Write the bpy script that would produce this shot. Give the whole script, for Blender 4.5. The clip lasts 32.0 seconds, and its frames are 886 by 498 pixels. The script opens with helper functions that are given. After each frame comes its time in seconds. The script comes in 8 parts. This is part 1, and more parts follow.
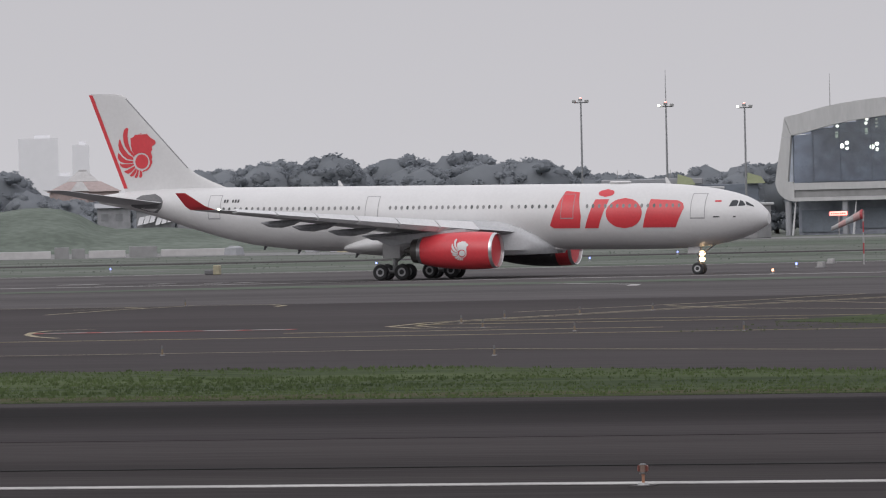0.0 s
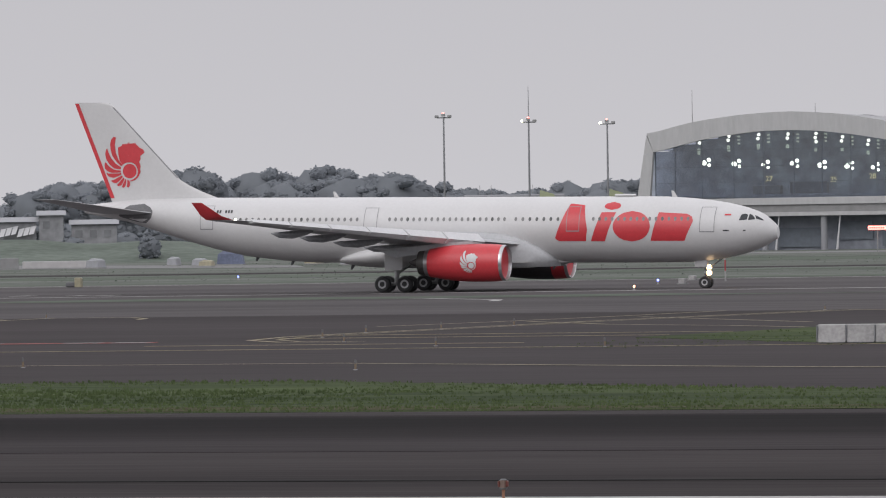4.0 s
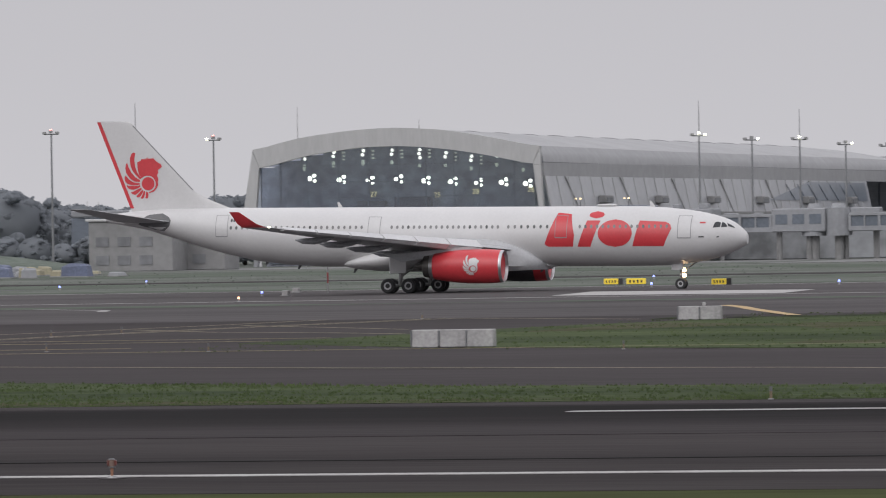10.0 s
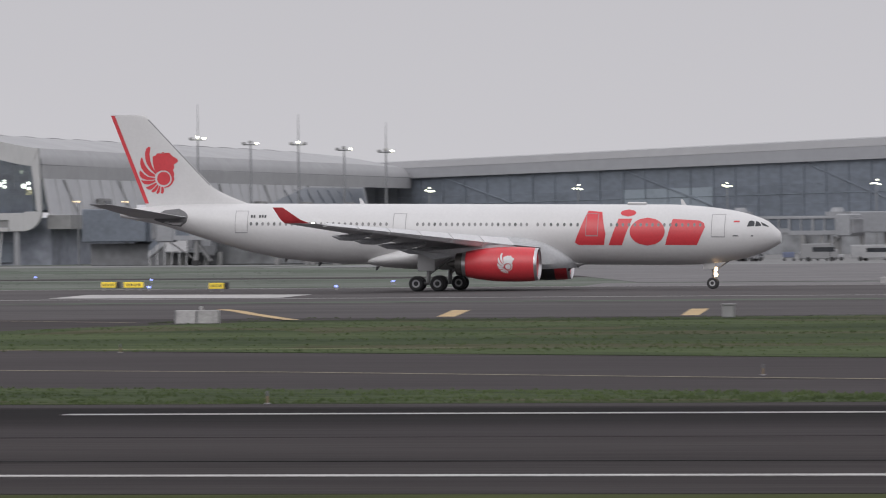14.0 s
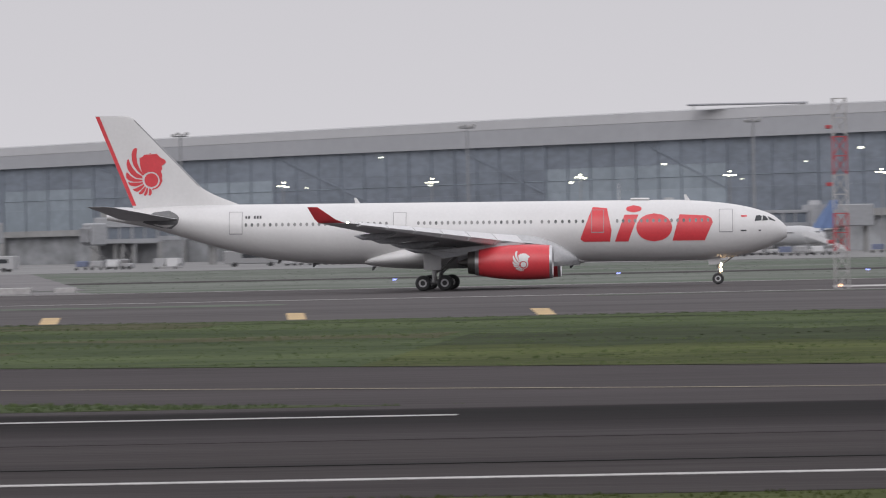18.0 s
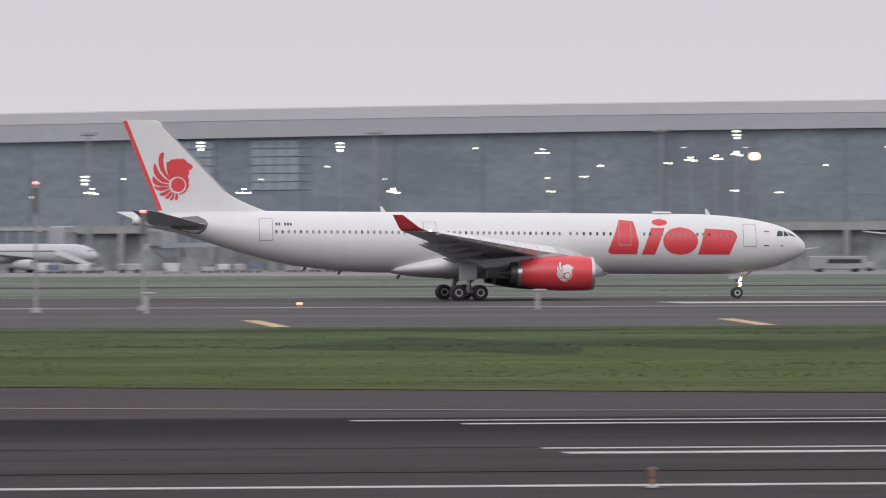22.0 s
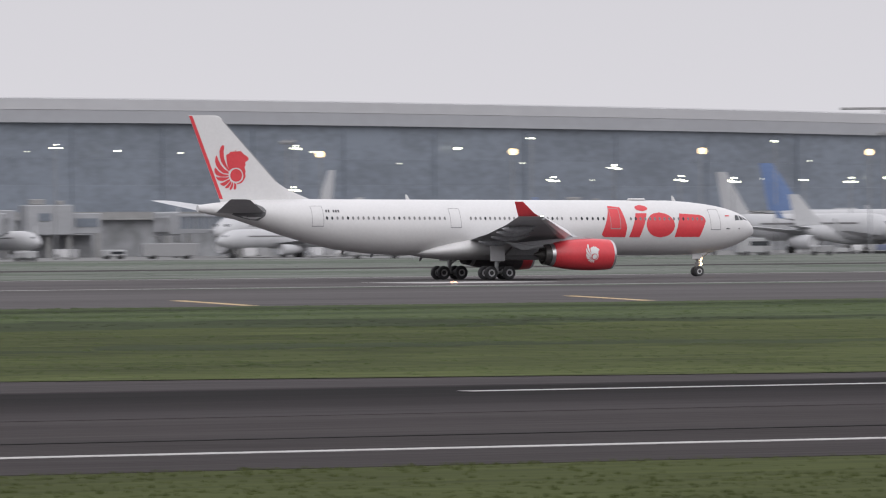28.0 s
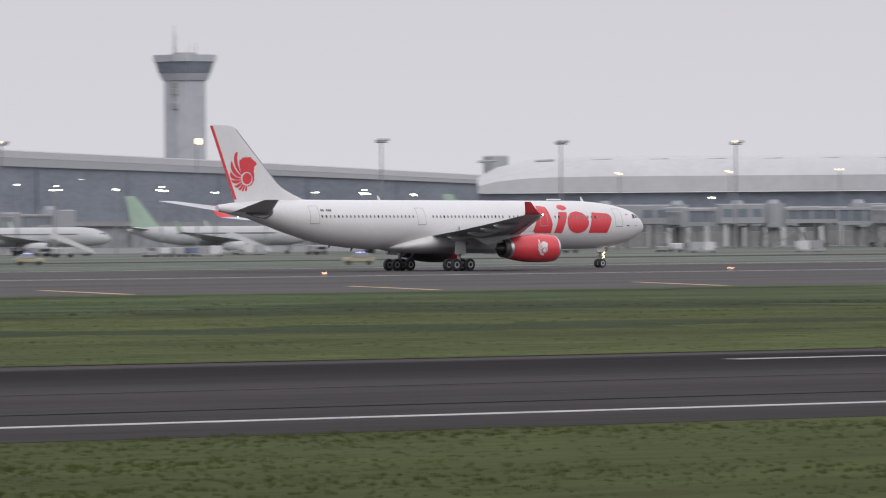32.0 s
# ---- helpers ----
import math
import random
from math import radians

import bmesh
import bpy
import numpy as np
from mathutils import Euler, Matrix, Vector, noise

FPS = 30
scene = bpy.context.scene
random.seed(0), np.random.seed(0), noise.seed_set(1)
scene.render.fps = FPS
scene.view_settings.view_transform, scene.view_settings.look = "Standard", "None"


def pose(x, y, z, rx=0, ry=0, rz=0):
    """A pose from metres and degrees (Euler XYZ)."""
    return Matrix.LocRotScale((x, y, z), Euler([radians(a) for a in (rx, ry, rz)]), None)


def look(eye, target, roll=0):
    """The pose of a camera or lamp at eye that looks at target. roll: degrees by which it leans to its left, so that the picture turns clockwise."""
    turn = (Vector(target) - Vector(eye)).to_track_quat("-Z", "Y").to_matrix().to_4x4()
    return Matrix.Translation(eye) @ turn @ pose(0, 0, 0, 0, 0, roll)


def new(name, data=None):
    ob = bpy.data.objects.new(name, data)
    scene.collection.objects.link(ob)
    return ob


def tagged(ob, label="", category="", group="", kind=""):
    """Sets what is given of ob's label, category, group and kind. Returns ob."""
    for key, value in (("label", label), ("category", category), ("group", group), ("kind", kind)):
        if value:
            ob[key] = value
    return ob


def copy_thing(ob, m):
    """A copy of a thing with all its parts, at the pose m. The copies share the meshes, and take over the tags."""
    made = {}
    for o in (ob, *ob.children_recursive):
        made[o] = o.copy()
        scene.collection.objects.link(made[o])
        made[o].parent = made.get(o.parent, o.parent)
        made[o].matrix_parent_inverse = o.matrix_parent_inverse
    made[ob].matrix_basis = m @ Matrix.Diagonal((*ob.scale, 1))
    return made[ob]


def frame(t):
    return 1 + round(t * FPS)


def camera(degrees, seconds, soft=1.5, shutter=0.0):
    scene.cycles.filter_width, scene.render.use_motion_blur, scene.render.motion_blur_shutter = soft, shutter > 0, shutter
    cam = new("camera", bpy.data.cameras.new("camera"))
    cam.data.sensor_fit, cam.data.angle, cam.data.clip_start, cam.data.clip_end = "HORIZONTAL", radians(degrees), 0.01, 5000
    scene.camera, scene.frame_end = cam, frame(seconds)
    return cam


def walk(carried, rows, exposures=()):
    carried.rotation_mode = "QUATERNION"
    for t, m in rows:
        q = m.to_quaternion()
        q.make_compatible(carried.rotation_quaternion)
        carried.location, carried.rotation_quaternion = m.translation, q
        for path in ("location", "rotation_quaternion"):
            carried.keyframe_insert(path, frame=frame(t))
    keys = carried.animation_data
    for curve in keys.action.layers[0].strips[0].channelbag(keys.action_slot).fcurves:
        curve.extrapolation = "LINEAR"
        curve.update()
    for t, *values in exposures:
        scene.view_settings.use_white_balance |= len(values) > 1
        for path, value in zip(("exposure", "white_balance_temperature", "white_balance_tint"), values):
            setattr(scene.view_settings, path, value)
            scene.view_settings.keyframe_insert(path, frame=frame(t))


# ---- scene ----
# The camera stands behind the near runway and pans after the airliner.
cam = camera(7.3425, 32.0, soft=1.1, shutter=0.5)
PATH = [  # seconds, x, y, z, pan, tilt, roll in degrees
    (0.0, -4.51, 14.31, 5.750, -19.2434, -0.2765, -1.286),
    (0.5, -4.51, 14.31, 5.750, -19.0758, -0.2499, -1.022),
    (1.0, -4.51, 14.31, 5.750, -18.9667, -0.2295, -0.773),
    (1.5, -4.51, 14.31, 5.750, -18.8559, -0.1868, -0.691),
    (2.0, -4.51, 14.31, 5.750, -18.7215, -0.1916, -0.594),
    (2.5, -4.51, 14.31, 5.750, -18.5876, -0.1638, -0.698),
    (3.0, -4.51, 14.31, 5.750, -18.4369, -0.1821, -0.790),
    (3.5, -4.51, 14.31, 5.750, -18.2638, -0.1771, -0.858),
    (5.5, -4.51, 14.31, 5.750, -17.5649, -0.1825, -0.773),
    (6.0, -4.51, 14.31, 5.750, -17.3413, -0.1483, -0.671),
    (6.5, -4.51, 14.31, 5.750, -17.0922, -0.1146, -0.485),
    (7.0, -4.51, 14.31, 5.750, -16.8356, -0.1049, -0.560),
    (7.5, -4.51, 14.31, 5.750, -16.5040, -0.1208, -0.605),
    (8.0, -4.51, 14.31, 5.750, -16.1374, -0.1437, -0.657),
    (8.5, -1.76, 5.58, 5.557, -15.8522, -0.0953, -0.587),
    (9.0, -0.00, 0.00, 5.430, -15.5221, -0.0437, -0.868),
    (9.5, -0.00, 0.00, 5.430, -15.1936, -0.0526, -1.049),
    (10.0, -0.00, 0.00, 5.430, -14.8364, -0.0908, -0.989),
    (10.5, -0.00, 0.00, 5.430, -14.4634, -0.0979, -0.977),
    (11.0, -0.00, 0.00, 5.430, -14.0012, -0.1030, -0.950),
    (11.5, -0.00, 0.00, 5.430, -13.5240, -0.1005, -0.919),
    (12.0, -0.00, 0.00, 5.430, -13.0358, -0.1065, -0.575),
    (12.5, -0.00, 0.00, 5.430, -12.5580, -0.0853, -0.695),
    (13.0, -0.00, 0.00, 5.430, -12.0523, -0.0841, -0.675),
    (13.5, -0.00, 0.00, 5.430, -11.4342, -0.0844, -0.549),
    (14.0, -0.00, 0.00, 5.430, -10.6709, -0.1092, -0.467),
    (14.5, -0.00, 0.00, 5.430, -9.8962, -0.1407, -0.594),
    (15.0, -0.00, 0.00, 5.430, -9.1674, -0.1884, -0.997),
    (15.5, -0.00, 0.00, 5.430, -8.2972, -0.2041, -0.980),
    (17.5, -0.00, 0.00, 5.430, -4.3583, -0.1174, -1.126),
    (18.0, -0.00, 0.00, 5.430, -3.2885, -0.1198, -1.193),
    (18.5, -0.00, 0.00, 5.430, -2.1916, -0.0956, -1.154),
    (19.0, -0.00, 0.00, 5.430, -0.9261, -0.1025, -0.929),
    (19.5, -0.00, 0.00, 5.430, 0.3306, -0.1250, -0.950),
    (20.0, -0.00, 0.00, 5.430, 1.5633, -0.1577, -0.817),
    (20.5, -0.00, 0.00, 5.430, 2.9060, -0.1394, -0.826),
    (21.0, -0.00, 0.00, 5.430, 4.1590, -0.0942, -0.656),
    (21.5, -0.00, 0.00, 5.430, 5.5444, -0.0549, -0.297),
    (22.0, -0.00, 0.00, 5.430, 7.0145, -0.0363, -0.155),
    (22.5, -0.00, 0.00, 5.430, 8.4378, -0.0419, -0.291),
    (23.0, -0.00, 0.00, 5.430, 9.9796, -0.0525, -0.288),
    (23.5, -0.00, 0.00, 5.430, 11.5627, -0.0646, -0.425),
    (24.0, -0.00, 0.00, 5.430, 13.0535, -0.0632, -0.558),
    (24.5, -0.00, 0.00, 5.430, 14.6916, -0.0845, -0.618),
    (25.0, -0.00, 0.00, 5.430, 16.2482, -0.0823, -0.795),
    (25.5, -0.00, 0.00, 5.430, 17.8210, -0.1315, -0.846),
    (26.0, -0.00, 0.00, 5.430, 19.5063, -0.1666, -0.497),
    (26.5, -0.00, 0.00, 5.430, 21.1746, -0.1579, -0.207),
    (28.5, -0.00, 0.00, 5.430, 27.7978, -0.1999, -0.518),
    (29.0, -0.00, 0.00, 5.430, 29.3932, -0.2353, -0.496),
    (29.5, -0.00, 0.00, 5.430, 31.1722, -0.2298, -0.576),
    (30.0, -0.00, 0.00, 5.430, 33.0157, -0.2325, -0.669),
    (30.5, -0.00, 0.00, 5.430, 34.7023, -0.2290, -0.289),
    (31.0, -0.00, 0.00, 5.430, 36.2998, -0.1982, -0.160),
    (31.5, -0.00, 0.00, 5.430, 37.8199, -0.1847, -0.249),
    (32.0, -0.00, 0.00, 5.430, 39.2563, -0.1898, -0.426),
]
walk(cam, [(t, pose(x, y, z, 90 + tilt, 0, -pan) @ pose(0, 0, 0, 0, 0, roll)) for t, x, y, z, pan, tilt, roll in PATH],
     [(0.0, 0.12, 6450, 10.5), (11.0, 0.1, 6450, 10.5), (14.0, 0.12, 6450, 10.5), (18.0, 0.27, 6470, 11), (21.0, 0.36, 6470, 11), (26.0, 0.37, 6450, 11), (29.0, 0.41, 6420, 11), (30.0, 0.43, 6400, 11), (31.0, 0.48, 6400, 11), (32.0, 0.34, 6400, 11)])


# ---- light ----
SUN_EL, SUN_AZ = radians(38), radians(195)
world = bpy.data.worlds.new("overcast_sky")
scene.world = world
world.use_nodes = True
wn = world.node_tree
wn.nodes.clear()
w_out = wn.nodes.new("ShaderNodeOutputWorld")
w_bg = wn.nodes.new("ShaderNodeBackground")
w_sky = wn.nodes.new("ShaderNodeTexSky")
w_sky.sky_type, w_sky.sun_disc, w_sky.sun_elevation, w_sky.sun_rotation, w_sky.dust_density = "NISHITA", False, SUN_EL, SUN_AZ, 6.0
w_hsv = wn.nodes.new("ShaderNodeHueSaturation")
w_hsv.inputs["Saturation"].default_value, w_hsv.inputs["Value"].default_value = 0.1, 0.07
w_co = wn.nodes.new("ShaderNodeTexCoord")
w_sep = wn.nodes.new("ShaderNodeSeparateXYZ")
w_ramp = wn.nodes.new("ShaderNodeValToRGB")
w_mix = wn.nodes.new("ShaderNodeMixRGB")
wn.links.new(w_co.outputs["Generated"], w_sep.inputs[0])
wn.links.new(w_sep.outputs["Z"], w_ramp.inputs[0])
# an overcast dome: brightest overhead, greyer towards the horizon
els = w_ramp.color_ramp.elements
els[0].position, els[0].color = 0.0, (0.60, 0.59, 0.615, 1)
els[1].position, els[1].color = 1.0, (1.06, 1.05, 1.10, 1)
mid = els.new(0.05)
mid.color = (0.54, 0.53, 0.555, 1)
mid = els.new(0.13)
mid.color = (0.72, 0.71, 0.745, 1)
mid = els.new(0.32)
mid.color = (0.95, 0.94, 0.985, 1)
wn.links.new(w_sky.outputs[0], w_hsv.inputs["Color"])
w_mix.inputs[0].default_value = 0.9
wn.links.new(w_hsv.outputs[0], w_mix.inputs[1])
wn.links.new(w_ramp.outputs[0], w_mix.inputs[2])
wn.links.new(w_mix.outputs[0], w_bg.inputs["Color"])
wn.links.new(w_bg.outputs[0], w_out.inputs["Surface"])
w_bg.inputs["Strength"].default_value = 1.0
sun_data = bpy.data.lights.new("sun", "SUN")
sun_data.energy, sun_data.angle, sun_data.color = 0.7, radians(40), (1.0, 0.97, 0.94)
sun = new("sun", sun_data)
sun.matrix_world = look((0, 0, 300), (math.sin(SUN_AZ) * -100, math.cos(SUN_AZ) * -100, 300 - 100 * math.tan(SUN_EL)))


# ---- materials ----
def mat(name, col, rough=0.6, metal=0.0, var=0.15, scale=1.0, fine=12.0, bump=0.0, tint=None, stretch=(1, 1, 1), emit=None, strength=0.0, piece=0.0, spec=0.5):
    """Procedural surface: two scales of noise vary the colour and roughness; sizes in 1/metres."""
    m = bpy.data.materials.new(name)
    m.use_nodes = True
    n, l = m.node_tree.nodes, m.node_tree.links
    b = n["Principled BSDF"]
    b.inputs["Roughness"].default_value, b.inputs["Metallic"].default_value = rough, metal
    b.inputs["Specular IOR Level"].default_value = spec
    co = n.new("ShaderNodeTexCoord")
    mp = n.new("ShaderNodeMapping")
    mp.inputs["Scale"].default_value = stretch
    l.new(co.outputs["Object"], mp.inputs["Vector"])
    n1, n2 = n.new("ShaderNodeTexNoise"), n.new("ShaderNodeTexNoise")
    n1.inputs["Scale"].default_value, n2.inputs["Scale"].default_value = scale, fine
    n1.inputs["Detail"].default_value, n2.inputs["Detail"].default_value = 4, 3
    l.new(mp.outputs[0], n1.inputs["Vector"]), l.new(mp.outputs[0], n2.inputs["Vector"])
    mixn = n.new("ShaderNodeMath")
    mixn.operation = "ADD"
    l.new(n1.outputs["Fac"], mixn.inputs[0]), l.new(n2.outputs["Fac"], mixn.inputs[1])
    half = n.new("ShaderNodeMath")
    half.operation, half.inputs[1].default_value = "MULTIPLY", 0.5
    l.new(mixn.outputs[0], half.inputs[0])
    src = half.outputs[0]
    if piece:
        oi = n.new("ShaderNodeObjectInfo")
        pm = n.new("ShaderNodeMath")
        pm.operation, pm.inputs[1].default_value, pm.inputs[2].default_value = "MULTIPLY_ADD", piece, -piece / 2
        l.new(oi.outputs["Random"], pm.inputs[0])
        pa = n.new("ShaderNodeMath")
        pa.operation = "ADD"
        l.new(src, pa.inputs[0]), l.new(pm.outputs[0], pa.inputs[1])
        src = pa.outputs[0]
    ramp = n.new("ShaderNodeValToRGB")
    e = ramp.color_ramp.elements
    lo = tint or tuple(c * (1 - var) for c in col)
    e[0].position, e[1].position = 0.37, 0.63
    e[0].color, e[1].color = (*lo, 1), (*[min(1, c * (1 + var * 0.6)) for c in col], 1)
    l.new(src, ramp.inputs[0])
    l.new(ramp.outputs[0], b.inputs["Base Color"])
    if bump:
        bp = n.new("ShaderNodeBump")
        bp.inputs["Strength"].default_value, bp.inputs["Distance"].default_value = bump, 0.05
        l.new(n2.outputs["Fac"], bp.inputs["Height"])
        l.new(bp.outputs[0], b.inputs["Normal"])
    if emit:
        b.inputs["Emission Color"].default_value, b.inputs["Emission Strength"].default_value = (*emit, 1), strength
    return m


def glow(name, col, strength):
    return mat(name, (0.8, 0.8, 0.8), 0.4, var=0.02, emit=col, strength=strength)


def leaf_light(m):
    """Leaves pass half of the light that falls on them."""
    n, l = m.node_tree.nodes, m.node_tree.links
    b, out = n["Principled BSDF"], n["Material Output"]
    tr, mx = n.new("ShaderNodeBsdfTranslucent"), n.new("ShaderNodeMixShader")
    mx.inputs[0].default_value = 0.5
    l.new(b.inputs["Base Color"].links[0].from_socket, tr.inputs["Color"])
    l.new(b.outputs[0], mx.inputs[1]), l.new(tr.outputs[0], mx.inputs[2]), l.new(mx.outputs[0], out.inputs["Surface"])


M_GRASS = mat("grass", (0.060, 0.077, 0.036), 0.95, var=0.4, scale=0.05, fine=0.6, tint=(0.031, 0.043, 0.022), stretch=(0.22, 1, 1), spec=0.03)
# Far grass is paler and greyer: distance haze painted into the colour.
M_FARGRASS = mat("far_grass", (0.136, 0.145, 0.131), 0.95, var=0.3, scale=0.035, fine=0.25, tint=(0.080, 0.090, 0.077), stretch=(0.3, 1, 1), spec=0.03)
M_BLADE = mat("grass_blades", (0.100, 0.130, 0.058), 0.9, var=0.35, scale=0.08, fine=0.7, tint=(0.062, 0.084, 0.040), stretch=(0.4, 1, 1), spec=0.03)
leaf_light(M_BLADE)
M_ASPH = mat("asphalt", (0.0400, 0.0354, 0.0358), 0.9, var=0.38, scale=0.12, fine=2.2, stretch=(0.06, 1, 1), spec=0.03)
M_ASPH2 = mat("old_asphalt", (0.0535, 0.0478, 0.0492), 0.9, var=0.22, scale=0.04, fine=0.8, stretch=(0.12, 1, 1), spec=0.03)
# Haze over the far pavement is painted in as a paler grey.
M_FARASPH = mat("haze_paled_asphalt", (0.086, 0.080, 0.0815), 0.9, var=0.28, scale=0.05, fine=0.9, stretch=(0.05, 1, 1), spec=0.03)
M_RUBBER = mat("rubbered_asphalt", (0.0400, 0.0356, 0.0364), 0.9, var=0.36, scale=0.11, fine=1.6, stretch=(0.04, 1, 1), spec=0.03)


def rubbered(m, rows):
    """Tyre rubber ground into the asphalt in a long band: (metres across, share of the bare colour)."""
    n, l = m.node_tree.nodes, m.node_tree.links
    co, sep, mr, ramp, mul = (n.new("ShaderNode" + k) for k in ("TexCoord", "SeparateXYZ", "MapRange", "ValToRGB", "MixRGB"))
    l.new(co.outputs["Object"], sep.inputs[0])
    mr.inputs["From Min"].default_value, mr.inputs["From Max"].default_value = rows[0][0], rows[-1][0]
    wob = n.new("ShaderNodeTexNoise")
    wob.inputs["Scale"].default_value = 0.02
    add = n.new("ShaderNodeMath")
    add.operation, add.inputs[1].default_value = "MULTIPLY_ADD", 3.0
    l.new(co.outputs["Object"], wob.inputs["Vector"])
    l.new(wob.outputs["Fac"], add.inputs[0]), l.new(sep.outputs["Y"], add.inputs[2])
    l.new(add.outputs[0], mr.inputs["Value"]), l.new(mr.outputs[0], ramp.inputs[0])
    e = ramp.color_ramp.elements
    span = rows[-1][0] - rows[0][0]
    for k, (y, v) in enumerate(rows):
        q = e[0] if k == 0 else e[-1] if k == len(rows) - 1 else e.new((y - rows[0][0]) / span)
        q.position, q.color = (y - rows[0][0]) / span, (v, v * 0.995, v * 1.01, 1)
    b = n["Principled BSDF"]
    mul.blend_type, mul.inputs[0].default_value = "MULTIPLY", 1.0
    l.new(b.inputs["Base Color"].links[0].from_socket, mul.inputs[1]), l.new(ramp.outputs[0], mul.inputs[2])
    l.new(mul.outputs[0], b.inputs["Base Color"])


rubbered(M_RUBBER, [(183.5, 1.0), (190.0, 0.95), (193.5, 0.66), (199.0, 0.44), (207.0, 0.30), (212.8, 0.31), (215.5, 0.8)])
M_VERGE = mat("trampled_verge_grass", (0.051, 0.061, 0.022), 0.95, var=0.32, scale=0.09, fine=0.9, tint=(0.036, 0.042, 0.016), stretch=(0.25, 1, 1), spec=0.03)
M_VBLADE = mat("yellowed_grass_blades", (0.070, 0.082, 0.030), 0.9, var=0.35, scale=0.12, fine=0.9, tint=(0.052, 0.063, 0.024), stretch=(0.4, 1, 1), spec=0.03)
leaf_light(M_VBLADE)
M_SEAM = mat("tar_seam", (0.027, 0.0262, 0.0267), 0.9, var=0.3, scale=0.3, fine=3, stretch=(0.2, 1, 1), spec=0.03)
M_CONC = mat("apron_concrete", (0.195, 0.195, 0.195), 0.85, var=0.15, scale=0.03, fine=0.6, spec=0.05)
M_LINE = mat("white_runway_paint", (0.37, 0.36, 0.355), 0.7, var=0.25, scale=0.5, fine=5, spec=0.1)
M_YLINE = mat("yellow_taxi_paint", (0.26, 0.22, 0.13), 0.7, var=0.3, scale=0.5, fine=5)
M_ORANGE = mat("orange_yellow_paint", (0.42, 0.29, 0.13), 0.7, var=0.25, scale=0.4, fine=4)
M_REDPAINT = mat("red_ground_paint", (0.33, 0.07, 0.06), 0.7, var=0.3, scale=0.4, fine=4)
M_WHITE = mat("white_aircraft_paint", (0.565, 0.56, 0.562), 0.4, var=0.04, scale=0.3, fine=4)
M_RED = mat("red_aircraft_paint", (0.55, 0.045, 0.056), 0.35, var=0.08, scale=0.5, fine=5)
# Darker than the wing grey: the weaker light under the wing is painted in.
M_UNDERWING = mat("underwing_shade_paint", (0.30, 0.305, 0.32), 0.5, var=0.2, scale=0.5, fine=4)
M_GREYWING = mat("grey_wing_paint", (0.43, 0.435, 0.45), 0.45, var=0.12, scale=0.4, fine=4)
M_SLAT = mat("pale_slat_metal", (0.62, 0.62, 0.63), 0.4, 0.2, var=0.08, scale=0.5, fine=5)
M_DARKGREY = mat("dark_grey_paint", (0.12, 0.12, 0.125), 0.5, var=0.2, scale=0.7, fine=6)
M_COWLSHADE = mat("cowl_shade_grey", (0.075, 0.07, 0.074), 0.5, var=0.25, scale=0.7, fine=6)
M_METAL = mat("bare_metal", (0.55, 0.55, 0.56), 0.3, 0.9, var=0.12, scale=1, fine=8)
M_BURNT = mat("burnt_exhaust_metal", (0.10, 0.095, 0.09), 0.45, 0.6, var=0.25, scale=1, fine=6)
# Tyre black is raised slightly, with distance haze put into the colour.
M_TYRE = mat("tyre_rubber", (0.034, 0.034, 0.036), 0.75, var=0.2, scale=4, fine=20)
M_GLASS = mat("dark_window_glass", (0.03, 0.033, 0.038), 0.12, var=0.2, scale=2, fine=8)
M_SHADE = mat("window_shade", (0.16, 0.158, 0.162), 0.35, var=0.2, scale=2, fine=8)
M_RIM = mat("pale_wheel_rim", (0.42, 0.42, 0.43), 0.45, 0.2, var=0.15, scale=3, fine=12)
M_LEGEND = mat("black_lettering", (0.04, 0.04, 0.045), 0.5, var=0.1)
M_PANEL = mat("cladding_panel", (0.50, 0.50, 0.50), 0.5, var=0.08, scale=0.1, fine=0.8, piece=0.15)
M_ROOFPALE = mat("pale_metal_roof", (0.43, 0.43, 0.438), 0.6, var=0.08, scale=0.05, fine=0.5, spec=0.3)
M_ROOF = mat("metal_roof", (0.37, 0.37, 0.378), 0.75, var=0.08, scale=0.05, fine=0.5, spec=0.06)
M_FASCIA = mat("grey_fascia", (0.275, 0.28, 0.297), 0.5, var=0.06, scale=0.03, fine=0.4)
# Haze is painted into this tint; its mottling stands in for reflections.
M_FACADE = mat("hazy_tinted_facade_glass", (0.157, 0.179, 0.213), 0.3, var=0.2, scale=0.05, fine=0.4, stretch=(1, 1, 2), piece=0.1)
M_MULLION = mat("facade_mullion", (0.17, 0.195, 0.232), 0.5, var=0.15)
M_WALL = mat("concrete_wall", (0.24, 0.24, 0.24), 0.75, var=0.15, scale=0.1, fine=0.7)
# Recess shade is set into this dark tone, lifted again for distance haze.
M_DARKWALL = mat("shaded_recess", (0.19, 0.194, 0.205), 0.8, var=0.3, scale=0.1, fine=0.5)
M_STEEL = mat("galvanised_steel", (0.30, 0.30, 0.30), 0.5, 0.4, var=0.15, scale=0.5, fine=5)
M_BARK = mat("bark", (0.09, 0.08, 0.07), 0.9, var=0.3, scale=1, fine=6)
M_LAMPW = glow("white_lamp_glow", (1.0, 0.98, 0.72), 7.0)
M_LAMPO = glow("sodium_lamp_glow", (1.0, 0.68, 0.27), 1.9)
M_LAMPR = glow("red_lamp_glow", (1.0, 0.10, 0.06), 4.0)
M_LAMPB = glow("blue_taxi_light", (0.16, 0.24, 1.0), 3.0)
M_LAMPA = glow("amber_runway_light", (1.0, 0.42, 0.16), 3.0)
M_TAXI = glow("taxi_light_glow", (1.0, 0.66, 0.34), 6.0)
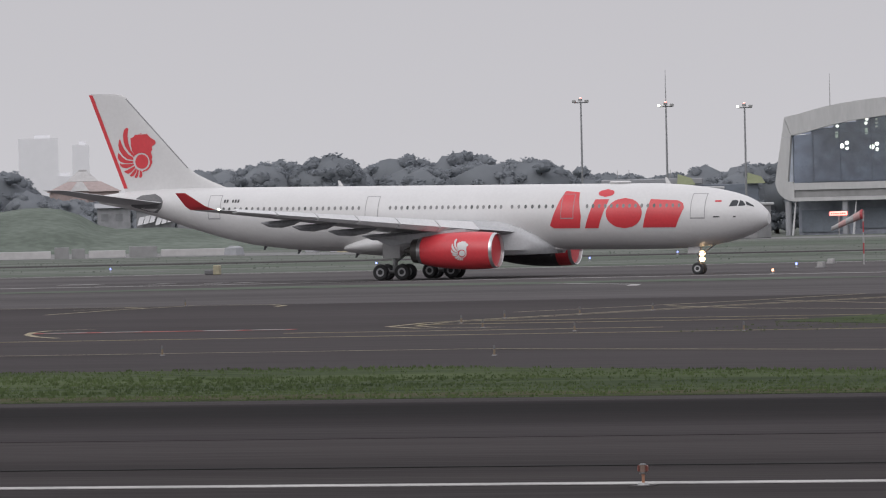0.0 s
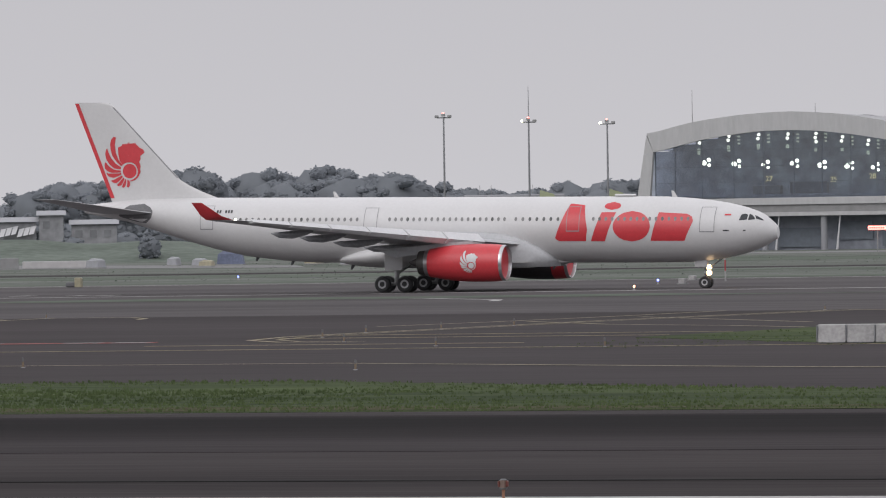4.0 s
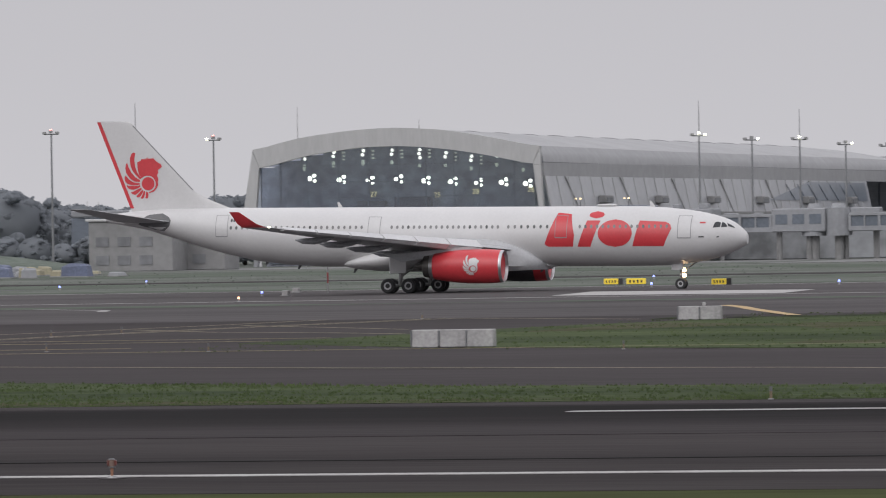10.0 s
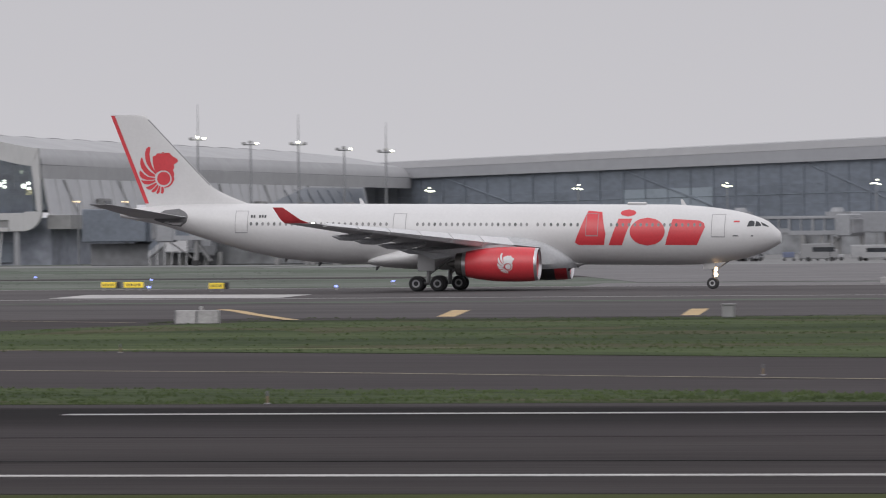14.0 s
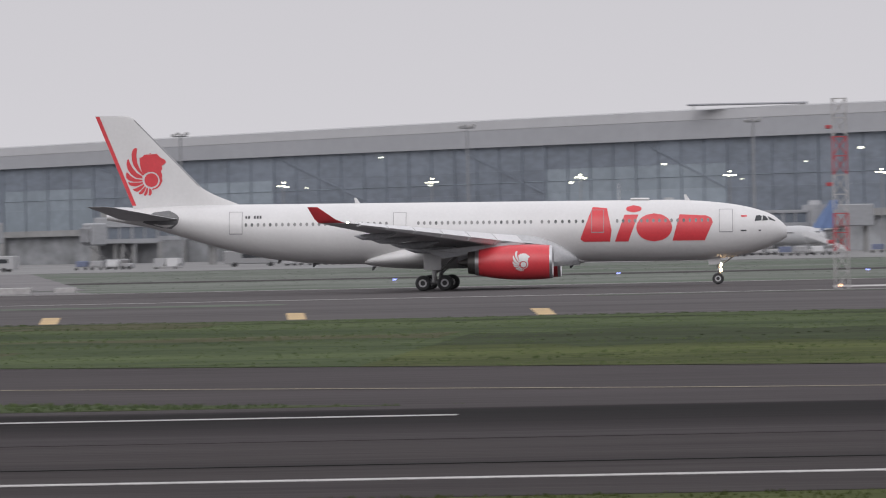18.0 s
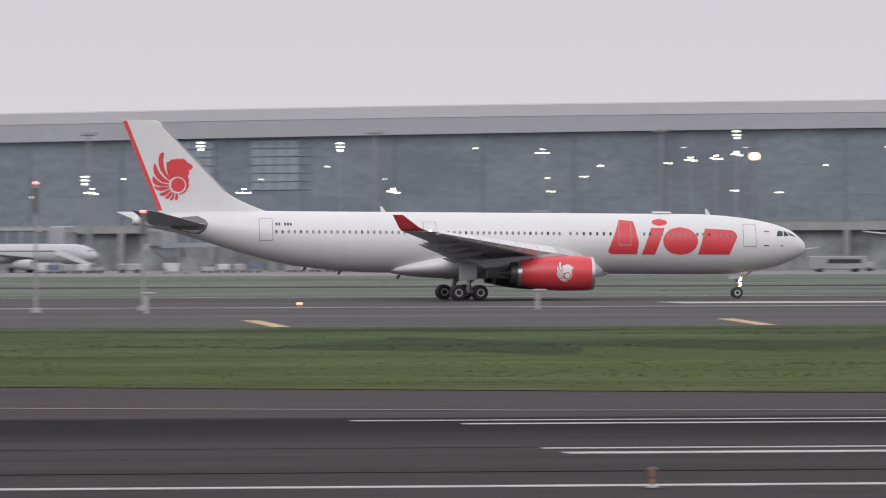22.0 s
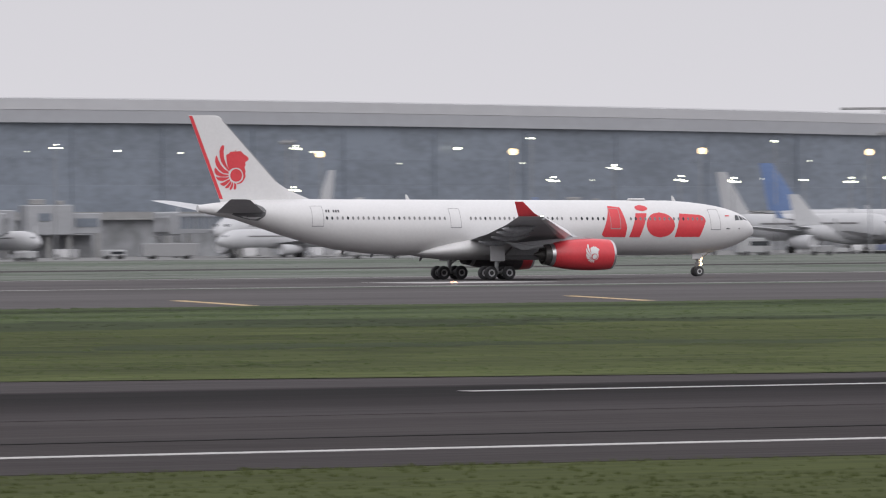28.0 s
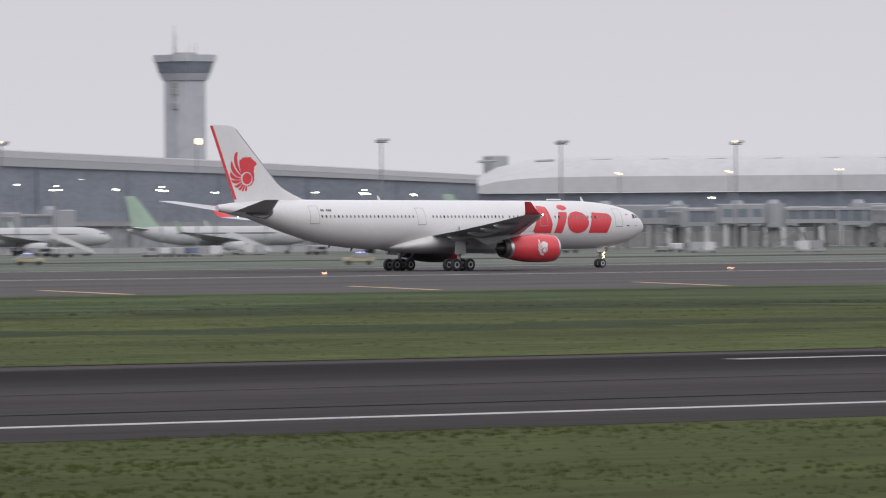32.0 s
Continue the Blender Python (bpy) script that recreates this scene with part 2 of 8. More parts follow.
M_SEAMLINE = mat("door_seam_line", (0.25, 0.25, 0.26), 0.5, var=0.1)
M_PANELW = mat("white_panel", (0.50, 0.50, 0.51), 0.5, var=0.06, scale=0.2, fine=1.5)
M_INNER = glow("lit_hall_lamp", (1.0, 0.97, 0.74), 3.0)


# ---- mesh helpers ----
def obj(name, bm, material, parent=None, label="", smooth=False):
    me = bpy.data.meshes.new(name)
    bm.normal_update()
    bm.to_mesh(me)
    bm.free()
    me.materials.append(material)
    if smooth:
        me.polygons.foreach_set("use_smooth", [True] * len(me.polygons))
        me.set_sharp_from_angle(angle=radians(40))
    ob = new(name, me)
    if parent:
        ob.parent = parent
    if label:
        ob["label"] = label
    return ob


def part(name, bm, material, parent, label="", smooth=False):
    return obj(name, bm, material, parent, label, smooth)


def share(name, src, m, parent=None):
    ob = new(name, src.data)
    if parent:
        ob.parent = parent
    ob.matrix_basis = m
    return ob


def box(bm, x0, x1, y0, y1, z0, z1, m=None, bevel=0.0):
    vs = [bm.verts.new((x, y, z)) for z in (z0, z1) for x, y in ((x0, y0), (x1, y0), (x1, y1), (x0, y1))]
    fs = [bm.faces.new([vs[i] for i in q]) for q in ((3, 2, 1, 0), (4, 5, 6, 7), (0, 1, 5, 4), (1, 2, 6, 5), (2, 3, 7, 6), (3, 0, 4, 7))]
    if bevel:
        es = list({e for f in fs for e in f.edges})
        g = bmesh.ops.bevel(bm, geom=es, offset=bevel, segments=1, affect="EDGES")
        vs = list({v for f in g["faces"] for v in f.verts} | {v for v in vs if v.is_valid})
    if m is not None:
        for v in vs:
            v.co = m @ v.co
    return vs


def cbox(cx, cy, cz, sx, sy, sz, bevel=0.0):
    bm = bmesh.new()
    box(bm, cx - sx / 2, cx + sx / 2, cy - sy / 2, cy + sy / 2, cz - sz / 2, cz + sz / 2, bevel=bevel)
    return bm


def loft(bm, rings, cap=True):
    """Quads between rings of equal point counts."""
    vr = [[bm.verts.new(p) for p in r] for r in rings]
    n = len(vr[0])
    for a, b in zip(vr, vr[1:]):
        for i in range(n):
            j = (i + 1) % n
            try:
                bm.faces.new((a[i], a[j], b[j], b[i]))
            except ValueError:
                pass
    if cap:
        bm.faces.new(list(reversed(vr[0])))
        bm.faces.new(vr[-1])
    return vr


def tube(bm, a, b, r0, r1=None, n=10):
    a, b = Vector(a), Vector(b)
    r1 = r0 if r1 is None else r1
    q = (b - a).to_track_quat("Z", "Y")
    ring = lambda c, r: [c + q @ Vector((r * math.cos(2 * math.pi * i / n), r * math.sin(2 * math.pi * i / n), 0)) for i in range(n)]
    loft(bm, [ring(a, r0), ring(b, r1)])


def rod(a, b, r0, r1=None, n=10):
    bm = bmesh.new()
    tube(bm, a, b, r0, r1, n)
    return bm


def sheet(name, pts, z, material, label="", kind="structure", category="", thick=0.02):
    """A flat slab of ground paving or paint, with a small edge."""
    bm = bmesh.new()
    top = [bm.verts.new((x, y, z)) for x, y in pts]
    low = [bm.verts.new((x, y, z - thick)) for x, y in pts]
    bm.faces.new(top)
    for i in range(len(pts)):
        j = (i + 1) % len(pts)
        bm.faces.new((top[j], top[i], low[i], low[j]))
    bmesh.ops.recalc_face_normals(bm, faces=bm.faces)
    if sum(f.normal.z for f in bm.faces if len(f.verts) == len(pts)) < 0:
        bmesh.ops.reverse_faces(bm, faces=bm.faces)
    return tagged(obj(name, bm, material), label, category, kind=kind)


def strip(name, x0, x1, y0, y1, z, material, label="", **k):
    return sheet(name, [(x0, y0), (x1, y0), (x1, y1), (x0, y1)], z, material, label, **k)


def at(az, r):
    a = radians(az)
    return r * math.sin(a), r * math.cos(a)


# ---- ground ----
# one sheet; the far runway lies on a low bank
G = 0.35
bm = bmesh.new()
prev = None
for y, z in ((-600, 0), (449.5, 0), (462.5, G), (705, G), (765, 0), (4800, 0)):
    cur = [bm.verts.new((x, y, z)) for x in (-4000, 4000)]
    if prev:
        bm.faces.new((prev[0], prev[1], cur[1], cur[0]))
    prev = cur
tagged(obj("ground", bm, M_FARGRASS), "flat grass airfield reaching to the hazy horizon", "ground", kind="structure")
strip("near_verge", -500, 700, -60, 142, 0.02, M_VERGE, "mown green grass before the near runway", category="grass")
strip("runway_near", -600, 900, 142, 218, 0.03, M_ASPH, "dark grey asphalt runway with white edge lines", category="runway")
strip("runway_dark_band", -600, 900, 182, 214, 0.043, M_RUBBER, "rubber-blackened asphalt along the runway", category="runway")
strip("runway_shoulder", -600, 900, 214.0, 218, 0.044, M_ASPH2, "paler asphalt shoulder along the runway", category="runway")
# the taxiway swings in from far left and joins the near runway
EDGE = [(-600, 330), (-86, 321), (-67, 315), (-48, 303), (-4, 274), (43, 247), (83, 234), (125, 222), (178, 218.5), (300, 218.2)]
LINE = [(-600, 296), (-100, 292), (-77, 278), (-57, 269), (-41, 258), (-4, 235), (30, 222), (60, 216)]
sheet("taxiway", [(300, 218), (-600, 218)] + EDGE[:-1], 0.03, M_ASPH2, "grey asphalt taxiway curving towards the runway", category="taxiway")
sheet("grass_strip", [(-600, 218.5), (-14, 218.5), (-38, 236), (-51, 239), (-67, 244), (-90, 260), (-600, 263)], 0.044, M_GRASS, "uneven green grass strip beside the runway", category="grass")
strip("asphalt_field", -600, -60, 318, 449.5, 0.026, M_ASPH2, "wide worn asphalt taxiway area with faint markings", category="taxiway")
sheet("grass_island", [(-104, 350), (-88, 330), (-67, 316), (-48, 304), (-4, 275), (43, 248), (83, 235), (125, 223), (178, 219.5), (300, 219), (1200, 219), (1200, 448), (-45, 448), (-92, 436), (-100, 400)], 0.044, M_GRASS, "rough green grass infield between runway and taxiway", category="grass")
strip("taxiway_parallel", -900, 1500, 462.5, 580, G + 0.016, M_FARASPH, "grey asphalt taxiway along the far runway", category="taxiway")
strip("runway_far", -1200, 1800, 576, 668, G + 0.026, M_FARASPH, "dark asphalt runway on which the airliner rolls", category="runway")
strip("apron", -260, 2600, 1190, 2600, 0.05, M_CONC, "pale concrete aircraft apron before the terminal", category="apron")


def line(name, x0, x1, y, w, material=M_LINE, z=0.052, label="", category="marking"):
    return strip(name, x0, x1, y - w / 2, y + w / 2, z, material, label or "painted line on the asphalt", category=category, thick=0.015)


line("runway_edge_line", -600, 900, 152.6, 1.05, label="white edge line along the near runway")
line("tar_seam", -600, 900, 162.6, 0.55, M_SEAM, 0.05, "dark tar seam along the near runway")
for x0, x1 in ((-50.6, -11.5), (25.9, 64.8), (102, 141.5), (183, 260)):
    line("runway_edge_dash", x0, x1, 205.8, 1.1, label="broken white line on the runway's far side")
for x0, x1, y in ((24.9, 52.3, 176.6), (24.9, 49, 180.8), (23, 52, 210)):
    line("touchdown_bar", x0, x1, y, 1.5 if y < 178 else 0.8, label="long white touchdown bar on the near runway")
line("runway_edge_line", -1200, 1800, 556, 1.3, z=G + 0.03, label="white edge line along the far runway")
line("runway_edge_line", -1200, 1800, 664, 1.4, z=G + 0.04, label="white edge line along the far runway")
for x0, x1, y in ((-0.6, 20.6, 584), (92, 154.2, 588), (284, 298, 588)):
    line("touchdown_bar", x0, x1, y, 15.0, z=G + 0.045, label="broad white touchdown bar on the far runway")
sheet("touchdown_bar", [(-141, 568), (-119.7, 562), (-123.3, 592), (-146, 603)], G + 0.045, M_LINE, "broad white touchdown bar on the far runway", category="marking", thick=0.015)
bm = bmesh.new()
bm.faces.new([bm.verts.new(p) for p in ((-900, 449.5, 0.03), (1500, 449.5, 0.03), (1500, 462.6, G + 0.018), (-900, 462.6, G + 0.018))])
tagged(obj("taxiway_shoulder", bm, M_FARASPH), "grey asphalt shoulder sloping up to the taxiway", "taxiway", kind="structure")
first_bar = None
for x in [-35.6 + 16.4 * k for k in range(-3, 2)] + [12.4 + 32.3 * k for k in range(18)]:
    if first_bar is None:
        bm = bmesh.new()
        bm.faces.new([bm.verts.new(p) for p in ((-0.55, 450.6, 0.068), (0.65, 450.6, 0.068), (-0.35, 461.6, G + 0.025), (-1.55, 461.6, G + 0.025))])
        first_bar = tagged(obj("shoulder_bar", bm, M_ORANGE), "orange-yellow bar painted on the sloping shoulder", "marking", "shoulder bars", "structure")
        first_bar.matrix_basis = pose(x, 0, 0)
    else:
        copy_thing(first_bar, pose(x, 0, 0))


def ribbon(name, pts, w, material, z, label):
    bm = bmesh.new()
    L, R = [], []
    for i, p in enumerate(pts):
        a, b = Vector(pts[max(0, i - 1)]), Vector(pts[min(len(pts) - 1, i + 1)])
        d = (b - a).normalized()
        nrm = Vector((-d.y, d.x)) * w / 2
        h = z[i] if isinstance(z, tuple) else z
        L.append(bm.verts.new((p[0] + nrm.x, p[1] + nrm.y, h)))
        R.append(bm.verts.new((p[0] - nrm.x, p[1] - nrm.y, h)))
    for i in range(len(pts) - 1):
        bm.faces.new((R[i], R[i + 1], L[i + 1], L[i]))
    return tagged(obj(name, bm, material), label, "marking", kind="structure")


ribbon("taxi_line", LINE, 0.5, M_YLINE, 0.06, "thin yellow line along the taxiway")
# faint curves and bars on the old asphalt
ribbon("taxi_curve", [(-119, 446), (-124, 410), (-126.5, 374), (-127, 362), (-125.5, 352), (-121.5, 345.5), (-117, 344)], 0.45, M_YLINE, 0.05, "yellow hooked line on old asphalt")
ribbon("taxi_curve", [(-117.5, 446), (-122.6, 410), (-125.2, 374), (-125.8, 362), (-124.3, 353), (-121, 347), (-117, 345.6)], 0.3, M_YLINE, 0.05, "yellow hooked line on old asphalt")
ribbon("taxi_curve", [(-260, 440), (-215, 448), (-188, 449), (-178, 446), (-174.5, 441), (-178, 437)], 0.5, M_YLINE, 0.05, "yellow curved line on old asphalt")
ribbon("taxi_curve", [(-210, 520), (-185, 520), (-169, 514), (-159, 500), (-156.5, 491)], 0.8, M_LINE, G + 0.03, "worn white curved line on old asphalt")
ribbon("taxi_curve", [(-105.2, 474.5), (-101.5, 462.6), (-99.5, 457.5), (-97.7, 453.5), (-95.9, 449.5), (-94.0, 442.6), (-92.1, 436)], 0.95, M_ORANGE, (G + 0.03, G + 0.035, 0.262, 0.162, 0.065, 0.08, 0.09), "orange line slanting over the taxiway and its shoulder")
ribbon("taxi_curve", [(-128.4, 409.7), (-118.8, 394.7), (-109.3, 385.9), (-102.3, 377.3)], 0.4, M_YLINE, 0.05, "thin faded line on old asphalt")
ribbon("taxi_curve", [(-119.5, 449), (-108.7, 438), (-100.7, 428.9)], 0.4, M_YLINE, 0.05, "thin faded line on old asphalt")
ribbon("taxi_curve", [(-125.9, 424.7), (-107.0, 395.7)], 0.35, M_YLINE, 0.05, "thin faded line on old asphalt")
ribbon("taxi_curve", [(-127.0, 448.6), (-128.4, 426.6), (-130.5, 409.2), (-133, 395)], 0.4, M_YLINE, 0.052, "thin faded line on old asphalt")
for y in (366, 357, 338):
    line("faint_line", -126 + (y - 340) * 0.02, -100 + (y - 400) * 0.1, y, 0.28, M_YLINE, 0.05, "thin faded line on old asphalt")
line("faint_line", -400, -60, 326, 0.3, M_YLINE, 0.05, "thin faded line on old asphalt")
line("hold_bar", -144.4, -129.6, 349, 1.0, M_REDPAINT, 0.05, "red painted holding bar on the asphalt")
for x in (-143.4, -140.2, -134.6, -131.9):
    line("hold_dash", x, x + 2.0, 349, 1.0, M_LINE, 0.056, "white dash on the red holding bar")
ribbon("taxi_curve", [(-136.7, 334.1), (-139.9, 339.1), (-143.0, 345.3), (-145.5, 352), (-146.6, 357), (-145.2, 360)], 0.4, M_YLINE, 0.05, "yellow hooked line on old asphalt")
ribbon("taxi_curve", [(-171.6, 416.6), (-174.0, 434.6), (-174.2, 449), (-171.9, 449.3), (-167.8, 447.0), (-164.8, 441.5), (-163.6, 436.7)], 0.4, M_YLINE, 0.05, "yellow curved line on old asphalt")
for x0, x1, y in ((-225.4, -223.9, 571), (-219.1, -217.7, 568), (-216.4, -214.8, 567.5), (-236, -232.7, 576)):
    line("worn_dash", x0, x1, y, 3.0, M_LINE, G + 0.05, "short worn white dash on the taxiway")
# a dark joint across the near runway
ribbon("tar_joint", [(5.6, 164), (5.4, 152), (5.5, 142)], 0.28, M_SEAM, 0.0575, "dark tar joint across the runway")
ribbon("tar_joint", [(5.9, 164), (6.1, 158)], 0.2, M_SEAM, 0.0575, "dark tar joint across the runway")


# ---- airliner ----
ZC = 5.14
NOSE_DOWN = 0.62  # degrees; the airliner sits a little lower at the nose
NOSE = 32.05  # the nose is this far ahead of the main gear
SECT = [(0.05, 4.80, 0.02, 0.02), (0.18, 4.80, 0.33, 0.31), (0.53, 4.94, 0.66, 0.63), (0.93, 4.99, 0.96, 1.0), (1.45, 5.06, 1.31, 1.3), (2.13, 5.08, 1.62, 1.65), (3.18, 5.07, 1.98, 2.03),
        (4.55, 5.08, 2.28, 2.33), (6.0, 5.08, 2.50, 2.56), (7.7, 5.09, 2.67, 2.70), (10, 5.14, 2.76, 2.80), (11.5, ZC, 2.77, 2.82), (41, ZC, 2.77, 2.82), (44.1, 5.23, 2.68, 2.75), (47.4, 5.42, 2.49, 2.6),
        (50, 5.70, 2.22, 2.35), (52.8, 6.06, 1.83, 1.95), (55.5, 6.45, 1.39, 1.5), (58.2, 6.80, 0.92, 1.0), (60.5, 6.90, 0.60, 0.62), (62.2, 6.95, 0.34, 0.34)]
SA = np.array(SECT)


def sect(s):
    return [float(np.interp(s, SA[:, 0], SA[:, k])) for k in (1, 2, 3)]


def skin(s, z, side=-1, lift=0.0):
    """The point of the fuselage skin at station s and height z."""
    zc, h, w = sect(s)
    c = max(-0.999, min(0.999, (z - zc) / h))
    return Vector((NOSE - s, side * (w * math.sqrt(1 - c * c) + lift), z))


def decal(name, poly, material, parent, label="", lift=0.015, side=-1, fin=False, step=0.12, lay=None):
    """A painted shape (station, height) laid on the skin in thin rows."""
    zs = [p[1] for p in poly]
    z0, z1 = min(zs), max(zs)
    n = max(2, int((z1 - z0) / step))
    bm = bmesh.new()

    def cuts(z):
        xs = []
        for (xa, za), (xb, zb) in zip(poly, poly[1:] + poly[:1]):
            if (za <= z) != (zb <= z):
                xs.append(xa + (z - za) / (zb - za) * (xb - xa))
        return sorted(xs)
    eps = (z1 - z0) * 1e-3
    place = (lambda s, z: Vector((NOSE - s, side * (fin_half(s, z) + lift), z))) if fin else lay or (lambda s, z: skin(s, z, side, lift))
    levels = [z0 + eps + (z1 - z0 - 2 * eps) * i / n for i in range(n + 1)]
    for za, zb in zip(levels, levels[1:]):
        ca, cb = cuts(za), cuts(zb)
        if len(ca) != len(cb):
            zm = (za + zb) / 2
            ca = cb = cuts(zm)
        for i in range(0, len(ca) - 1, 2):
            k = max(1, int((ca[i + 1] - ca[i]) / 1.0))
            for j in range(k):
                f0, f1 = j / k, (j + 1) / k
                q = [place(ca[i] + (ca[i + 1] - ca[i]) * f0, za), place(ca[i] + (ca[i + 1] - ca[i]) * f1, za),
                     place(cb[i] + (cb[i + 1] - cb[i]) * f1, zb), place(cb[i] + (cb[i + 1] - cb[i]) * f0, zb)]
                vs = [bm.verts.new(p) for p in q]
                bm.faces.new(vs if side > 0 else list(reversed(vs)))
    return part(name, bm, material, parent, label)


def ellipse(cx, cz, a, b, n=28, tilt=0.0, t0=0.0, t1=360.0):
    out = []
    for i in range(n):
        t = radians(t0 + (t1 - t0) * i / n)
        u, v = a * math.cos(t), b * math.sin(t)
        c, s = math.cos(radians(tilt)), math.sin(radians(tilt))
        out.append((cx + u * c - v * s, cz + u * s + v * c))
    return out


def foil(le, te, y, z, thick, n=9):
    """An aerofoil ring at span y from leading to trailing station."""
    c = te - le
    up, lo = [], []
    for i in range(n):
        u = (1 - math.cos(math.pi * i / (n - 1))) / 2
        t = thick * c * 2.6 * (0.2969 * math.sqrt(u) - 0.126 * u - 0.3516 * u * u + 0.2843 * u ** 3 - 0.1015 * u ** 4)
        up.append((NOSE - le - u * c, y, z + t * 1.1))
        lo.append((NOSE - le - u * c, y, z - t * 0.8))
    return up + lo[-2:0:-1]


def mirror(pts):
    return [(x, -y, z) for x, y, z in pts]


def wheel(parent, x, y, r, w):
    ob = new("wheel")
    ob.parent = parent
    n = 22
    c = lambda yy, rr: [(x + rr * math.cos(2 * math.pi * i / n), yy, r + rr * math.sin(2 * math.pi * i / n)) for i in range(n)]
    bm = bmesh.new()
    loft(bm, [c(y - w * 0.42, r * 0.55), c(y - w * 0.5, r * 0.8), c(y - w * 0.36, r * 0.96), c(y, r), c(y + w * 0.36, r * 0.96), c(y + w * 0.5, r * 0.8), c(y + w * 0.42, r * 0.55)])
    bmesh.ops.recalc_face_normals(bm, faces=bm.faces)
    part("tyre", bm, M_TYRE, ob, "black tyre", True)
    bm = bmesh.new()
    loft(bm, [c(y - w * 0.40, r * 0.2), c(y - w * 0.46, r * 0.52), c(y + w * 0.46, r * 0.52), c(y + w * 0.40, r * 0.2)])
    bmesh.ops.recalc_face_normals(bm, faces=bm.faces)
    part("rim", bm, M_RIM, ob, "grey wheel rim", True)
    return ob


airliner = tagged(new("airliner"), "white twin-engine widebody airliner with red engines and a red tail emblem", "airplane")
bm = bmesh.new()
ss = [0.32, 0.36, 0.45, 0.6, 0.8, 1.0, 1.2, 1.45, 1.72, 2.05, 2.4, 2.9, 3.44, 4.1, 4.75, 5.4, 6.1, 6.9, 7.7, 8.8, 10, 11.5] + [13.5 + 2.5 * i for i in range(11)] + [41, 42.5, 44.1, 45.7, 47.4, 48.7, 50, 51.4, 52.8, 54.2, 55.5, 56.9, 58.2, 59.4, 60.5, 61.4, 62.2]
rings = []
for s in ss:
    zc, h, w = sect(s)
    rings.append([(NOSE - s, w * math.cos(2 * math.pi * i / 40), zc + h * math.sin(2 * math.pi * i / 40)) for i in range(40)])
loft(bm, rings)
fuselage = part("fuselage", bm, M_WHITE, airliner, "glossy white fuselage", True)
TE = lambda z: 59.87 + (z - 7.92) * 0.404
FIN = [(z, le, TE(z)) for z, le in ((7.0, 48.5), (7.7, 49.5), (8.0, 50.3), (8.5, 51.6), (9.0, 52.7), (9.44, 53.45), (11.44, 55.38), (14.19, 58.06), (15.8, 59.6), (16.05, 59.95), (16.12, 60.4))]


def fin_half(s, z):
    F = np.array(FIN)
    le, te = np.interp(z, F[:, 0], F[:, 1]), np.interp(z, F[:, 0], F[:, 2])
    u = min(1, max(0.0, (s - le) / (te - le)))
    return float(0.055 * (te - le) * 2.6 * (0.2969 * math.sqrt(u) - 0.126 * u - 0.3516 * u * u + 0.2843 * u ** 3 - 0.1015 * u ** 4))


bm = bmesh.new()
rings = []
for z, le, te in FIN:
    n = 11
    us = [(1 - math.cos(math.pi * i / (n - 1))) / 2 for i in range(n)]
    a = [(NOSE - le - u * (te - le), -fin_half(le + u * (te - le), z), z) for u in us]
    b = [(x, -y, zz) for x, y, zz in a]
    rings.append(a + b[-2:0:-1])
loft(bm, rings)
tail_fin = part("tail_fin", bm, M_WHITE, airliner, "white swept tail fin", True)
LE = lambda z: float(np.interp(z, [f[0] for f in FIN], [f[1] for f in FIN]))
# the tail emblem: curved blades round a disc, and a ragged rounded shape above it
EM = lambda pts: [(63.15 - (u - 72) / 57.9, 16.05 - (v - 45) / 57.9) for u, v in pts]
BLADES = [EM(q) for q in (
    [(327, 354), (305, 325), (291, 290), (286, 250), (292, 214), (280, 211), (268, 222), (261, 245), (263, 275), (272, 305), (290, 330), (318, 358)],
    [(318, 362), (290, 345), (268, 320), (252, 290), (245, 268), (238, 275), (234, 298), (240, 325), (258, 350), (285, 370), (318, 373)],
    [(316, 378), (280, 375), (255, 358), (235, 337), (230, 348), (232, 368), (245, 382), (270, 390), (300, 390), (320, 386)],
    [(318, 391), (285, 395), (255, 393), (240, 390), (245, 402), (258, 412), (280, 415), (302, 408), (322, 398)],
    [(325, 403), (300, 415), (280, 425), (264, 428), (272, 438), (290, 443), (308, 432), (328, 412)],
    [(332, 414), (318, 428), (305, 442), (295, 452), (305, 457), (318, 453), (330, 438), (337, 420)],
    [(340, 420), (334, 438), (325, 455), (322, 463), (332, 465), (342, 455), (346, 440), (347, 424)],
    [(352, 425), (352, 445), (348, 462), (358, 464), (366, 455), (366, 438), (362, 427)])]
EMBLEM = EM([(325, 352), (312, 330), (305, 300), (303, 264), (322, 258), (326, 248), (344, 250), (360, 240), (374, 246), (394, 242), (404, 253), (418, 266), (438, 275), (444, 290),
             (432, 300), (420, 308), (424, 322), (416, 336), (424, 358), (420, 372), (424, 386), (412, 410), (396, 426), (368, 434), (368, 428), (390, 420), (405, 405), (410, 385), (405, 365),
             (395, 350), (380, 340), (365, 337), (345, 340), (330, 350)])
DISC = (58.09, 10.23)
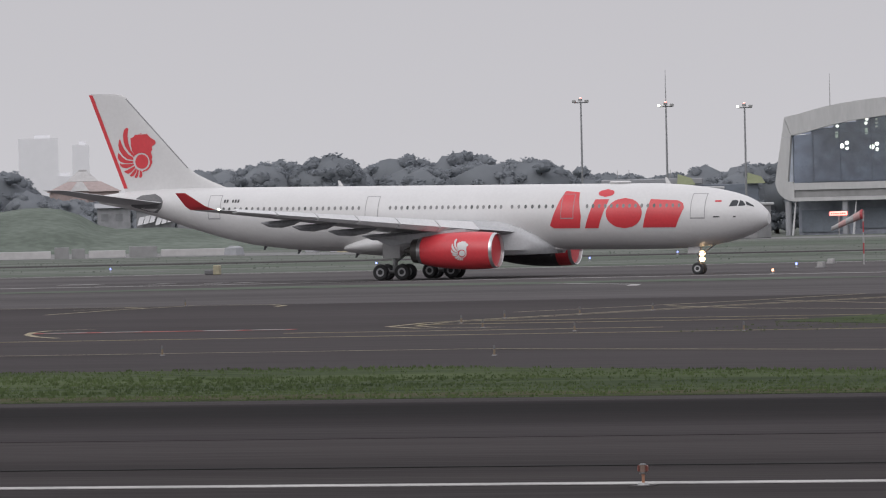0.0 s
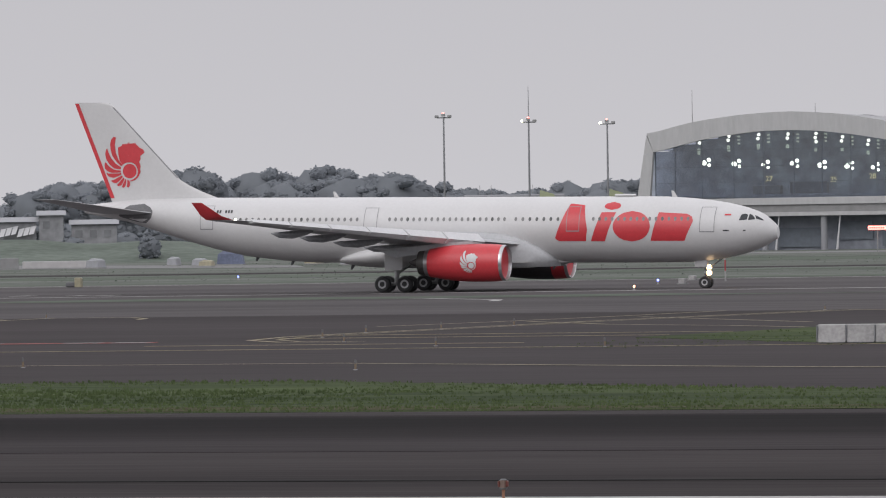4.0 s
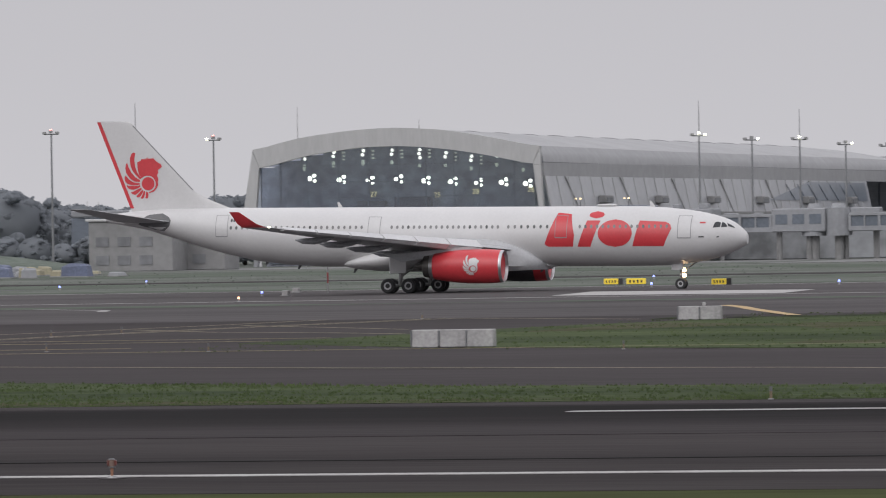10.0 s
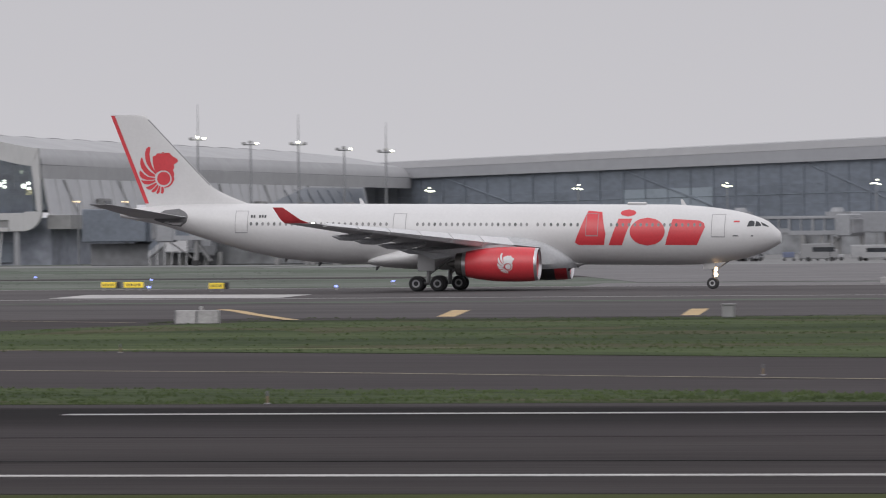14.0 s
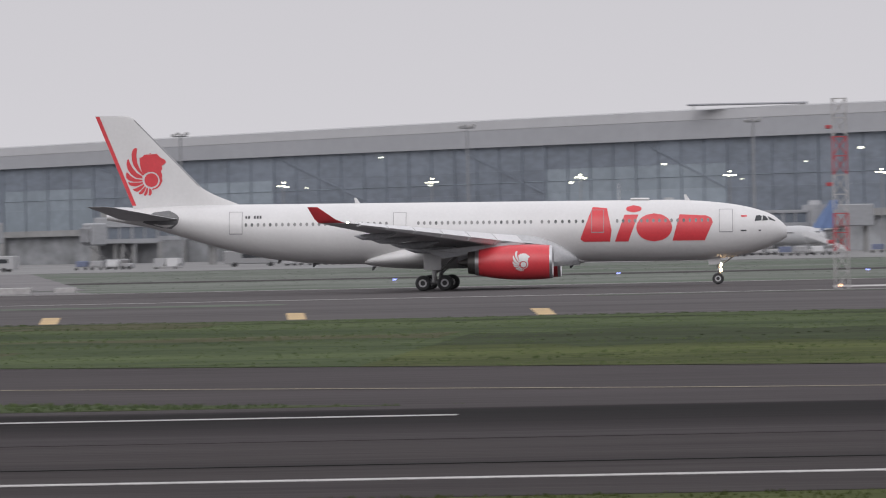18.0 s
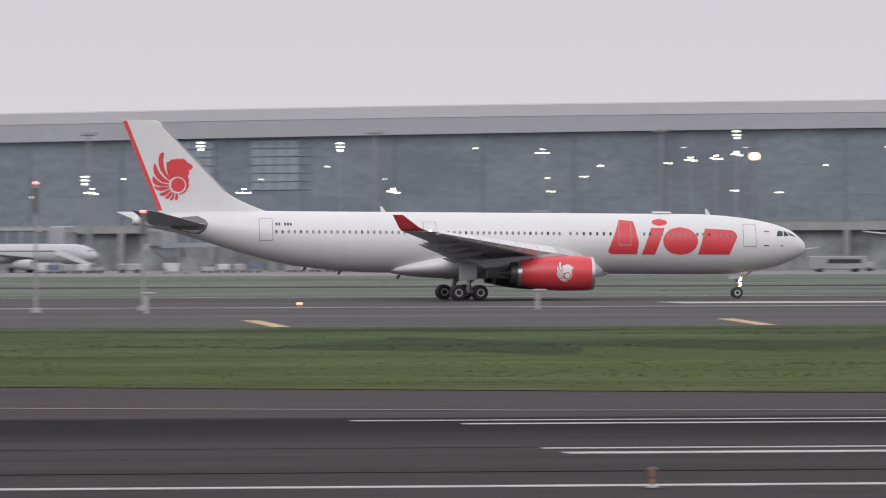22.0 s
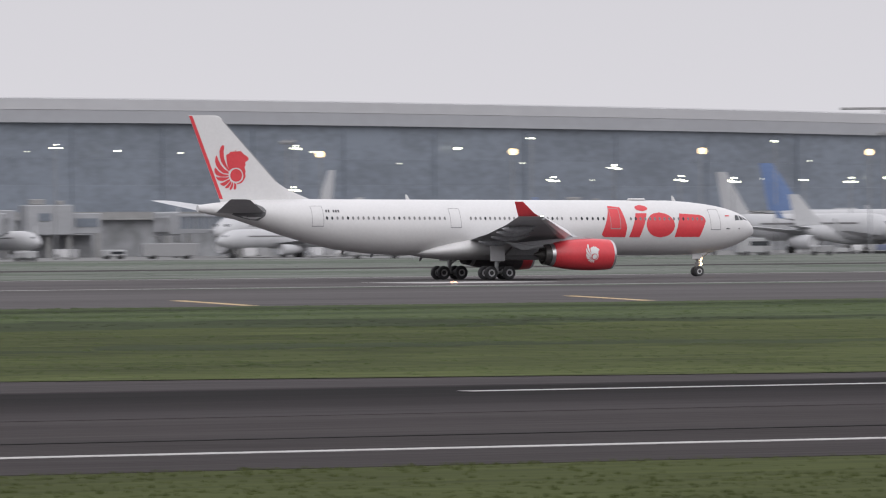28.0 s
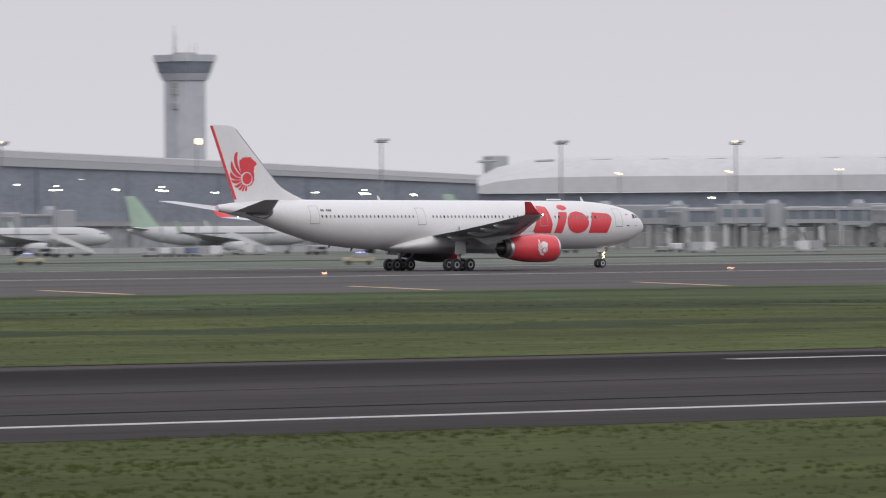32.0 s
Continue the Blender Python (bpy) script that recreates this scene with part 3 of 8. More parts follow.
for side in (-1, 1):
    decal("rudder_edge", [(TE(7.9) - 0.37, 7.9), (TE(7.9) - 0.01, 7.9), (TE(16.05) - 0.01, 16.05), (TE(16.05) - 0.37, 16.05)], M_RED, tail_fin, "red trailing edge", 0.03, side, True)
    decal("fin_leading_edge", [(LE(9.6) + 0.03, 9.6), (LE(9.6) + 0.17, 9.6), (LE(15.7) + 0.17, 15.7), (LE(15.7) + 0.03, 15.7)], M_SEAMLINE, tail_fin, "dark grey leading edge strip", 0.02, side, True)
    # emblem: plain red disc, curved blades and a rounded shape
    decal("emblem_disc", ellipse(*DISC, 0.63, 0.63), M_RED, tail_fin, "red disc", 0.03, side, True, step=0.06)
    for poly in BLADES:
        decal("emblem_blade", poly, M_RED, tail_fin, "red curved blade", 0.03, side, True, step=0.06)
    decal("emblem_shape", EMBLEM, M_RED, tail_fin, "rounded red shape", 0.035, side, True, step=0.07)
for side in (-1, 1):
    mk = (lambda r: mirror(r)) if side < 0 else (lambda r: r)
    bm = bmesh.new()
    rr = [mk(foil(*q)) for q in ((54.6, 60.4, 0.5, 6.55, 0.10), (56.0, 60.9, 1.9, 6.68, 0.10), (60.8, 62.9, 9.3, 7.75, 0.09), (61.4, 63.0, 9.7, 7.8, 0.05))]
    loft(bm, rr)
    bmesh.ops.recalc_face_normals(bm, faces=bm.faces)
    part("tailplane", bm, M_GREYWING, airliner, "grey horizontal tailplane", True)
    decal("tailplane_root_plate", [(58.9, 6.35), (58.2, 7.05), (57.6, 7.38), (56.4, 7.42), (55.7, 7.1), (55.45, 6.75), (55.6, 6.2), (56.2, 5.75), (57.1, 5.86)], M_DARKGREY, airliner, "dark grey rounded plate", 0.02, side)
    bm = bmesh.new()
    WING = ((20.6, 33.6, 1.5, 3.75, 0.13), (21.8, 33.7, 2.9, 3.9, 0.125), (25.9, 34.9, 9.0, 4.45, 0.105), (32.2, 37.6, 18.4, 5.30, 0.095), (37.7, 40.5, 26.7, 6.02, 0.085), (38.3, 40.8, 27.4, 6.1, 0.08))
    rr = [mk(foil(*q)) for q in WING]
    loft(bm, rr)
    bmesh.ops.recalc_face_normals(bm, faces=bm.faces)
    wing = part("wing", bm, M_GREYWING, airliner, "grey swept wing", True)
    # leading edge slats, panel by panel
    for k in range(6):
        f0, f1 = 0.14 + k * 0.14, 0.14 + (k + 1) * 0.14 - 0.006
        rr = []
        for f in (f0, f1):
            yy = 2.9 + 23.8 * f
            W_ = np.array(WING)
            le, te, zz = (float(np.interp(yy, W_[:, 2], W_[:, c])) for c in (0, 1, 3))
            ch = te - le
            rr.append(mk([(NOSE - le + 0.14, yy, zz - 0.05), (NOSE - le - 0.05 * ch, yy, zz + 0.062 * ch), (NOSE - le - 0.15 * ch, yy, zz + 0.064 * ch), (NOSE - le - 0.12 * ch, yy, zz - 0.052 * ch), (NOSE - le - 0.03 * ch, yy, zz - 0.048 * ch - 0.03)]))
        bm = bmesh.new()
        loft(bm, rr)
        bmesh.ops.recalc_face_normals(bm, faces=bm.faces)
        part("slat", bm, M_SLAT, wing, "pale leading edge slat", True)
    bm = bmesh.new()
    rings = []
    for f, le, te, yy, zz in ((0, 38.5, 40.8, 27.4, 6.1), (0.3, 39.3, 41.1, 27.8, 6.42), (1, 40.8, 41.7, 28.4, 7.5)):
        rings.append([(NOSE - le, side * yy, zz), (NOSE - (le + te) / 2, side * (yy - 0.10), zz), (NOSE - te, side * yy, zz), (NOSE - (le + te) / 2, side * (yy + 0.10), zz)])
    loft(bm, rings)
    bmesh.ops.recalc_face_normals(bm, faces=bm.faces)
    part("winglet", bm, M_RED, airliner, "red winglet", True)
    part("position_light", cbox(NOSE - 38.25, side * 27.4, 6.13, 0.24, 0.14, 0.12, 0.04), M_LAMPW, wing, "small white wingtip light")
    # rounded fairing where the wing meets the body
    bm = bmesh.new()
    rr = []
    for x_, top, out in ((12.95, 2.55, 1.5), (12.6, 2.95, 2.3), (12.15, 3.3, 2.7), (11.5, 3.75, 2.98), (10.5, 4.25, 3.16), (9.6, 4.58, 3.26), (8.6, 4.80, 3.33), (7.0, 4.95, 3.38), (5.0, 5.0, 3.38), (2.0, 5.0, 3.3)):
        low = 2.3 if x_ < 11 else 2.3 + 0.05 * (x_ - 11)
        edge = min(out - 0.05, abs(skin(NOSE - x_, top).y) - 0.1)
        rr.append([(x_, side * y_, z_) for y_, z_ in ((edge, top), (edge + 0.45 * (out - edge) + 0.1, top - 0.07), (out - 0.04, top - 0.28 * (top - low)), (out, (top + low) / 2), (out - 0.06, low + 0.1), (out - 0.5, low - 0.3), (0.6, low - 0.3), (0.6, top - 0.1))])
    loft(bm, rr)
    bmesh.ops.recalc_face_normals(bm, faces=bm.faces)
    # The grey paint carries the shade seen on this fairing.
    part("root_fairing", bm, M_GREYWING, wing, "pale grey rounded wing root fairing", True)
    # flap track fairings under the wing
    for s0, yy, zz, L in ((30.0, 6.4, 3.85, 4.6), (31.2, 11.2, 4.3, 4.4), (33.0, 15.3, 4.75, 4.1), (34.6, 18.9, 5.1, 3.7)):
        bm = bmesh.new()
        ring = lambda u, r, dz: [(NOSE - s0 - L * u, side * yy + 0.7 * r * math.cos(2 * math.pi * i / 10), zz + dz + r * math.sin(2 * math.pi * i / 10)) for i in range(10)]
        loft(bm, [ring(0, 0.05, 0.05), ring(0.2, 0.24, -0.12), ring(0.5, 0.34, -0.26), ring(0.8, 0.26, -0.27), ring(1, 0.05, -0.14)])
        bmesh.ops.recalc_face_normals(bm, faces=bm.faces)
        part("flap_fairing", bm, M_UNDERWING, wing, "grey flap track fairing", True)
    # engine
    ey, ez = side * 8.9, 2.44
    eng = new("engine")
    eng.parent = airliner
    eng["label"] = "red turbofan engine with polished intake lip"
    circ = lambda s, r, dz=0.0, n=28: [(NOSE - s, ey + r * math.cos(2 * math.pi * i / n), ez + dz + r * math.sin(2 * math.pi * i / n)) for i in range(n)]
    bm = bmesh.new()
    COWL = ((21.45, 1.485), (21.9, 1.53), (22.6, 1.565))
    loft(bm, [circ(*q) for q in COWL])
    part("cowling", bm, M_RED, eng, "red cowling", True)
    # rear cowl doors: red outboard, shade painted in as dark grey towards the hull
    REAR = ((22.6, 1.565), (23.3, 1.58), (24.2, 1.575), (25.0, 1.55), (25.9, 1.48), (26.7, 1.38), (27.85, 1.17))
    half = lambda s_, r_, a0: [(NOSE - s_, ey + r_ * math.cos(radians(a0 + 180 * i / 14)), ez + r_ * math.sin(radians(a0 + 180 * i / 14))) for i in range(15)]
    for a0, mt, lb in ((-90 if side > 0 else 90, M_RED, "red outer cowl door"), (90 if side > 0 else -90, M_COWLSHADE, "inner cowl door with its shade painted dark grey")):
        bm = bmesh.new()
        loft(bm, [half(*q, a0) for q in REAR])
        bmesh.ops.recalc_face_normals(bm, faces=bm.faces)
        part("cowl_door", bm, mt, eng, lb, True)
    # plain white emblem on the outer side of the cowling
    for nm, poly in [("emblem_blade", q) for q in BLADES] + [("emblem_shape", EMBLEM), ("emblem_disc", ellipse(*DISC, 0.60, 0.60, 16))]:
        on_cowl = lambda u, w: Vector((NOSE - u, ey + side * (math.sqrt(max(0.01, 1.60 ** 2 - (w - ez) ** 2)) + 0.015), w))
        decal(nm, [(23.85 + (p[0] - 58.3) * 0.42, 2.5 + (p[1] - 10.9) * 0.42) for p in poly], M_WHITE, eng, "white painted shape", 0.015, side, step=0.04, lay=on_cowl)
    bm = bmesh.new()
    loft(bm, [circ(22.2, 1.24), circ(21.5, 1.30), circ(21.22, 1.36), circ(21.18, 1.42), circ(21.26, 1.47), circ(21.46, 1.49)], cap=False)
    part("intake_lip", bm, M_METAL, eng, "polished metal intake lip", True)
    bm = bmesh.new()
    loft(bm, [circ(22.1, 1.25), circ(22.15, 0.3)])
    part("fan", bm, M_DARKGREY, eng, "dark fan disc")
    bm = bmesh.new()
    loft(bm, [circ(27.8, 1.18), circ(28.15, 1.11)])
    part("cowl_ring", bm, M_METAL, eng, "bare metal ring", True)
    bm = bmesh.new()
    loft(bm, [circ(28.1, 1.07), circ(28.75, 1.0), circ(28.8, 0.9), circ(28.4, 0.62), circ(29.2, 0.3), circ(29.7, 0.1)])
    part("exhaust", bm, M_BURNT, eng, "dark exhaust nozzle", True)
    bm = bmesh.new()
    pyl = [[(NOSE - s, ey + q * 0.28, z) for s, z, q in ((22.6, 3.9, 0), (24.5, 4.25, 1), (31.5, 3.6, 1), (33.0, 3.7, 0), (31.5, 3.6, -1), (24.5, 4.25, -1))],
           [(NOSE - s, ey + q * 0.24, z) for s, z, q in ((23.2, 3.7, 0), (24.5, 3.5, 1), (29.0, 3.2, 1), (31.0, 2.85, 0), (29.0, 3.2, -1), (24.5, 3.5, -1))]]
    loft(bm, pyl)
    bmesh.ops.recalc_face_normals(bm, faces=bm.faces)
    part("pylon", bm, M_GREYWING, eng, "grey pylon")
    # main landing gear
    gear = new("main_gear")
    gear.parent = airliner
    gy = side * 5.34
    part("strut", rod((0.1, gy * 0.98, 3.6), (0, gy, 0.75), 0.24, 0.2), M_STEEL, gear)
    part("drag_brace", rod((2.2, gy * 0.8, 3.2), (0, gy, 1.5), 0.11), M_STEEL, gear)
    part("bogie_beam", rod((-1.1, gy, 0.72), (1.1, gy, 0.72), 0.16), M_STEEL, gear)
    part("gear_door", cbox(-0.1, gy + side * 0.45, 2.7, 1.6, 0.06, 1.7, 0.03), M_WHITE, gear, "white gear door")
    for ax in (-0.99, 0.99):
        for dy in (-0.7, 0.7):
            wheel(gear, ax, gy + dy, 0.70, 0.46)

# belly fairing
bm = bmesh.new()
rings = []
for s, w, b, top in ((18.4, 0.6, 2.36, 2.5), (18.8, 0.95, 2.28, 2.66), (19.4, 1.35, 2.18, 2.9), (20.6, 1.95, 2.05, 3.4), (22, 2.5, 1.95, 4.0), (23.5, 2.9, 1.9, 4.5), (26, 3.3, 1.88, 4.85), (30, 3.35, 1.88, 4.6), (33.5, 3.28, 1.88, 4.3), (35.4, 3.0, 1.94, 3.9), (37.0, 2.5, 2.07, 3.45), (38.2, 1.75, 2.25, 3.05), (38.9, 0.7, 2.43, 2.68)):
    rings.append([(NOSE - s, w * math.copysign(abs(math.cos(a)) ** 0.8, math.cos(a)), (b + top) / 2 + (top - b) / 2 * math.sin(a)) for a in [2 * math.pi * i / 28 for i in range(28)]])
loft(bm, rings)
part("belly_fairing", bm, M_WHITE, airliner, "white belly fairing", True)
nose_gear = new("nose_gear")
nose_gear.parent = airliner
part("strut", rod((25.6, 0, 2.9), (25.48, 0, 0.53), 0.15, 0.12), M_STEEL, nose_gear)
part("drag_brace", rod((27.2, 0, 2.7), (25.4, 0, 1.5), 0.07), M_STEEL, nose_gear)
part("gear_door", cbox(25.2, -0.5, 2.25, 1.1, 0.05, 0.9, 0.02), M_WHITE, nose_gear, "white gear door")
for dy in (-0.36, 0.36):
    wheel(nose_gear, 25.48, dy, 0.525, 0.38)
for dy, z in ((-0.25, 1.80), (0.25, 1.80), (-0.22, 1.30), (0.22, 1.30)):
    bm = bmesh.new()
    bmesh.ops.create_uvsphere(bm, u_segments=10, v_segments=8, radius=0.20, matrix=pose(25.72, dy, z))
    part("light_housing", rod((25.4, dy, z), (25.65, dy, z), 0.17, 0.19), M_STEEL, nose_gear)
    part("taxi_light", bm, M_TAXI, nose_gear, "glowing warm white taxi light", True)
# cabin windows, each its own pane
WZ = 6.04


def win_mesh():
    bm = bmesh.new()
    pts = ellipse(0, 0, 0.125, 0.185, 10)
    bm.faces.new([bm.verts.new((x, 0, z)) for x, z in pts])
    return bm


panes = {}
rwin = random.Random(8)
for side in (-1, 1):
    for s0, s1 in ((7.4, 15.6), (18.7, 22.4), (23.4, 33.6), (36.5, 49.3)):
        n = int((s1 - s0) / 0.535)
        for i in range(n + 1):
            s = s0 + (s1 - s0) * i / n
            p = skin(s, WZ, side, 0.022)
            tilt = -math.degrees(math.asin((WZ - ZC) / 2.77)) * side
            m = Matrix.Translation(p) @ pose(0, 0, 0, tilt * -1, 0, 0)
            shut = not (18.2 < s < 20.8 or s > 48.2 or rwin.random() < 0.12)
            if shut not in panes:
                panes[shut] = part("window", win_mesh(), M_SHADE if shut else M_GLASS, airliner, "grey window with its shade down" if shut else "dark cabin window")
                panes[shut].matrix_basis = m
            else:
                w_ = share("window", panes[shut], m, airliner)
                w_["label"] = panes[shut]["label"]
    # door outlines
    for s0, s1, z0, z1 in ((5.16, 6.4, 4.93, 7.02), (16.8, 17.95, 5.0, 7.08), (34.7, 35.9, 5.1, 7.03), (49.62, 50.85, 5.2, 7.24)):
        door = decal("cabin_door", [(s0, z0), (s1, z0), (s1, z1), (s0, z1)], M_WHITE, airliner, "white cabin door with thin dark outline", 0.012, side)
        for a, b, c, d in ((s0, s0 + 0.05, z0, z1), (s1 - 0.05, s1, z0, z1), (s0, s1, z0 - 0.02, z0 + 0.07), (s0, s1, z1 - 0.04, z1)):
            decal("door_seam", [(a, c), (b, c), (b, d), (a, d)], M_SEAMLINE, door, "", 0.02, side)
    # titles reduced to plain red shapes
    for nm, poly in (("title_block", [(18.95, 4.4), (18.6, 4.18), (16.25, 4.18), (16.1, 5.2), (16.55, 7.3), (17.83, 7.32)]), ("title_block", [(15.81, 4.17), (14.6, 4.17), (13.68, 6.6), (14.94, 6.6)]), ("title_disc", ellipse(14.1, 7.12, 0.72, 0.33, 24)),
                     ("title_disc", ellipse(12.25, 5.42, 1.62, 1.27, 32)), ("title_block", [(10.61, 4.2), (7.7, 4.2), (6.95, 5.85), (7.1, 6.25), (7.6, 6.48), (9.95, 6.58)])):
        decal(nm, poly, M_RED, airliner, "plain red painted shape", 0.018, side)
    decal("name_bar", [(4.45, 5.0), (2.62, 5.0), (2.62, 5.11), (4.45, 5.11)], M_LEGEND, airliner, "tiny dark lettering bar", 0.02, side)
    for k in range(6):
        if k != 2:
            decal("registration_bar", [(49.36 - k * 0.26, 6.6), (49.19 - k * 0.26, 6.6), (49.19 - k * 0.26, 6.86), (49.36 - k * 0.26, 6.86)], M_LEGEND, airliner, "dark registration bar", 0.02, side)
    decal("flag_red", [(4.4, 6.30), (3.88, 6.30), (3.88, 6.43), (4.4, 6.43)], M_RED, airliner, "small red flag band", 0.02, side)
    for poly in ([(3.20, 5.90), (2.58, 5.92), (2.55, 6.36), (2.80, 6.45), (3.05, 6.40)], [(2.48, 5.92), (1.97, 5.97), (1.97, 6.06), (2.22, 6.34), (2.46, 6.42)], [(1.88, 6.02), (1.34, 5.86), (1.32, 5.93), (1.72, 6.18), (2.04, 6.33)]):
        decal("cockpit_window", poly, M_GLASS, airliner, "dark cockpit window", 0.02, side, step=0.05)
for s, h in ((19.6, 0.3), (37.6, 0.32), (43.0, 0.34), (46.2, 0.3)):
    zc, hh, w = sect(s)
    zb = zc - hh if s > 40 else 2.1
    bm = bmesh.new()
    loft(bm, [[(NOSE - s - a, q, zb + 0.06) for a, q in ((0, 0), (0.18, 0.03), (0.36, 0), (0.18, -0.03))], [(NOSE - s - a, q, zb - h) for a, q in ((0.28, 0), (0.36, 0.02), (0.46, 0), (0.36, -0.02))]])
    bmesh.ops.recalc_face_normals(bm, faces=bm.faces)
    part("drain_mast", bm, M_DARKGREY, airliner, "small dark drain mast")
for s, h in ((9.0, 0.55), (39.0, 0.5)):
    zc, hh, w = sect(s)
    bm = bmesh.new()
    loft(bm, [[(NOSE - s - a, q, zc + hh - 0.05) for a, q in ((0, 0), (0.25, 0.04), (0.5, 0), (0.25, -0.04))], [(NOSE - s - a, q, zc + hh + h) for a, q in ((0.4, 0), (0.5, 0.02), (0.6, 0), (0.5, -0.02))]])
    part("antenna", bm, M_WHITE, airliner, "white blade antenna")
bm = bmesh.new()
box(bm, NOSE - 14.5, NOSE - 12.7, -0.4, 0.4, ZC + 2.75, ZC + 2.98, bevel=0.12)
part("dome_antenna", bm, M_WHITE, airliner, "flat white antenna fairing")
# the whole body sits nose-down on its gear
for child in airliner.children:
    if "gear" not in child.name:
        child.matrix_basis = pose(0, 0, 0.08, 0, NOSE_DOWN, 0) @ child.matrix_basis


# ---- terminal: arched hall ----
def glass_mat(name, tint, gloss):
    m = bpy.data.materials.new(name)
    m.use_nodes = True
    n, l = m.node_tree.nodes, m.node_tree.links
    n.clear()
    out, mix = n.new("ShaderNodeOutputMaterial"), n.new("ShaderNodeMixShader")
    tr, gl = n.new("ShaderNodeBsdfTransparent"), n.new("ShaderNodeBsdfGlossy")
    tr.inputs[0].default_value = (*tint, 1)
    gl.inputs["Roughness"].default_value = 0.08
    mix.inputs[0].default_value = gloss
    l.new(tr.outputs[0], mix.inputs[1]), l.new(gl.outputs[0], mix.inputs[2]), l.new(mix.outputs[0], out.inputs[0])
    return m


M_HALLGLASS = glass_mat("tinted_hall_glass", (0.66, 0.70, 0.76), 0.12)
# Distance haze is painted into the interior and ground storey colours.
M_HALLIN = mat("hall_interior", (0.36, 0.39, 0.45), 0.8, var=0.4, scale=0.08, fine=0.5)
M_UNDERHALL = mat("blue_grey_ground_storey", (0.27, 0.287, 0.33), 0.8, var=0.35, scale=0.1, fine=0.5)
M_FRAME = mat("smooth_frame_cladding", (0.43, 0.428, 0.43), 0.55, var=0.07, scale=0.25, fine=1.0, stretch=(1.6, 1, 0.3), piece=0.03)
M_NUMBER = glow("yellow_number_glow", (1.0, 0.8, 0.2), 1.1)
M_HALLDIM = glow("pale_green_reflection_glow", (0.80, 0.92, 0.55), 0.55)
HX0, HX1, HY, HD = -409.8, -349.5, 1392.0, 470.0
HW = HX1 - HX0
HXF = -347.5  # the front frame stands wider than the hall behind it
FW = HXF - HX0
U41 = np.linspace(0, 1, 41)


def smooth_curve(us, zs):
    """A curve through a short table, rounded at its corners."""
    z = np.convolve(np.pad(np.interp(U41, us, zs), 2, "edge"), np.ones(5) / 5, "valid")
    return lambda u: float(np.interp(u, U41, z))


hall_top = smooth_curve((0, 0.152, 0.32, 0.481, 0.662, 0.807, 0.914, 1.0), (24.4, 26.87, 28.19, 28.77, 28.1, 26.61, 25.16, 24.1))
hall_open = smooth_curve((0, 0.173, 0.373, 0.542, 0.709, 0.86, 1.0), (20.55, 23.19, 24.75, 24.85, 23.87, 22.29, 20.4))
hall_fall = lambda y: float(np.interp(y, (1392, 1500, 1750, 1800, 1837, 1875), (1.0, 0.987, 0.982, 0.966, 0.91, 0.87)))


def slab(name, quad, depth, material, parent, label=""):
    """A four-cornered panel in the xz plane, with depth to the rear."""
    q = bmesh.new()
    f = [q.verts.new(p) for p in quad]
    g = [q.verts.new((p[0], p[1] + depth, p[2])) for p in quad]
    q.faces.new(f), q.faces.new(list(reversed(g)))
    for j in range(4):
        k = (j + 1) % 4
        q.faces.new((f[k], f[j], g[j], g[k]))
    bmesh.ops.recalc_face_normals(q, faces=q.faces)
    return part(name, q, material, parent, label)


COLUMNS = (-409.5, -397.2, -384.8, -372.2, -352.5)
MULLIONS = (-408.4, -404.1, -398.3, -391.5, -385.1, -378.6, -372.6, -366.4, -361.0, -353.4, -349.1)
LOW_LAMPS = ((-398.6, 18.4), (-392.1, 18.05), (-385.9, 17.75), (-379.6, 17.9), (-373.7, 17.5), (-367.9, 17.2), (-362.4, 16.85), (-356.9, 16.85), (-351.7, 16.5))
TOP_LAMPS = ((-399.9, 22.3, 1), (-393.5, 23.6, 2), (-387.1, 23.8, 2), (-380.8, 23.8, 2), (-374.8, 23.8, 3), (-369.15, 23.0, 2), (-363.6, 22.2, 2), (-358.1, 22.1, 1), (-352.4, 20.2, 0))


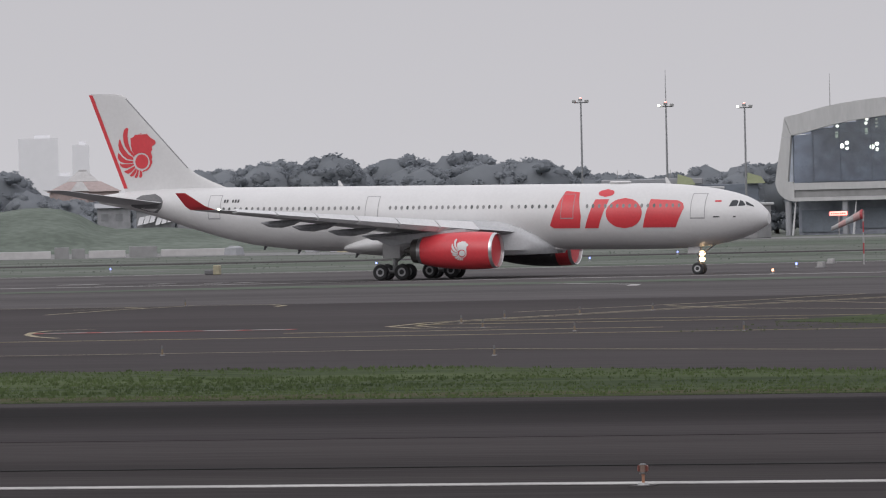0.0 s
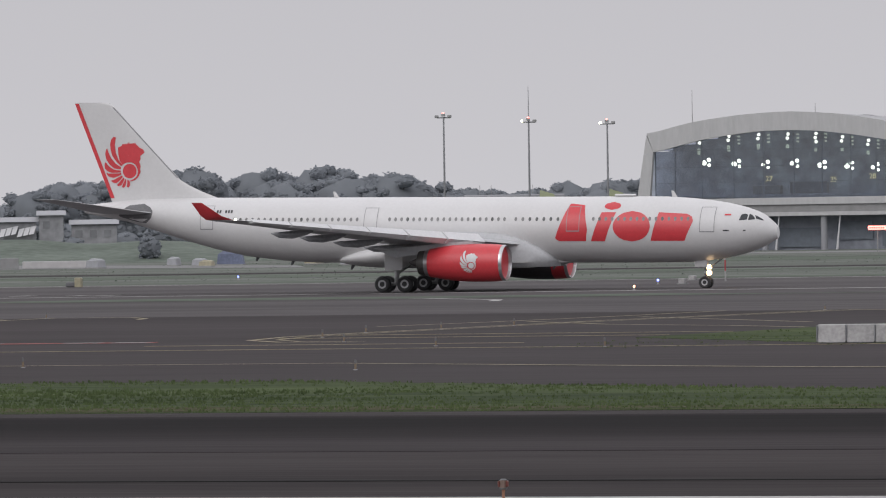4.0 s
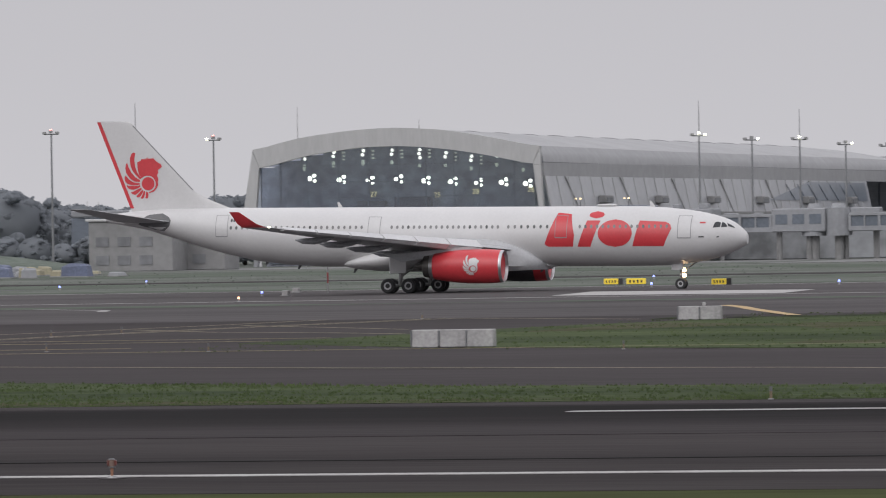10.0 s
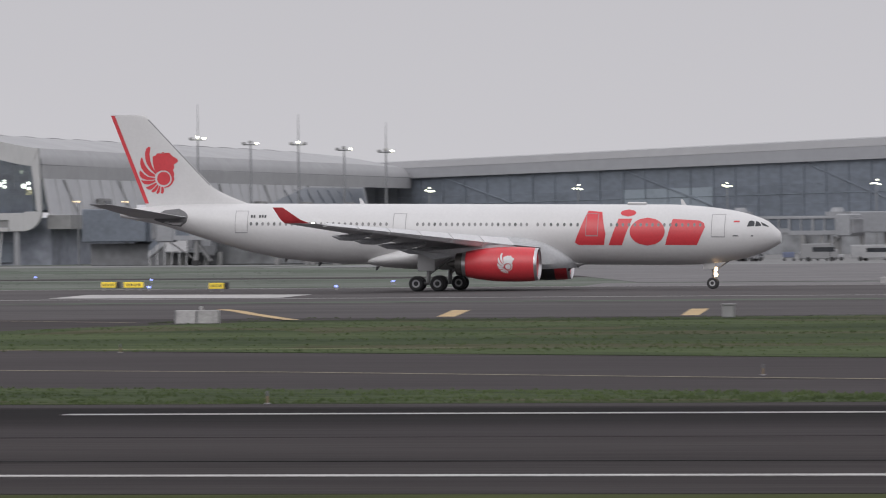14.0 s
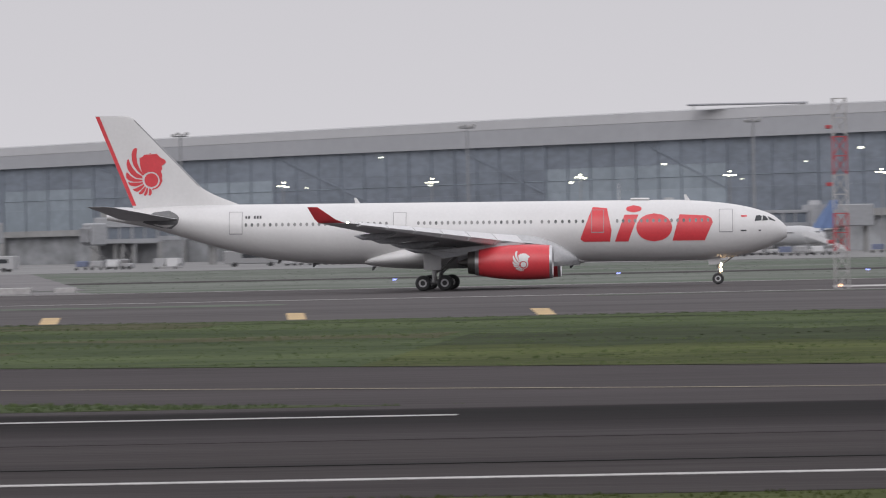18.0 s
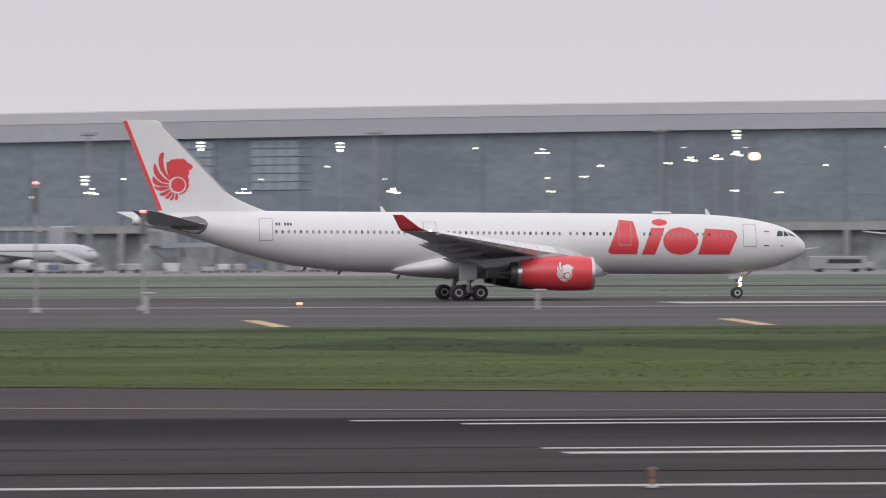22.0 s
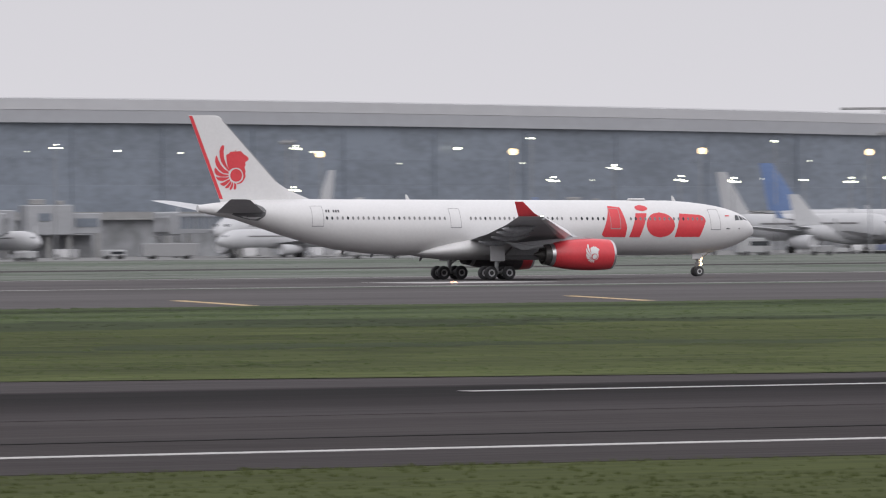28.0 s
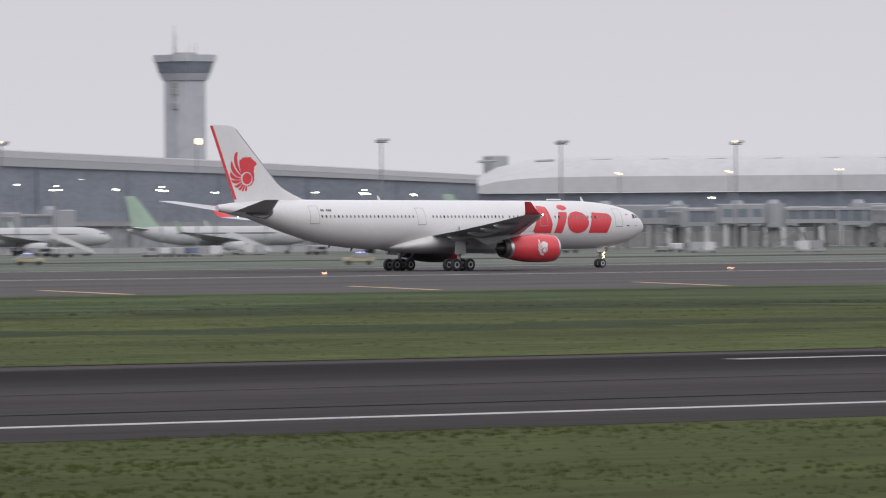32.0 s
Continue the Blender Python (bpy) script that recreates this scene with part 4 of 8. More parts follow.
def hall():
    th = tagged(new("terminal_hall"), "arched grey terminal hall with a dark glass front lit from inside", "building")
    n = 20
    ix = lambda u: HX0 + 1.4 + (FW - 3.0) * u
    for i in range(n):
        u0, u1 = i / n + 0.0001, (i + 1) / n - 0.0001
        slab("arch_panel", [(ix(u0), HY, hall_open(u0)), (ix(u1), HY, hall_open(u1)), (HX0 + FW * u1, HY, hall_top(u1)), (HX0 + FW * u0, HY, hall_top(u0))], 1.3, M_FRAME, th)
    # slanted jambs, the far one curling under like a hook
    l0 = lambda z: HX0 - 1.9 * (24.4 - z) / 11.4
    l1 = lambda z: HX0 + 1.35 - 0.6 * (20.7 - z) / 7
    r0 = lambda z: HXF + 0.45 * (20.4 - z) / 8.5
    r1 = lambda z: HXF - 1.55 + 1.0 * (20.4 - z) / 8.5
    for j in range(3):
        z0, z1 = 11.2 + j * 3.05, 11.2 + (j + 1) * 3.05 - 0.02
        slab("jamb_panel", [(l0(z0), HY, z0), (l1(z0), HY, z0), (l1(z1), HY, z1), (l0(z1), HY, z1)], 1.3, M_FRAME, th)
        slab("jamb_panel", [(r1(z0), HY, z0), (r0(z0), HY, z0), (r0(z1), HY, z1), (r1(z1), HY, z1)], 1.3, M_FRAME, th)
    for j in range(6):
        a0, a1 = radians(-90 * j / 6), radians(-90 * (j + 1) / 6)
        cx, cz, ro, ri = HXF - 3.6, 11.18, 4.1, 0.4
        slab("hook_panel", [(cx + ri * math.cos(a0), HY, cz + ri * math.sin(a0)), (cx + ro * math.cos(a0), HY, cz + ro * math.sin(a0)),
                            (cx + ro * math.cos(a1), HY, cz + ro * math.sin(a1)), (cx + ri * math.cos(a1), HY, cz + ri * math.sin(a1))], 1.3, M_FRAME, th)
        cx = HX0 + 1.9
        slab("hook_panel", [(cx - ri * math.cos(a0), HY, cz + ri * math.sin(a0)), (cx - ro * math.cos(a0), HY, cz + ro * math.sin(a0)),
                            (cx - ro * math.cos(a1), HY, cz + ro * math.sin(a1)), (cx - ri * math.cos(a1), HY, cz + ri * math.sin(a1))], 1.3, M_FRAME, th)
    hx, hl = HXF - 6.5, HX0 + 1.92
    slab("hook_end", [(hx, HY, 7.1), (HXF - 3.62, HY, 7.1), (HXF - 3.62, HY, 10.8), (hx, HY, 10.8)], 1.3, M_FRAME, th, "pale lower lobe of the frame")
    slab("sill_beam", [(hl, HY, 9.43), (hx - 0.05, HY, 9.43), (hx - 0.05, HY, 10.85), (hl, HY, 10.85)], 3.2, M_FRAME, th, "pale grey sill beam")
    slab("sill_ledge", [(hl, HY + 0.4, 7.92), (hx - 0.05, HY + 0.4, 7.92), (hx - 0.05, HY + 0.4, 9.4), (hl, HY + 0.4, 9.4)], 4, M_WALL, th, "grey ledge")
    slab("lower_ledge", [(hl, HY - 0.3, 7.07), (hx - 0.05, HY - 0.3, 7.07), (hx - 0.05, HY - 0.3, 7.88), (hl, HY - 0.3, 7.88)], 4, M_FRAME, th, "pale lower ledge")
    slab("corner_panel", [(l0(20.4), HY, 20.38), (HX0 + 1.38, HY, 20.38), (HX0 + 1.38, HY, 20.72), (HX0 - 0.02, HY, 24.3)], 1.3, M_FRAME, th)
    slab("corner_panel", [(HXF - 1.58, HY, 20.38), (HXF + 0.02, HY, 20.38), (HXF + 0.02, HY, 24.0), (HXF - 1.56, HY, 20.6)], 1.3, M_FRAME, th)
    # glass front in panes, with mullions
    un = lambda x: (x - HX0 - 1.4) / (FW - 3.0)
    zs = (10.86, 14.2, 17.46, 21.0, 26.0)
    for x0, x1 in zip(MULLIONS, MULLIONS[1:]):
        for z0, z1 in zip(zs, zs[1:]):
            t0, t1 = min(z1 - 0.05, hall_open(un(x0))), min(z1 - 0.05, hall_open(un(x1)))
            if max(t0, t1) > z0 + 0.2:
                slab("pane", [(x0, HY + 1.4, z0), (x1, HY + 1.4, z0), (x1, HY + 1.4, max(t1, z0 + 0.02)), (x0, HY + 1.4, max(t0, z0 + 0.02))], 0.05, M_HALLGLASS, th)
        part("mullion", cbox(x0, HY + 1.55, (10.9 + hall_open(un(x0))) / 2, 0.22, 0.2, hall_open(un(x0)) - 10.9), M_MULLION, th)
    for z, a, b in ((14.2, 0.0, 1.0), (17.46, 0.0, 1.0), (21.0, 0.05, 0.95)):
        part("transom", cbox(ix((a + b) / 2), HY + 1.6, z, (ix(b) - ix(a)), 0.2, 0.16), M_MULLION, th)
    # interior: a back wall under the arch, floor, ceiling strip and side walls
    bm = bmesh.new()
    for k in range(12):
        box(bm, ix(k / 12) - 0.05, ix((k + 1) / 12) + 0.05, HY + 15, HY + 15.4, 11, min(hall_open(k / 12), hall_open((k + 1) / 12)) + 1.6)
    box(bm, ix(0) - 6, ix(0), HY + 15, HY + 15.4, 11, 21)
    box(bm, ix(0), ix(1), HY + 1.8, HY + 15, 11.2, 11.5)
    box(bm, ix(0.12), ix(0.86), HY + 1.8, HY + 15, 24.9, 25.2)
    part("interior", bm, M_HALLIN, th, "dim bluish interior")
    part("gate_desk", cbox(-376.5, HY + 6, 13.0, 8, 2, 2.6, 0.1), M_DARKWALL, th, "dark gate desk")
    part("gate_desk", cbox(-385.5, HY + 6, 12.6, 6, 2, 1.8, 0.1), M_WALL, th, "pale gate desk")
    for x, z, txt in ((-384.2, 14.35, "27"), (-370.4, 14.0, "25"), (-362.1, 14.55, "28"), (-350.2, 14.7, "26")):
        cu = bpy.data.curves.new("gate_number", "FONT")
        cu.body, cu.size, cu.extrude, cu.align_x = txt, 1.5, 0.03, "CENTER"
        tmp = new("gate_number", cu)
        me = bpy.data.meshes.new_from_object(tmp)
        bpy.data.objects.remove(tmp)
        me.materials.clear()
        me.materials.append(M_NUMBER)
        g = new("gate_number", me)
        g.parent = th
        g.matrix_basis = pose(x, HY + 2.4, z, 90)
        g["label"] = "yellow lit gate number"
    for i, (x, z) in enumerate(LOW_LAMPS):
        for dx, dz, r in ((-0.55, 0, 0.50 - 0.12 * (i in (2, 6))), (0.5, 0.62, 0.40), (0.55, -0.5, 0.33)):
            bm = bmesh.new()
            bmesh.ops.create_icosphere(bm, subdivisions=2, radius=r, matrix=pose(x + dx, HY + 6, z + dz))
            part("lamp", bm, M_LAMPW, th, "glowing lamp", True)
    for x, z, k in TOP_LAMPS:
        for q in range(k):
            bm = bmesh.new()
            bmesh.ops.create_icosphere(bm, subdivisions=2, radius=0.36, matrix=pose(x + 0.1 * (-1) ** q, HY + 5, z + 0.25 - 0.85 * q))
            part("ceiling_lamp", bm, M_INNER, th, "greenish white hall lamp", True)
        # dim glowing bars stand in for the lamps' streaked reflections
        low = z - 0.4 - 0.75 * k
        part("lamp_reflection", cbox(x - 0.05, HY + 5, low - 0.4, 0.62, 0.3, 1.3 if x < -385 else 0.8, 0.1), M_HALLDIM, th, "dim greenish reflection of a hall lamp")
        for q in range(3 if k > 1 else 0):
            part("lamp_reflection", cbox(x + 1.35, HY + 8, z + 0.2 - 0.75 * q, 0.55, 0.3, 0.34, 0.05), M_HALLDIM, th, "dim greenish reflection of a hall lamp")
    # barrel roof running to the rear, with slanted seams near the crest
    bm = bmesh.new()
    prof = [(HX0 + (HW + 0.4) * u, hall_top(u * 0.985)) for u in [k / 24 for k in range(25)]] + [(HX1 + 1.4, 23.2), (HX1 + 2.1, 22.2), (HX1 + 2.35, 20.95)]
    rows_ = []
    for y in (HY + 1.3, 1430, 1500, 1560, 1625, 1690, 1750, 1775, 1800, 1820, 1837, HY + HD):
        rows_.append([bm.verts.new((x, y, max(z * hall_fall(y), 20.2))) for x, z in prof])
    for a, b in zip(rows_, rows_[1:]):
        for i in range(len(prof) - 1):
            bm.faces.new((a[i], a[i + 1], b[i + 1], b[i]))
    part("roof", bm, M_ROOF, th, "pale metal barrel roof", True)
    for k in range(14):
        y = 1452 + k * 25.5
        bm = bmesh.new()
        pts = [(HX0 + HW * u, y - 2.7 * HW * (u - 0.5), hall_top(u) * hall_fall(y - 2.7 * HW * (u - 0.5)) + 0.05) for u in (0.5, 0.57, 0.64, 0.70)]
        for a, b in zip(pts, pts[1:]):
            tube(bm, a, b, 0.17, 0.17, 5)
        part("roof_seam", bm, M_DARKGREY, th, "dark raised roof seam")
    bm = bmesh.new()
    box(bm, HX1 + 1.6, HX1 + 2.40, HY + 1.4, HY + HD - 60, 18.06, 20.80)
    part("upper_wall", bm, M_ROOF, th, "pale upper side wall")
    bm = bmesh.new()
    box(bm, HX1 + 1.7, HX1 + 2.3, HY + 1.4, HY + HD - 60, 20.79, 20.96)
    part("wall_joint", bm, M_DARKGREY, th, "thin dark joint under the roof edge")
    # leaning side glazing with thin ribs
    m = 34
    for i in range(m):
        y0, y1 = HY + 2 + 340 * i / m, HY + 2 + 340 * (i + 1) / m
        bm = bmesh.new()
        vs = [bm.verts.new(p) for p in ((HX1 + 3.9, y0, 10.5), (HX1 + 3.9, y1, 10.5), (HX1 + 2.42, y1, 18.04), (HX1 + 2.42, y0, 18.04))]
        ws = [bm.verts.new((v.co.x - 0.3, v.co.y, v.co.z)) for v in vs]
        bm.faces.new(vs), bm.faces.new(list(reversed(ws)))
        for j in range(4):
            bm.faces.new((vs[(j + 1) % 4], vs[j], ws[j], ws[(j + 1) % 4]))
        part("side_pane", bm, M_SIDEGLASS, th)
        part("side_rib", rod((HX1 + 3.98, y0, 10.4), (HX1 + 2.5, y0, 18.0), 0.1, 0.1, 5), M_PANEL if i % 5 else M_FRAME, th)
        if i % 5 == 2:
            part("side_rib", rod((HX1 + 4.0, y0 + 5, 10.4), (HX1 + 2.6, y0 - 3, 18.0), 0.16, 0.16, 5), M_FRAME, th, "pale slanted rib")
    bm = bmesh.new()
    quad = [(HX1 + 3.55, 1611, 13.2), (HX1 + 3.6, 1730, 13.0), (HX1 + 2.75, 1730, 17.6), (HX1 + 2.75, 1660, 17.6)]
    vs = [bm.verts.new(p) for p in quad]
    ws = [bm.verts.new((p[0] - 0.2, p[1], p[2])) for p in quad]
    bm.faces.new(vs), bm.faces.new(list(reversed(ws)))
    for j in range(4):
        bm.faces.new((vs[(j + 1) % 4], vs[j], ws[j], ws[(j + 1) % 4]))
    part("link_glazing", bm, M_FACADE, th, "dark slanted glazing of the link")
    for i in range(7):
        part("link_rib", rod((HX1 + 3.7, 1640 + 13 * i, 13.2), (HX1 + 2.9, 1633 + 13 * i, 17.0), 0.1, 0.1, 5), M_MULLION, th)
    for i in range(6):
        y = 1441 + i * 53
        part("dormer", cbox(HX1 + 4.2, y, 13.2, 1.7, 7, 1.7, 0.2), M_WALL, th, "small grey dormer box")
        part("dormer_vent", cbox(HX1 + 5.1, y, 13.0, 0.3, 5.6, 1.0), M_DARKWALL, th, "dark louvre")
    # ground storeys
    bm = bmesh.new()
    box(bm, HX0 + 1, HX1 + 3, HY + 6, HY + HD, 0, 9.9)
    part("ground_storey", bm, M_UNDERHALL, th, "blue-grey shaded ground storey")
    bm = bmesh.new()
    box(bm, HX1 + 3, HX1 + 8, HY + 3, HY + HD - 60, 7.5, 10.4)
    part("side_terrace", bm, M_WALL, th, "grey concrete side terrace")
    for x in COLUMNS:
        part("column", rod((x, HY + 1, 0), (x, HY + 1, 7.07), 0.7, 0.7, 12), M_FASCIA, th, "grey round column")
    for x0, x1, z0, z1 in ((-408, -399, 0.6, 5.2), (-395.5, -387, 1.2, 5.6), (-383.2, -374, 0.6, 4.6), (-370.6, -363, 2.0, 5.8), (-361, -354.5, 0.6, 4.8)):
        part("door_bay", cbox((x0 + x1) / 2, HY + 5.8, (z0 + z1) / 2, x1 - x0, 0.5, z1 - z0), M_MULLION, th, "dark glazed bay")
    for i in range(5):
        part("raking_strut", rod((-408.2 + i * 13.05, HY - 0.6, 0), (-407.7 + i * 13.05, HY + 0.3, 7.1), 0.26, 0.1, 8), M_PANELW, th, "thin pale raking strut")
    part("roof_rod", rod((-400.4, HY + 2, 26.5), (-400.4, HY + 2, 33.5), 0.1, 0.04, 6), M_STEEL, th, "lightning rod")
    part("roof_rod", rod((-374, HY + 2, 28.3), (-374, HY + 2, 30.3), 0.08, 0.04, 6), M_STEEL, th, "lightning rod")
    return th


M_SIDEGLASS = mat("pale_side_glazing", (0.34, 0.345, 0.362), 0.35, var=0.12, scale=0.1, fine=0.5, piece=0.15)
hall()


# ---- terminal: long curved pier ----
PIER = np.array([(-11.4, 1850, 24.7), (-8.5, 1770, 27.6), (-6.5, 1718, 29.7), (-4.1, 1645, 31.0), (-2.2, 1577, 31.8), (0.4, 1527, 32.8), (2, 1508, 33.2), (4.5, 1486, 34.1), (6.5, 1470, 34.7), (9.5, 1445, 35.0), (13, 1435, 35.3), (16, 1438, 35.25),
                 (19.5, 1458, 34.8), (24.1, 1509, 34.1), (27.8, 1590, 33.0), (30, 1655, 32.1), (32.4, 1744, 30.1), (34.7, 1852, 28.2), (37.5, 1998, 24.6), (39.6, 2110, 20.7)])
FASCIA_FOOT = np.array([(-11.4, 0.825), (-6.5, 0.82), (-4, 0.81), (-2, 0.80), (0.4, 0.80), (2, 0.815), (4.5, 0.823), (9, 0.836), (13, 0.843), (24, 0.85), (32, 0.84), (36, 0.845), (39.6, 0.88)])


def pier_at(az):
    r, z = np.interp(az, PIER[:, 0], PIER[:, 1]), np.interp(az, PIER[:, 0], PIER[:, 2])
    return Vector((*at(az, float(r)), 0)), float(z)


def pier():
    tp = tagged(new("terminal_pier"), "long grey terminal pier with a pale roof edge and tinted glass", "building")
    azs = list(np.linspace(-11.4, 39.6, 69))
    pts = [pier_at(a) for a in azs]
    # soften the plan
    P = [p for p, z in pts]
    Z = [z for p, z in pts]
    for _ in range(6):
        P = [P[0]] + [(a + 2 * b + c) / 4 for a, b, c in zip(P, P[1:], P[2:])] + [P[-1]]
        Z = [Z[0]] + [(a + 2 * b + c) / 4 for a, b, c in zip(Z, Z[1:], Z[2:])] + [Z[-1]]

    feet = [float(np.interp(a, FASCIA_FOOT[:, 0], FASCIA_FOOT[:, 1])) for a in azs]

    def band(name, f0, f1, out0, out1, material, label):
        """A continuous band between two height shares, set forward by out metres."""
        bm = bmesh.new()
        prev = None
        for p, z, ft in zip(P, Z, feet):
            d = Vector((p.x, p.y, 0)).normalized()
            f0 = ft if name == "fascia" else f0
            a = p - d * out0
            b = p - d * out1
            c = p + d * 8
            cur = [bm.verts.new((q.x, q.y, h)) for q, h in ((a, z * f0), (b, z * f1), (c, z * f1), (c, z * f0))]
            if prev:
                for j in range(4):
                    k = (j + 1) % 4
                    bm.faces.new((prev[j], cur[j], cur[k], prev[k]))
            prev = cur
        bmesh.ops.recalc_face_normals(bm, faces=bm.faces)
        return part(name, bm, material, tp, label)
    band("fascia", 0.80, 0.931, 6.7, 6.5, M_FASCIA, "mid grey sloping fascia")
    band("roof_edge", 0.932, 1.0, 6.6, 5.6, M_ROOFEDGE, "pale grey roof edge")
    band("floor_band", 0.235, 0.285, 7.0, 7.0, M_WALL, "grey concrete floor band")
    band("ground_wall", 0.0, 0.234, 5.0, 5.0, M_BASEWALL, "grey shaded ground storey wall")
    # roof falling to the rear
    bm = bmesh.new()
    prev = None
    for p, z in zip(P, Z):
        d = Vector((p.x, p.y, 0)).normalized()
        cur = [bm.verts.new((*(p + d * k).xy, z * g)) for k, g in ((-4.5, 1.001), (15, 1.02), (45, 0.97), (70, 0.6), (70, 0))]
        if prev:
            for j in range(4):
                bm.faces.new((prev[j], cur[j], cur[j + 1], prev[j + 1]))
        prev = cur
    bmesh.ops.recalc_face_normals(bm, faces=bm.faces)
    part("roof", bm, M_ROOF, tp, "pale metal roof", True)
    # the glass stands close behind the fascia
    PG = [p - p.normalized() * 5.0 for p in P]
    for i, (p, q, z, w) in enumerate(zip(PG, PG[1:], Z, Z[1:])):
        for k, (f0, f1) in enumerate(((0.286, 0.4555), (0.456, 0.6255), (0.626, max(feet[i], feet[i + 1]) + 0.002))):
            bm = bmesh.new()
            d = Vector((p.x, p.y, 0)).normalized() * 0.4
            vs = [bm.verts.new(v) for v in ((p.x, p.y, z * f0), (q.x, q.y, w * f0), (q.x, q.y, w * f1), (p.x, p.y, z * f1))]
            ws = [bm.verts.new(v.co + d) for v in vs]
            bm.faces.new(vs), bm.faces.new(list(reversed(ws)))
            for j in range(4):
                bm.faces.new((vs[(j + 1) % 4], vs[j], ws[j], ws[(j + 1) % 4]))
            lit_sky = k < 2 and any(lo < azs[i] < hi for lo, hi in ((-9.5, -8.9), (-7.6, -6.8), (-5.6, -4.8), (-2.97, -1.4)))
            part("glass_panel", bm, M_FACADE2 if lit_sky else M_FACADE, tp, "clear glass with sky light painted in" if lit_sky else "")
            # thin transoms across each bay
            for g in ((0.5,) if k == 1 and azs[i] < 0 else ()):
                hgt = (f0 + (f1 - f0) * g)
                part("transom", rod((p.x, p.y - 0.15, z * hgt), (q.x, q.y - 0.15, w * hgt), 0.07, 0.07, 4), M_FACADE2, tp)
        part("mullion", rod((p.x, p.y - 0.3, z * 0.28), (p.x, p.y - 0.3, z * 0.82), 0.3 if i % 3 == 0 else 0.14, None, 6), M_MULLION, tp)
        for g in (0.25, 0.5, 0.75) if azs[i] < 0 else ():
            u, zu = p.lerp(q, g), z + (w - z) * g
            part("slim_mullion", rod((u.x, u.y - 0.2, zu * 0.285), (u.x, u.y - 0.2, zu * 0.81), 0.13, None, 4), M_MULLION, tp)
        if i % 2 == 1 and azs[i] < -1.5:
            # leaning brace behind the glass line
            part("brace", rod((p.x, p.y - 0.25, z * 0.82), (q.x, q.y - 0.25, w * 0.45), 0.14, None, 6), M_MULLION, tp)
        part("pillar", rod((p.x, p.y - 2.5, 0), (p.x, p.y - 2.5, z * 0.235), 0.7, None, 8), M_WALL, tp)
    # two tall clear windows with a fine grid, high in the facade
    for a0, a1 in ((4.66, 5.12), (5.42, 5.92)):
        (p0, z0), (p1, z1) = pier_at(a0), pier_at(a1)
        p0, p1 = p0 - p0.normalized() * 5.45, p1 - p1.normalized() * 5.45
        lo, hi = 0.50, 0.81
        bm = bmesh.new()
        vs = [bm.verts.new(v) for v in ((*p0.xy, z0 * lo), (*p1.xy, z1 * lo), (*p1.xy, z1 * hi), (*p0.xy, z0 * hi))]
        ws = [bm.verts.new((v.co.x, v.co.y + 0.2, v.co.z)) for v in vs]
        bm.faces.new(vs), bm.faces.new(list(reversed(ws)))
        for j in range(4):
            bm.faces.new((vs[(j + 1) % 4], vs[j], ws[j], ws[(j + 1) % 4]))
        win = part("clear_window", bm, M_FACADE2, tp, "clear glass with sky light painted in")
        for j in range(6):
            u = p0.lerp(p1, j / 5)
            part("glazing_bar", rod((u.x, u.y - 0.1, z0 * lo), (u.x, u.y - 0.1, z0 * hi), 0.16, None, 4), M_MULLION, win)
        for j in range(7):
            g = lo + (hi - lo) * j / 6
            part("glazing_bar", rod((p0.x, p0.y - 0.1, z0 * g), (p1.x, p1.y - 0.1, z1 * g), 0.14, None, 4), M_MULLION, win)
    rl = random.Random(21)
    for k in range(80):
        a = -8.5 + 46.5 * k / 80 + rl.uniform(-0.15, 0.15)
        r_, z_ = (float(np.interp(a, PIER[:, 0], PIER[:, c])) for c in (1, 2))
        r_ -= 8.0
        el = rl.choice((0.41, 0.41, 0.40, 0.545, 0.55, 0.65, 0.67, 0.80))
        z = 5.43 + r_ * math.tan(radians(el))
        x, y = at(a, r_)
        if z < z_ * 0.78:
            w = rl.uniform(0.25, 0.6)
            part("facade_lamp", cbox(x, y, z, w * rl.choice((1, 1, 1.8)), 0.3, w * 0.8, 0.06), rl.choice((M_LAMPW, M_LAMPDIM, M_LAMPDIM)), tp, "small glowing lamp")
    return tp


M_LAMPDIM = glow("dim_lamp_glow", (1.0, 1.0, 0.75), 2.0)
# Sky light in the clear bays is painted in as a paler glass tone.
M_FACADE2 = mat("sky_paled_facade_glass", (0.23, 0.265, 0.30), 0.25, var=0.15, scale=0.1, fine=0.6, piece=0.3)
M_ROOFEDGE = mat("pale_roof_edge", (0.285, 0.285, 0.295), 0.45, var=0.06, scale=0.02, fine=0.3)
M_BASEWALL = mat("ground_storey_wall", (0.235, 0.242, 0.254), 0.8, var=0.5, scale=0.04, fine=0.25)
pier()


